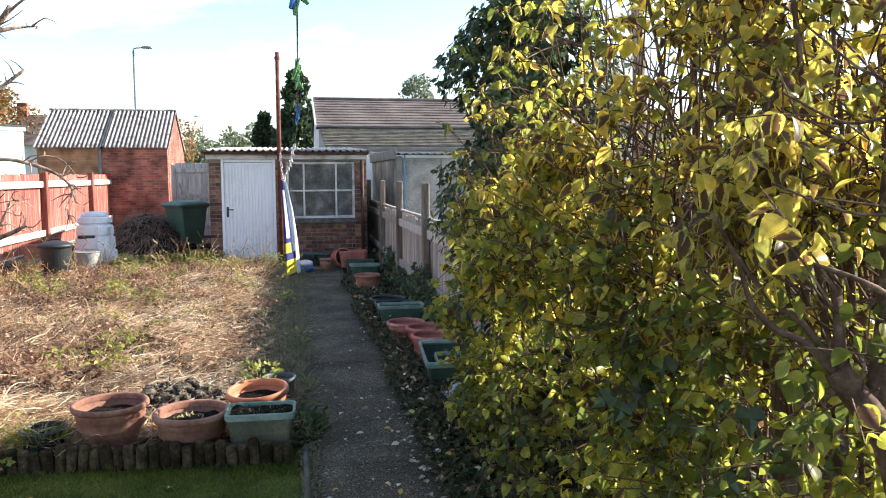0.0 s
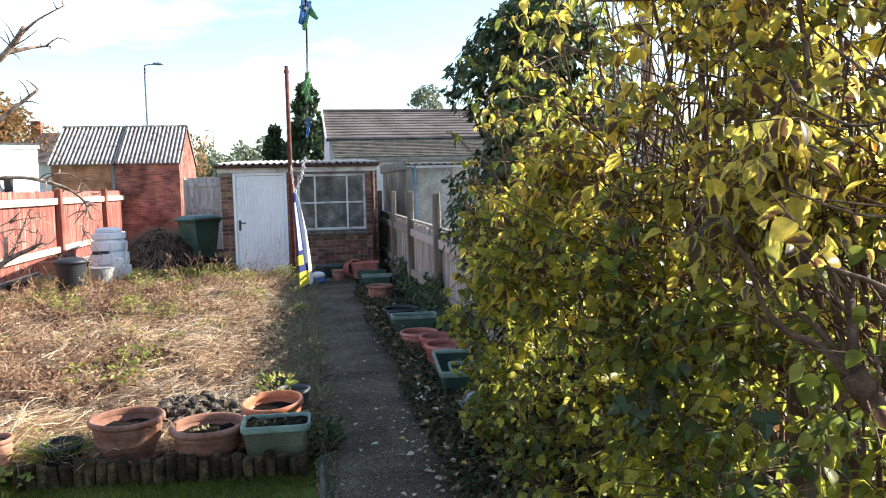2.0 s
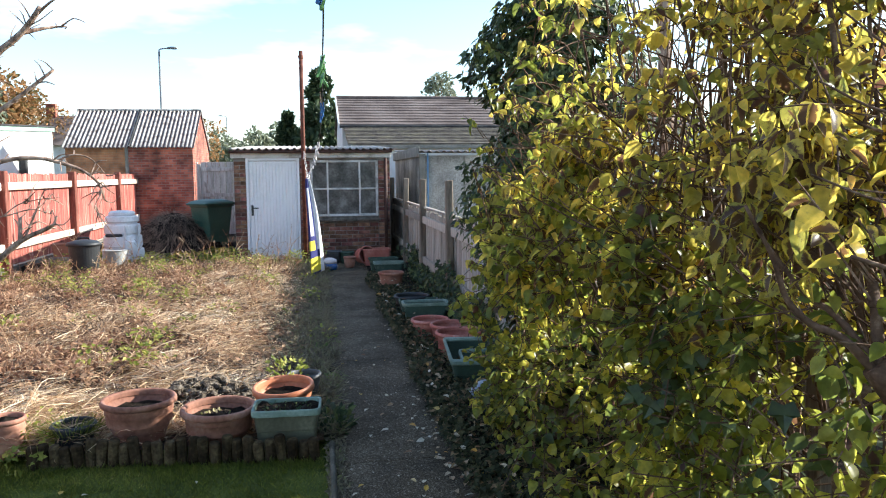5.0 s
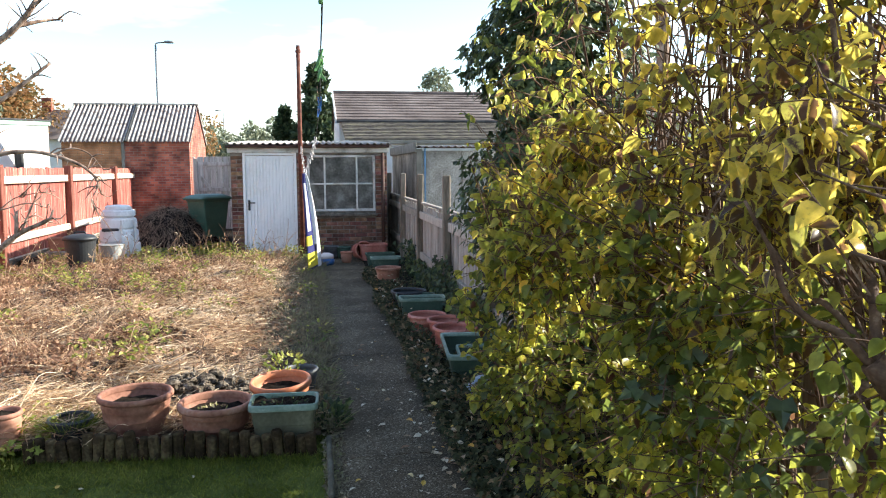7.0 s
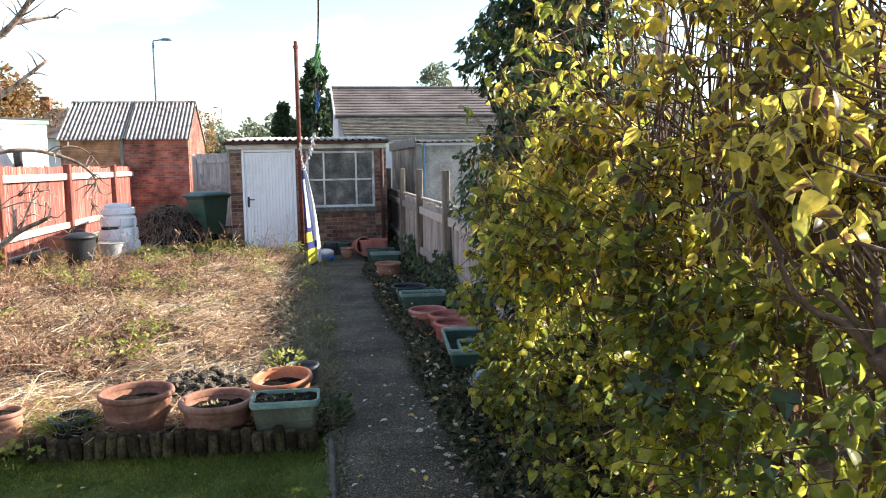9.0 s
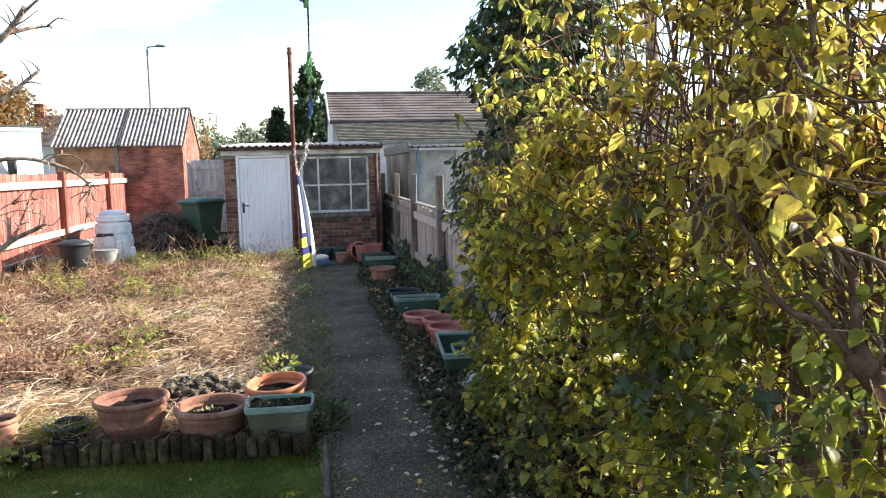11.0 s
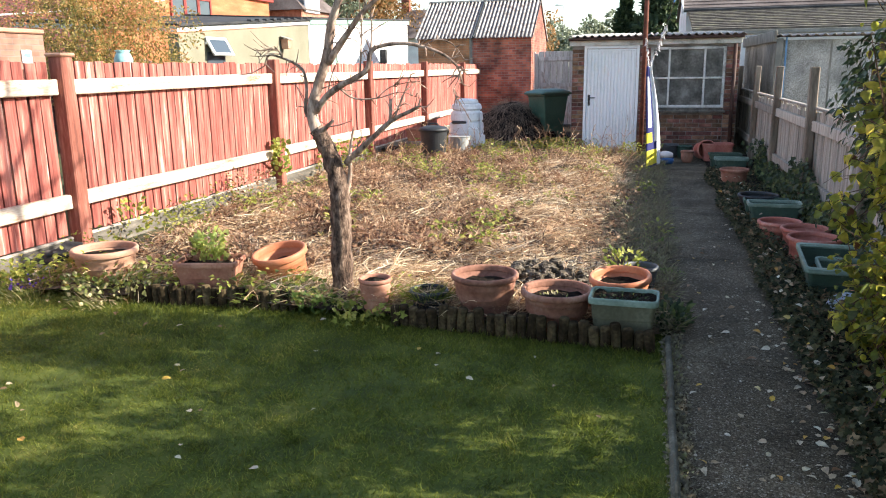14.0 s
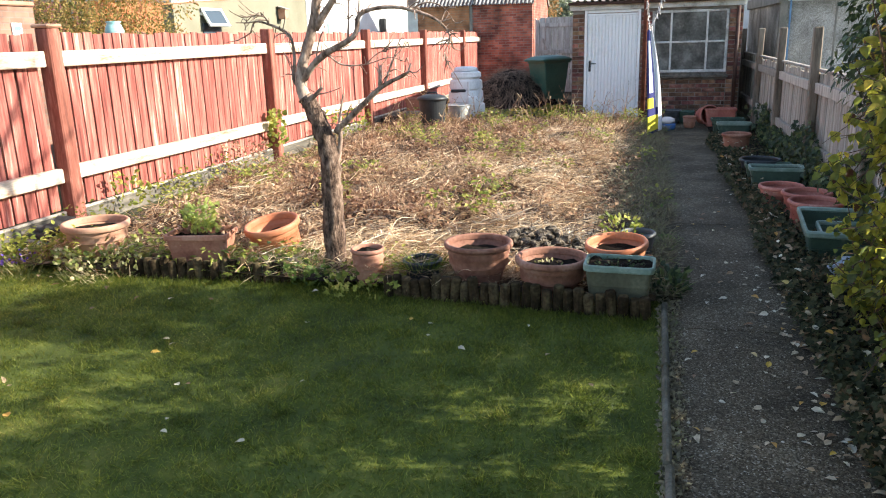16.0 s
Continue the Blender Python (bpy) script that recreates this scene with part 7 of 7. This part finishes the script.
def sprays(n, ylim, zlim, depth, size, seed, leaves=(5, 10), length=(.18, .48), hang_down=.7, cover=True):
    """Twigs that arch out of the shrub with leaves in pairs, hanging: places, tips, faces, sizes and the twigs."""
    r = np.random.default_rng(seed)
    W, T, U, S, twigs = [], [], [], [], []
    while n > 0:
        y, z = r.uniform(*ylim), r.uniform(*zlim)
        if cover and r.random() > shrub_cover(y, z):
            continue
        x = shrub_face(y, z) + depth[0] + (depth[1] - depth[0]) * r.random() ** 1.4
        if noise.noise(Vector((x * 1.9, y * 2.2, z * 2.2 + 7))) + .5 * noise.noise(Vector((x * 5, y * 5, z * 5 + 3))) < .04 and r.random() < .93:
            continue
        n -= 1
        d = np.array((r.normal(-.5, .5), r.normal(-.2, .6), r.normal(.35, .45)))
        d /= np.linalg.norm(d)
        L = r.uniform(*length)
        p = np.array((x, y, z)) - d * L * .55
        sag = L * r.uniform(.05, .35)
        pts = [p + d * L * q - np.array((0, 0, sag * q * q)) for q in (0, .34, .67, 1)]
        twigs.append(pts)
        m = int(r.integers(*leaves))
        out = np.cross(d, (0, 0, 1.0))
        out /= np.linalg.norm(out) + 1e-6
        for k in range(m):
            q = .25 + .75 * (k // 2 + .6) / (m / 2 + .3)
            b = p + d * L * q - np.array((0, 0, sag * q * q)) + r.normal(0, .008, 3)
            side = out * (1 if k % 2 else -1)
            tip = d * r.uniform(.1, .7) + side * r.uniform(.3, 1) + np.array((0, 0, -hang_down * r.uniform(.2, 1.5))) + r.normal(0, .3, 3)
            W.append(b + side * .012)
            T.append(tip)
            U.append(side * .3 + np.array((r.normal(-.2, .45), r.normal(-.2, .45), r.uniform(.2, 1.1))))
            S.append(r.uniform(*size) * (1 - .35 * (q > .9)))
    return W, T, U, S, twigs


def leaves_of(shapes, W, T, U, S):
    W, T, U, S = (np.array(a) for a in (W, T, U, S))
    k = len(shapes)
    return merge(*[scatter(tpl, fc, W[i::k], T[i::k], U[i::k], S[i::k]) for i, (tpl, fc) in enumerate(shapes)])


def big_shrub():
    t = thing("tall_shrub", (2.0, 3.0, 0), "tall shrub with yellowing and blotched leaves over many stems", "shrub")
    back = Matrix.Translation((-2.0, -3.0, 0))
    hanging = [(FOLDED, FOLDED_F), (OVATE, OVATE_F), (FOLDED, FOLDED_F), (CURLED, CURLED_F)]
    flat = [(BROAD, BROAD_F), (OVATE, OVATE_F), (BROAD, BROAD_F)]
    lobed = [(LOBED, LOBED_F), (BROAD, BROAD_F), (FOLDED, FOLDED_F)]
    twigs = []
    for nm, mat, shapes, args, kw, lab in (
        ("crown", SHRUBLEAF, hanging, (560, (1.7, 4.1), (1.15, 3.1), (.0, .55), (.034, .074), 1), {}, "yellow and olive leaves with purple-brown blotches"),
        ("crown", LIMELEAF, hanging, (270, (3.0, 5.0), (1.0, 2.7), (.0, .5), (.034, .070), 11), {}, "lime-green and yellow leaves at the far end"),
        ("crown", GOLDLEAF, hanging, (46, (1.40, 2.1), (1.52, 1.85), (-.12, .14), (.040, .074), 4), dict(leaves=(4, 9), hang_down=.9, cover=False), "large drooping yellow leaves with purple-brown veins"),
        ("crown", SHRUBLEAF, hanging, (135, (1.3, 2.5), (1.6, 2.6), (.0, .5), (.034, .074), 7), dict(leaves=(4, 8)), "large olive and yellow blotched leaves"),
        ("crown", LIMELEAF, flat, (230, (1.45, 2.9), (.4, 1.42), (.0, .45), (.030, .064), 5), dict(leaves=(4, 9)), "rounded green and yellow leaves"),
        ("skirt", HEDGELEAF, lobed, (950, (1.6, 5.1), (.0, 1.65), (.0, .5), (.030, .066), 2), {}, "dark to bright green lobed leaves"),
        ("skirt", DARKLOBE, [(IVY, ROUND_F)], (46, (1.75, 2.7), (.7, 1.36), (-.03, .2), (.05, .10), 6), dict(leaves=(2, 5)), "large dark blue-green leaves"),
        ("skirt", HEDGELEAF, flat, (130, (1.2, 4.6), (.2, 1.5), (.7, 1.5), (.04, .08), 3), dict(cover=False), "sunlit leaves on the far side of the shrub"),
        # deep layer in a darker leaf colour, standing in for the inner shade
        ("skirt", DARKLOBE, lobed, (190, (2.9, 4.95), (.1, 1.6), (.4, .9), (.04, .08), 8), dict(cover=False), "darker-coloured leaves put deep in the shrub for its inner shade"),
    ):
        W, T, U, S, tw = sprays(*args, **kw)
        tagged(part(nm, leaves_of(shapes, W, T, U, S), mat, t, lab, at=back), kind="stuff")
        twigs += tw
    g = Geo()
    for pts in twigs:
        g.tube(pts, [.0032, .0028, .0022, .0012], 3)
    r = random.Random(77)
    for i in range(300):     # thin bare twigs between skirt and crown
        y, z = r.uniform(1.5, 4.2), r.gauss(1.5, .28)
        p = Vector((shrub_face(y, z) + r.uniform(.02, .6), y, z))
        d = Vector((r.gauss(-.45, .35), r.gauss(.2, .5), r.gauss(.45, .4))).normalized() * r.uniform(.25, .75)
        b = Vector((r.gauss(0, .03), r.gauss(0, .03), r.gauss(0, .03)))
        g.tube([p - d * .4, p + d * .1 + b, p + d * .6], [.0042, .0034, .0014], 4)
    tagged(part("twig_growth", g, STEM, t, at=back), kind="stuff")
    r = random.Random(31)
    mains = [([(1.75, 1.62, 0), (1.60, 1.56, .5), (1.50, 1.53, .85), (1.42, 1.53, 1.10), (1.32, 1.58, 1.26)], .046, .032),
             ([(1.33, 1.58, 1.25), (1.38, 1.66, 1.37), (1.45, 1.78, 1.45), (1.52, 1.98, 1.56), (1.55, 2.2, 1.90), (1.56, 2.3, 2.12), (1.58, 2.38, 2.6), (1.68, 2.5, 3.2)], .015, .006),
             ([(1.33, 1.58, 1.24), (1.26, 1.61, 1.32), (1.20, 1.64, 1.35), (1.15, 1.66, 1.41), (1.12, 1.67, 1.50), (1.06, 1.69, 1.62)], .012, .004),
             ([(1.34, 1.60, 1.26), (1.29, 1.68, 1.36), (1.25, 1.73, 1.40), (1.20, 1.80, 1.50), (1.16, 1.95, 1.66)], .010, .003),
             ([(1.40, 1.55, 1.16), (1.45, 1.59, 1.33), (1.48, 1.62, 1.48), (1.49, 1.65, 1.64), (1.53, 1.67, 1.89), (1.58, 1.69, 2.16), (1.66, 1.7, 2.8)], .030, .010),
             ([(1.47, 1.52, 1.33), (1.30, 1.40, 1.45), (1.20, 1.38, 1.50), (1.12, 1.41, 1.53)], .009, .004),
             ([(1.57, 2.36, 2.01), (1.51, 2.42, 2.22), (1.48, 2.58, 2.31), (1.43, 2.74, 2.37), (1.32, 3.12, 2.45)], .015, .007),
             ([(1.72, 2.24, 1.07), (1.64, 2.49, 1.96), (1.65, 2.58, 2.18), (1.69, 2.74, 2.57), (1.85, 2.99, 3.57)], .012, .006),
             ([(1.78, 2.18, 1.07), (1.61, 2.35, 1.95), (1.65, 2.43, 2.16), (1.75, 2.56, 2.51), (1.97, 2.74, 3.57)], .011, .006),
             ([(1.91, 2.24, 0.95), (1.78, 2.39, 1.96), (1.81, 2.46, 2.17), (1.92, 2.59, 2.52), (2.1, 2.74, 3.45)], .011, .006),
             ([(1.45, 1.45, 1.75), (1.16, 1.27, 1.86), (1.11, 1.30, 1.90), (1.04, 1.35, 1.98)], .004, .002),
             ([(1.48, 1.40, 1.78), (1.18, 1.26, 1.81), (1.10, 1.31, 1.80), (1.01, 1.37, 1.86)], .004, .002),
             ([(1.46, 1.40, 1.58), (1.19, 1.25, 1.63), (1.09, 1.29, 1.64), (0.98, 1.34, 1.69)], .004, .002)]
    for i in range(34):
        y = r.uniform(1.75, 4.9)
        x = r.uniform(1.55, 2.3)
        lx, ly = r.uniform(-.55, .35), r.uniform(-.5, .5)
        mains.append(([(x, y, 0), (x + lx * .15, y + ly * .2, .9), (x + lx * .5, y + ly * .55, 1.9), (x + lx, y + ly, r.uniform(2.7, 3.5))], r.uniform(.009, .019), .004))
    for i in range(70):
        y, z = r.uniform(1.7, 4.6), r.uniform(.5, 2.6)
        x = shrub_face(y, z) + .6
        mains.append(([(x, y, z), (x - .3, y + r.uniform(-.3, .3), z + r.uniform(-.05, .25)), (x - .58, y + r.uniform(-.5, .5), z + r.uniform(-.3, .4))], r.uniform(.004, .008), .002))
    for i in range(64):      # upright stems of the open top
        y, z = r.uniform(1.75, 3.3), r.uniform(1.2, 1.7)
        x = shrub_face(y, z) + r.uniform(.2, .8)
        ly, h2 = r.uniform(-.35, .35), r.uniform(.9, 1.7)
        mains.append(([(x + .15, y + .05, z - .6), (x, y, z), (x + r.uniform(-.05, .05), y + ly * .4, z + h2 * .45), (x + r.uniform(-.2, .2), y + ly, z + h2)], r.uniform(.004, .010), .002))
    for P, a, b in mains:
        S = smooth_path(P, 4)
        part("stem", Geo().tube(S, [a + (b - a) * k / (len(S) - 1) for k in range(len(S))], 7, .06, r), STEM, t, smooth=True, at=back)


big_shrub()


# ---- ivy-clad tree behind the shrub ----
def ivy_tree():
    t = thing("ivy_clad_tree", (1.58, 4.75, 0), "tree stump smothered in dark glossy ivy", "tree")
    r = random.Random(41)
    part("trunk", Geo().tube(smooth_path([(0, 0, 0), (.03, .02, 1.0), (-.02, 0, 2.0), (.05, 0, 3.0)], 4), [.16 - .006 * k for k in range(13)], 10, .1, r), BARK, t, smooth=True)
    q = np.random.default_rng(42)
    n = 12500
    a, z = q.uniform(0, 6.283, n), .3 + 2.52 * q.random(n) ** .8
    gaps = np.array([noise.noise(Vector((math.cos(b) * 1.9, math.sin(b) * 1.9, h * 2.3 + 5))) for b, h in zip(a, z)])
    a, z = a[(gaps > -.28) | (z < 1.6)], z[(gaps > -.28) | (z < 1.6)]
    n = len(a)
    rad = np.array([curve(h, [(0.3, .25), (1.2, .38), (1.7, .50), (2.4, .52), (2.7, .38), (2.85, .15)]) * (1 + .75 * noise.noise(Vector((math.cos(b) * 1.9, math.sin(b) * 1.6, h * 1.8)))) for b, h in zip(a, z)])
    rad *= 1.08 - .55 * q.random(n) ** 1.8
    w = np.c_[rad * np.cos(a), rad * np.sin(a), z + q.normal(0, .03, n)]
    tips = np.c_[np.cos(a) * .5 + q.normal(0, .4, n), np.sin(a) * .5 + q.normal(0, .4, n), q.normal(-.7, .4, n)]
    ups = np.c_[np.cos(a), np.sin(a), q.normal(.4, .4, n)]
    tagged(part("crown", scatter(IVY, ROUND_F, w, tips, ups, q.uniform(.04, .075, n)), IVYGREEN, t, "dark ivy leaves"), kind="stuff")


ivy_tree()


# ---- other trees ----
def leaf_cloud(blobs, n, size, q, template=LEAF, faces=LEAF_F, droop=0.2):
    """Leaves in many clumps: blobs are (x, y, z, radius)."""
    B = np.array(blobs)
    k = q.choice(len(B), n, p=B[:, 3] ** 2 / (B[:, 3] ** 2).sum())
    d = q.normal(0, 1, (n, 3))
    d /= np.linalg.norm(d, axis=1)[:, None]
    w = B[k, :3] + d * (B[k, 3] * (.45 + .55 * q.random(n) ** .6))[:, None]
    tips = d + q.normal(0, .5, (n, 3)) - np.array((0, 0, droop))
    return scatter(template, faces, w, tips, q.normal(0, 1, (n, 3)) + np.array((0, 0, .6)), q.uniform(.6, 1.2, n) * size)


def crown_tree(x, y, z0, z1, rad, mat, label, seed, n=6000, size=0.2, clumps=46, name="broadleaf_tree", trunk=0.12, sparse=1.0):
    t = thing(name, (x, y, 0), label, "tree")
    r, q = random.Random(seed), np.random.default_rng(seed)
    hc = z0 + (z1 - z0) * .35
    S = smooth_path([(0, 0, 0), (r.uniform(-.1, .1), 0, z0 * .6), (0, r.uniform(-.1, .1), hc)], 4)
    part("trunk", Geo().tube(S, [trunk * (1 - .05 * k) for k in range(len(S))], 9, .1, r), BARK, t, smooth=True)
    blobs = []
    for i in range(clumps):
        a, h = r.uniform(0, 6.283), r.random()
        prof = math.sin(math.pi * min(1, .15 + .85 * h)) ** .6
        rr = rad * prof * math.sqrt(r.random())
        blobs.append((rr * math.cos(a), rr * math.sin(a), z0 + (z1 - z0) * h, rad * r.uniform(.16, .34)))
    for i in range(9):
        b = blobs[r.randrange(clumps)]
        S = smooth_path([(0, 0, r.uniform(z0 * .7, hc)), (b[0] * .4, b[1] * .4, (b[2] + hc) / 2), b[:3]], 3)
        part("limb", Geo().tube(S, [trunk * .4 * (1 - .11 * k) for k in range(len(S))], 6), BARK, t)
    tagged(part("crown", leaf_cloud(blobs, n, size, q), mat, t), kind="stuff")


def cypress(x, y, h, rad, label, seed, n=5000):
    t = thing("cypress_tree", (x, y, 0), label, "tree")
    q = np.random.default_rng(seed)
    part("trunk", Geo().tube([(0, 0, 0), (0, 0, h * .5), (0, 0, h * .93)], [.16, .10, .03], 8), BARK, t)
    blobs = []
    for i in range(90):
        f = q.random() ** .8
        rr = rad * (1 - f) ** .55 * (.45 + .6 * q.random())
        a = q.uniform(0, 6.283)
        blobs.append((rr * math.cos(a), rr * math.sin(a), .4 + (h - .6) * f, rad * .30 * (1.15 - .6 * f)))
    blobs.append((0, 0, h - .3, .18))
    tagged(part("crown", leaf_cloud(blobs, n, .34, q, droop=-.6), CONIFER, t, "dense dark sprays"), kind="stuff")


cypress(0.35, 45.0, 7.5, 1.6, "tall dark cypress behind the roofs", 51, 6500)
cypress(-1.55, 46.0, 5.3, 0.85, "smaller pointed dark conifer", 52, 3000)
crown_tree(8.4, 52, 5.2, 8.1, 1.35, HAZEGREEN, "thin grey-green treetop above the roof", 53, 1500, .25, 26)
crown_tree(-8.6, 11.1, 1.35, 3.05, 1.5, ACERLEAF, "orange and green autumn maple behind the red fence", 54, 24000, .050, 66)
crown_tree(-23.5, 60, 2.5, 9.0, 4.2, AUTUMN, "brown autumn tree beyond the gardens", 55, 5000, .45, 60)
crown_tree(-21.0, 62, 2.0, 7.4, 3.4, AUTUMN, "low russet tree beyond the gardens", 56, 7000, .26, 70)
crown_tree(-19.5, 44, 2.5, 7.0, 3.2, HAZEGREEN, "dull green tree between the houses", 57, 3200, .35, 40)
crown_tree(-10.2, 75, 3.0, 7.2, 2.0, AUTUMN, "bare brownish treetop behind the outbuilding", 58, 700, .3, 24)
for i, (x, y, z1, rad, m) in enumerate(((-7.6, 95, 6.6, 3.2, HAZEGREEN), (-4.5, 98, 7.4, 2.4, HAZEGREEN), (-11.5, 100, 6.2, 3.5, HAZEGREEN), (-2.5, 90, 5.5, 2.0, HAZEGREEN))):
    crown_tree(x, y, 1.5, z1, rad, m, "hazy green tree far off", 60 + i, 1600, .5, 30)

# bare tree beyond the border, hidden by the shrub, whose branches shade the red fence
def bare_sapling(x, y, seed):
    t = thing("bare_sapling", (x, y, 0), "slender bare tree behind the tall shrub", "tree")
    r = random.Random(seed)
    S = smooth_path([(0, 0, -.05), (.05, .03, 1.8), (-.03, 0, 3.4), (.05, .05, 4.8), (0, .1, 6.2)], 5)
    part("trunk", Geo().tube(S, [.08 - .055 * k / (len(S) - 1) for k in range(len(S))], 9, .06, r), BARK, t, smooth=True)
    twigs = Geo()
    for i in range(13):
        z0, a, L = r.uniform(3.3, 5.6), r.uniform(0, 6.283), r.uniform(.6, 1.2)
        d = Vector((math.cos(a), math.sin(a), r.uniform(.5, 1.0)))
        p = Vector((0, .03, z0))
        Q = smooth_path([p, p + d * L * .45 + Vector((0, 0, -.05)), p + d * L], 4)
        part("limb", Geo().tube(Q, [.040 - .0036 * k for k in range(len(Q))], 6), BARK, t)
        for k in range(7):
            b = Q[r.randrange(2, len(Q))]
            e = Vector((r.uniform(-1, 1), r.uniform(-1, 1), r.uniform(-.1, 1))) * r.uniform(.15, .45)
            twigs.tube([b, b + e * .6, b + e], [.012, .010, .006], 4)
    tagged(part("twig_growth", twigs, BARK, t), kind="stuff")


bare_sapling(3.2, 6.7, 93)

# hedge beyond the border, seen through the shrub
hedge = thing("far_hedge", (6.6, 6.0, 0), "loose green and yellow hedge behind the shrub", "hedge")
q = np.random.default_rng(91)
blobs = [(q.uniform(-.7, .7), q.uniform(-5.5, 7), q.uniform(.2, 2.5), q.uniform(.25, .5)) for i in range(150)]
tagged(part("foliage", leaf_cloud(blobs, 15000, .085, q, BROAD, BROAD_F), LIMELEAF, hedge), kind="stuff")
r = random.Random(92)
for i in range(16):
    y0 = r.uniform(-5.3, 6.8)
    part("stem", Geo().tube(smooth_path([(0, y0, -.05), (r.uniform(-.2, .2), y0 + r.uniform(-.2, .2), 1.2), (r.uniform(-.4, .4), y0 + r.uniform(-.5, .5), 2.5)], 4), [.03 - .003 * k for k in range(9)], 6), BARK, hedge)

# leaves fallen on path and lawn
n = 310
x = np.r_[rng.uniform(.2, .95, 80), .95 - np.abs(rng.normal(0, .17, 190)), rng.uniform(-4.5, .1, 40)]
y = np.r_[rng.uniform(2.4, 8.5, 80), rng.uniform(2.4, 5.6, 190), rng.uniform(2.4, 4.7, 40)]
z = np.where(x > .14, .04, .025)
tips = np.c_[rng.normal(0, 1, n), rng.normal(0, 1, n), rng.normal(0.05, .12, n)]
solo("fallen_leaves", scatter(LEAF, LEAF_F, np.c_[x, y, z], tips, np.c_[rng.normal(0, .25, n), rng.normal(0, .25, n), np.ones(n)], rng.uniform(.024, .058, n)), FALLEN, "pale and yellow fallen leaves on path and lawn", "fallen leaves", "stuff")

n = 170
y = 2.4 + 9.0 * rng.random(n) ** 1.4
x = 0.98 + np.abs(rng.normal(0, .22, n)) - .12
tips = rng.normal(0, 1, (n, 3)) * np.array((1, 1, .3))
solo("leaf_litter", scatter(LEAF, LEAF_F, np.c_[x, y, .06 + .14 * rng.random(n)], tips, rng.normal(0, .5, (n, 3)) + np.array((0, 0, 1)), rng.uniform(.03, .06, n)), FALLEN, "brown and yellow leaves caught in the ivy", "fallen leaves", "stuff")

# overhead cable on the neighbour's side
solo("overhead_cable", Geo().tube(smooth_path([(-8.3, 6.0, 2.15), (-9.5, 12.0, 2.72), (-12.0, 20.0, 3.75), (-16.7, 31.0, 5.4)], 6), 0.012, 5), CREAMPL, "thin pale cable running to the brick house", "cable")

# ---- bricks of the shed's front ----
bm1 = mesh_of("brick", Geo().box((0, 0, 0), (0.213, 0.09, 0.063), 0.005), BRICK)
bm2 = mesh_of("brick", Geo().box((0, 0, 0), (0.101, 0.09, 0.063), 0.005), BRICK)
fronts = [o for o in shed.children if o.name.startswith("front_wall")][0]
r = random.Random(77)
for x0, x1, z1 in ((-1.46, -1.24, 2.0), (-0.24, -0.04, 2.0), (-0.04, 1.26, 0.78), (1.26, 1.49, 2.0)):
    for c in range(int(z1 / 0.075)):
        x = x0 + (0.0 if c % 2 else -0.112)
        if x1 - x0 < 0.3:
            spans = [(x0, x1)] if c % 2 else [(x0, (x0 + x1) / 2), ((x0 + x1) / 2, x1)]
        else:
            spans = []
            while x < x1 - 0.03:
                a, b = max(x, x0), min(x + 0.225, x1)
                if b - a > 0.05:
                    spans.append((a, b))
                x += 0.225
        for a, b in spans:
            full = b - a > 0.15
            ob = part("brick", None, None, fronts, me=bm1 if full else bm2, at=pose((a + b) / 2, 0.047 + r.uniform(-.002, .002), 0.04 + 0.075 * c))
            ob.scale.x = (b - a - 0.012) / (0.213 if full else 0.101)
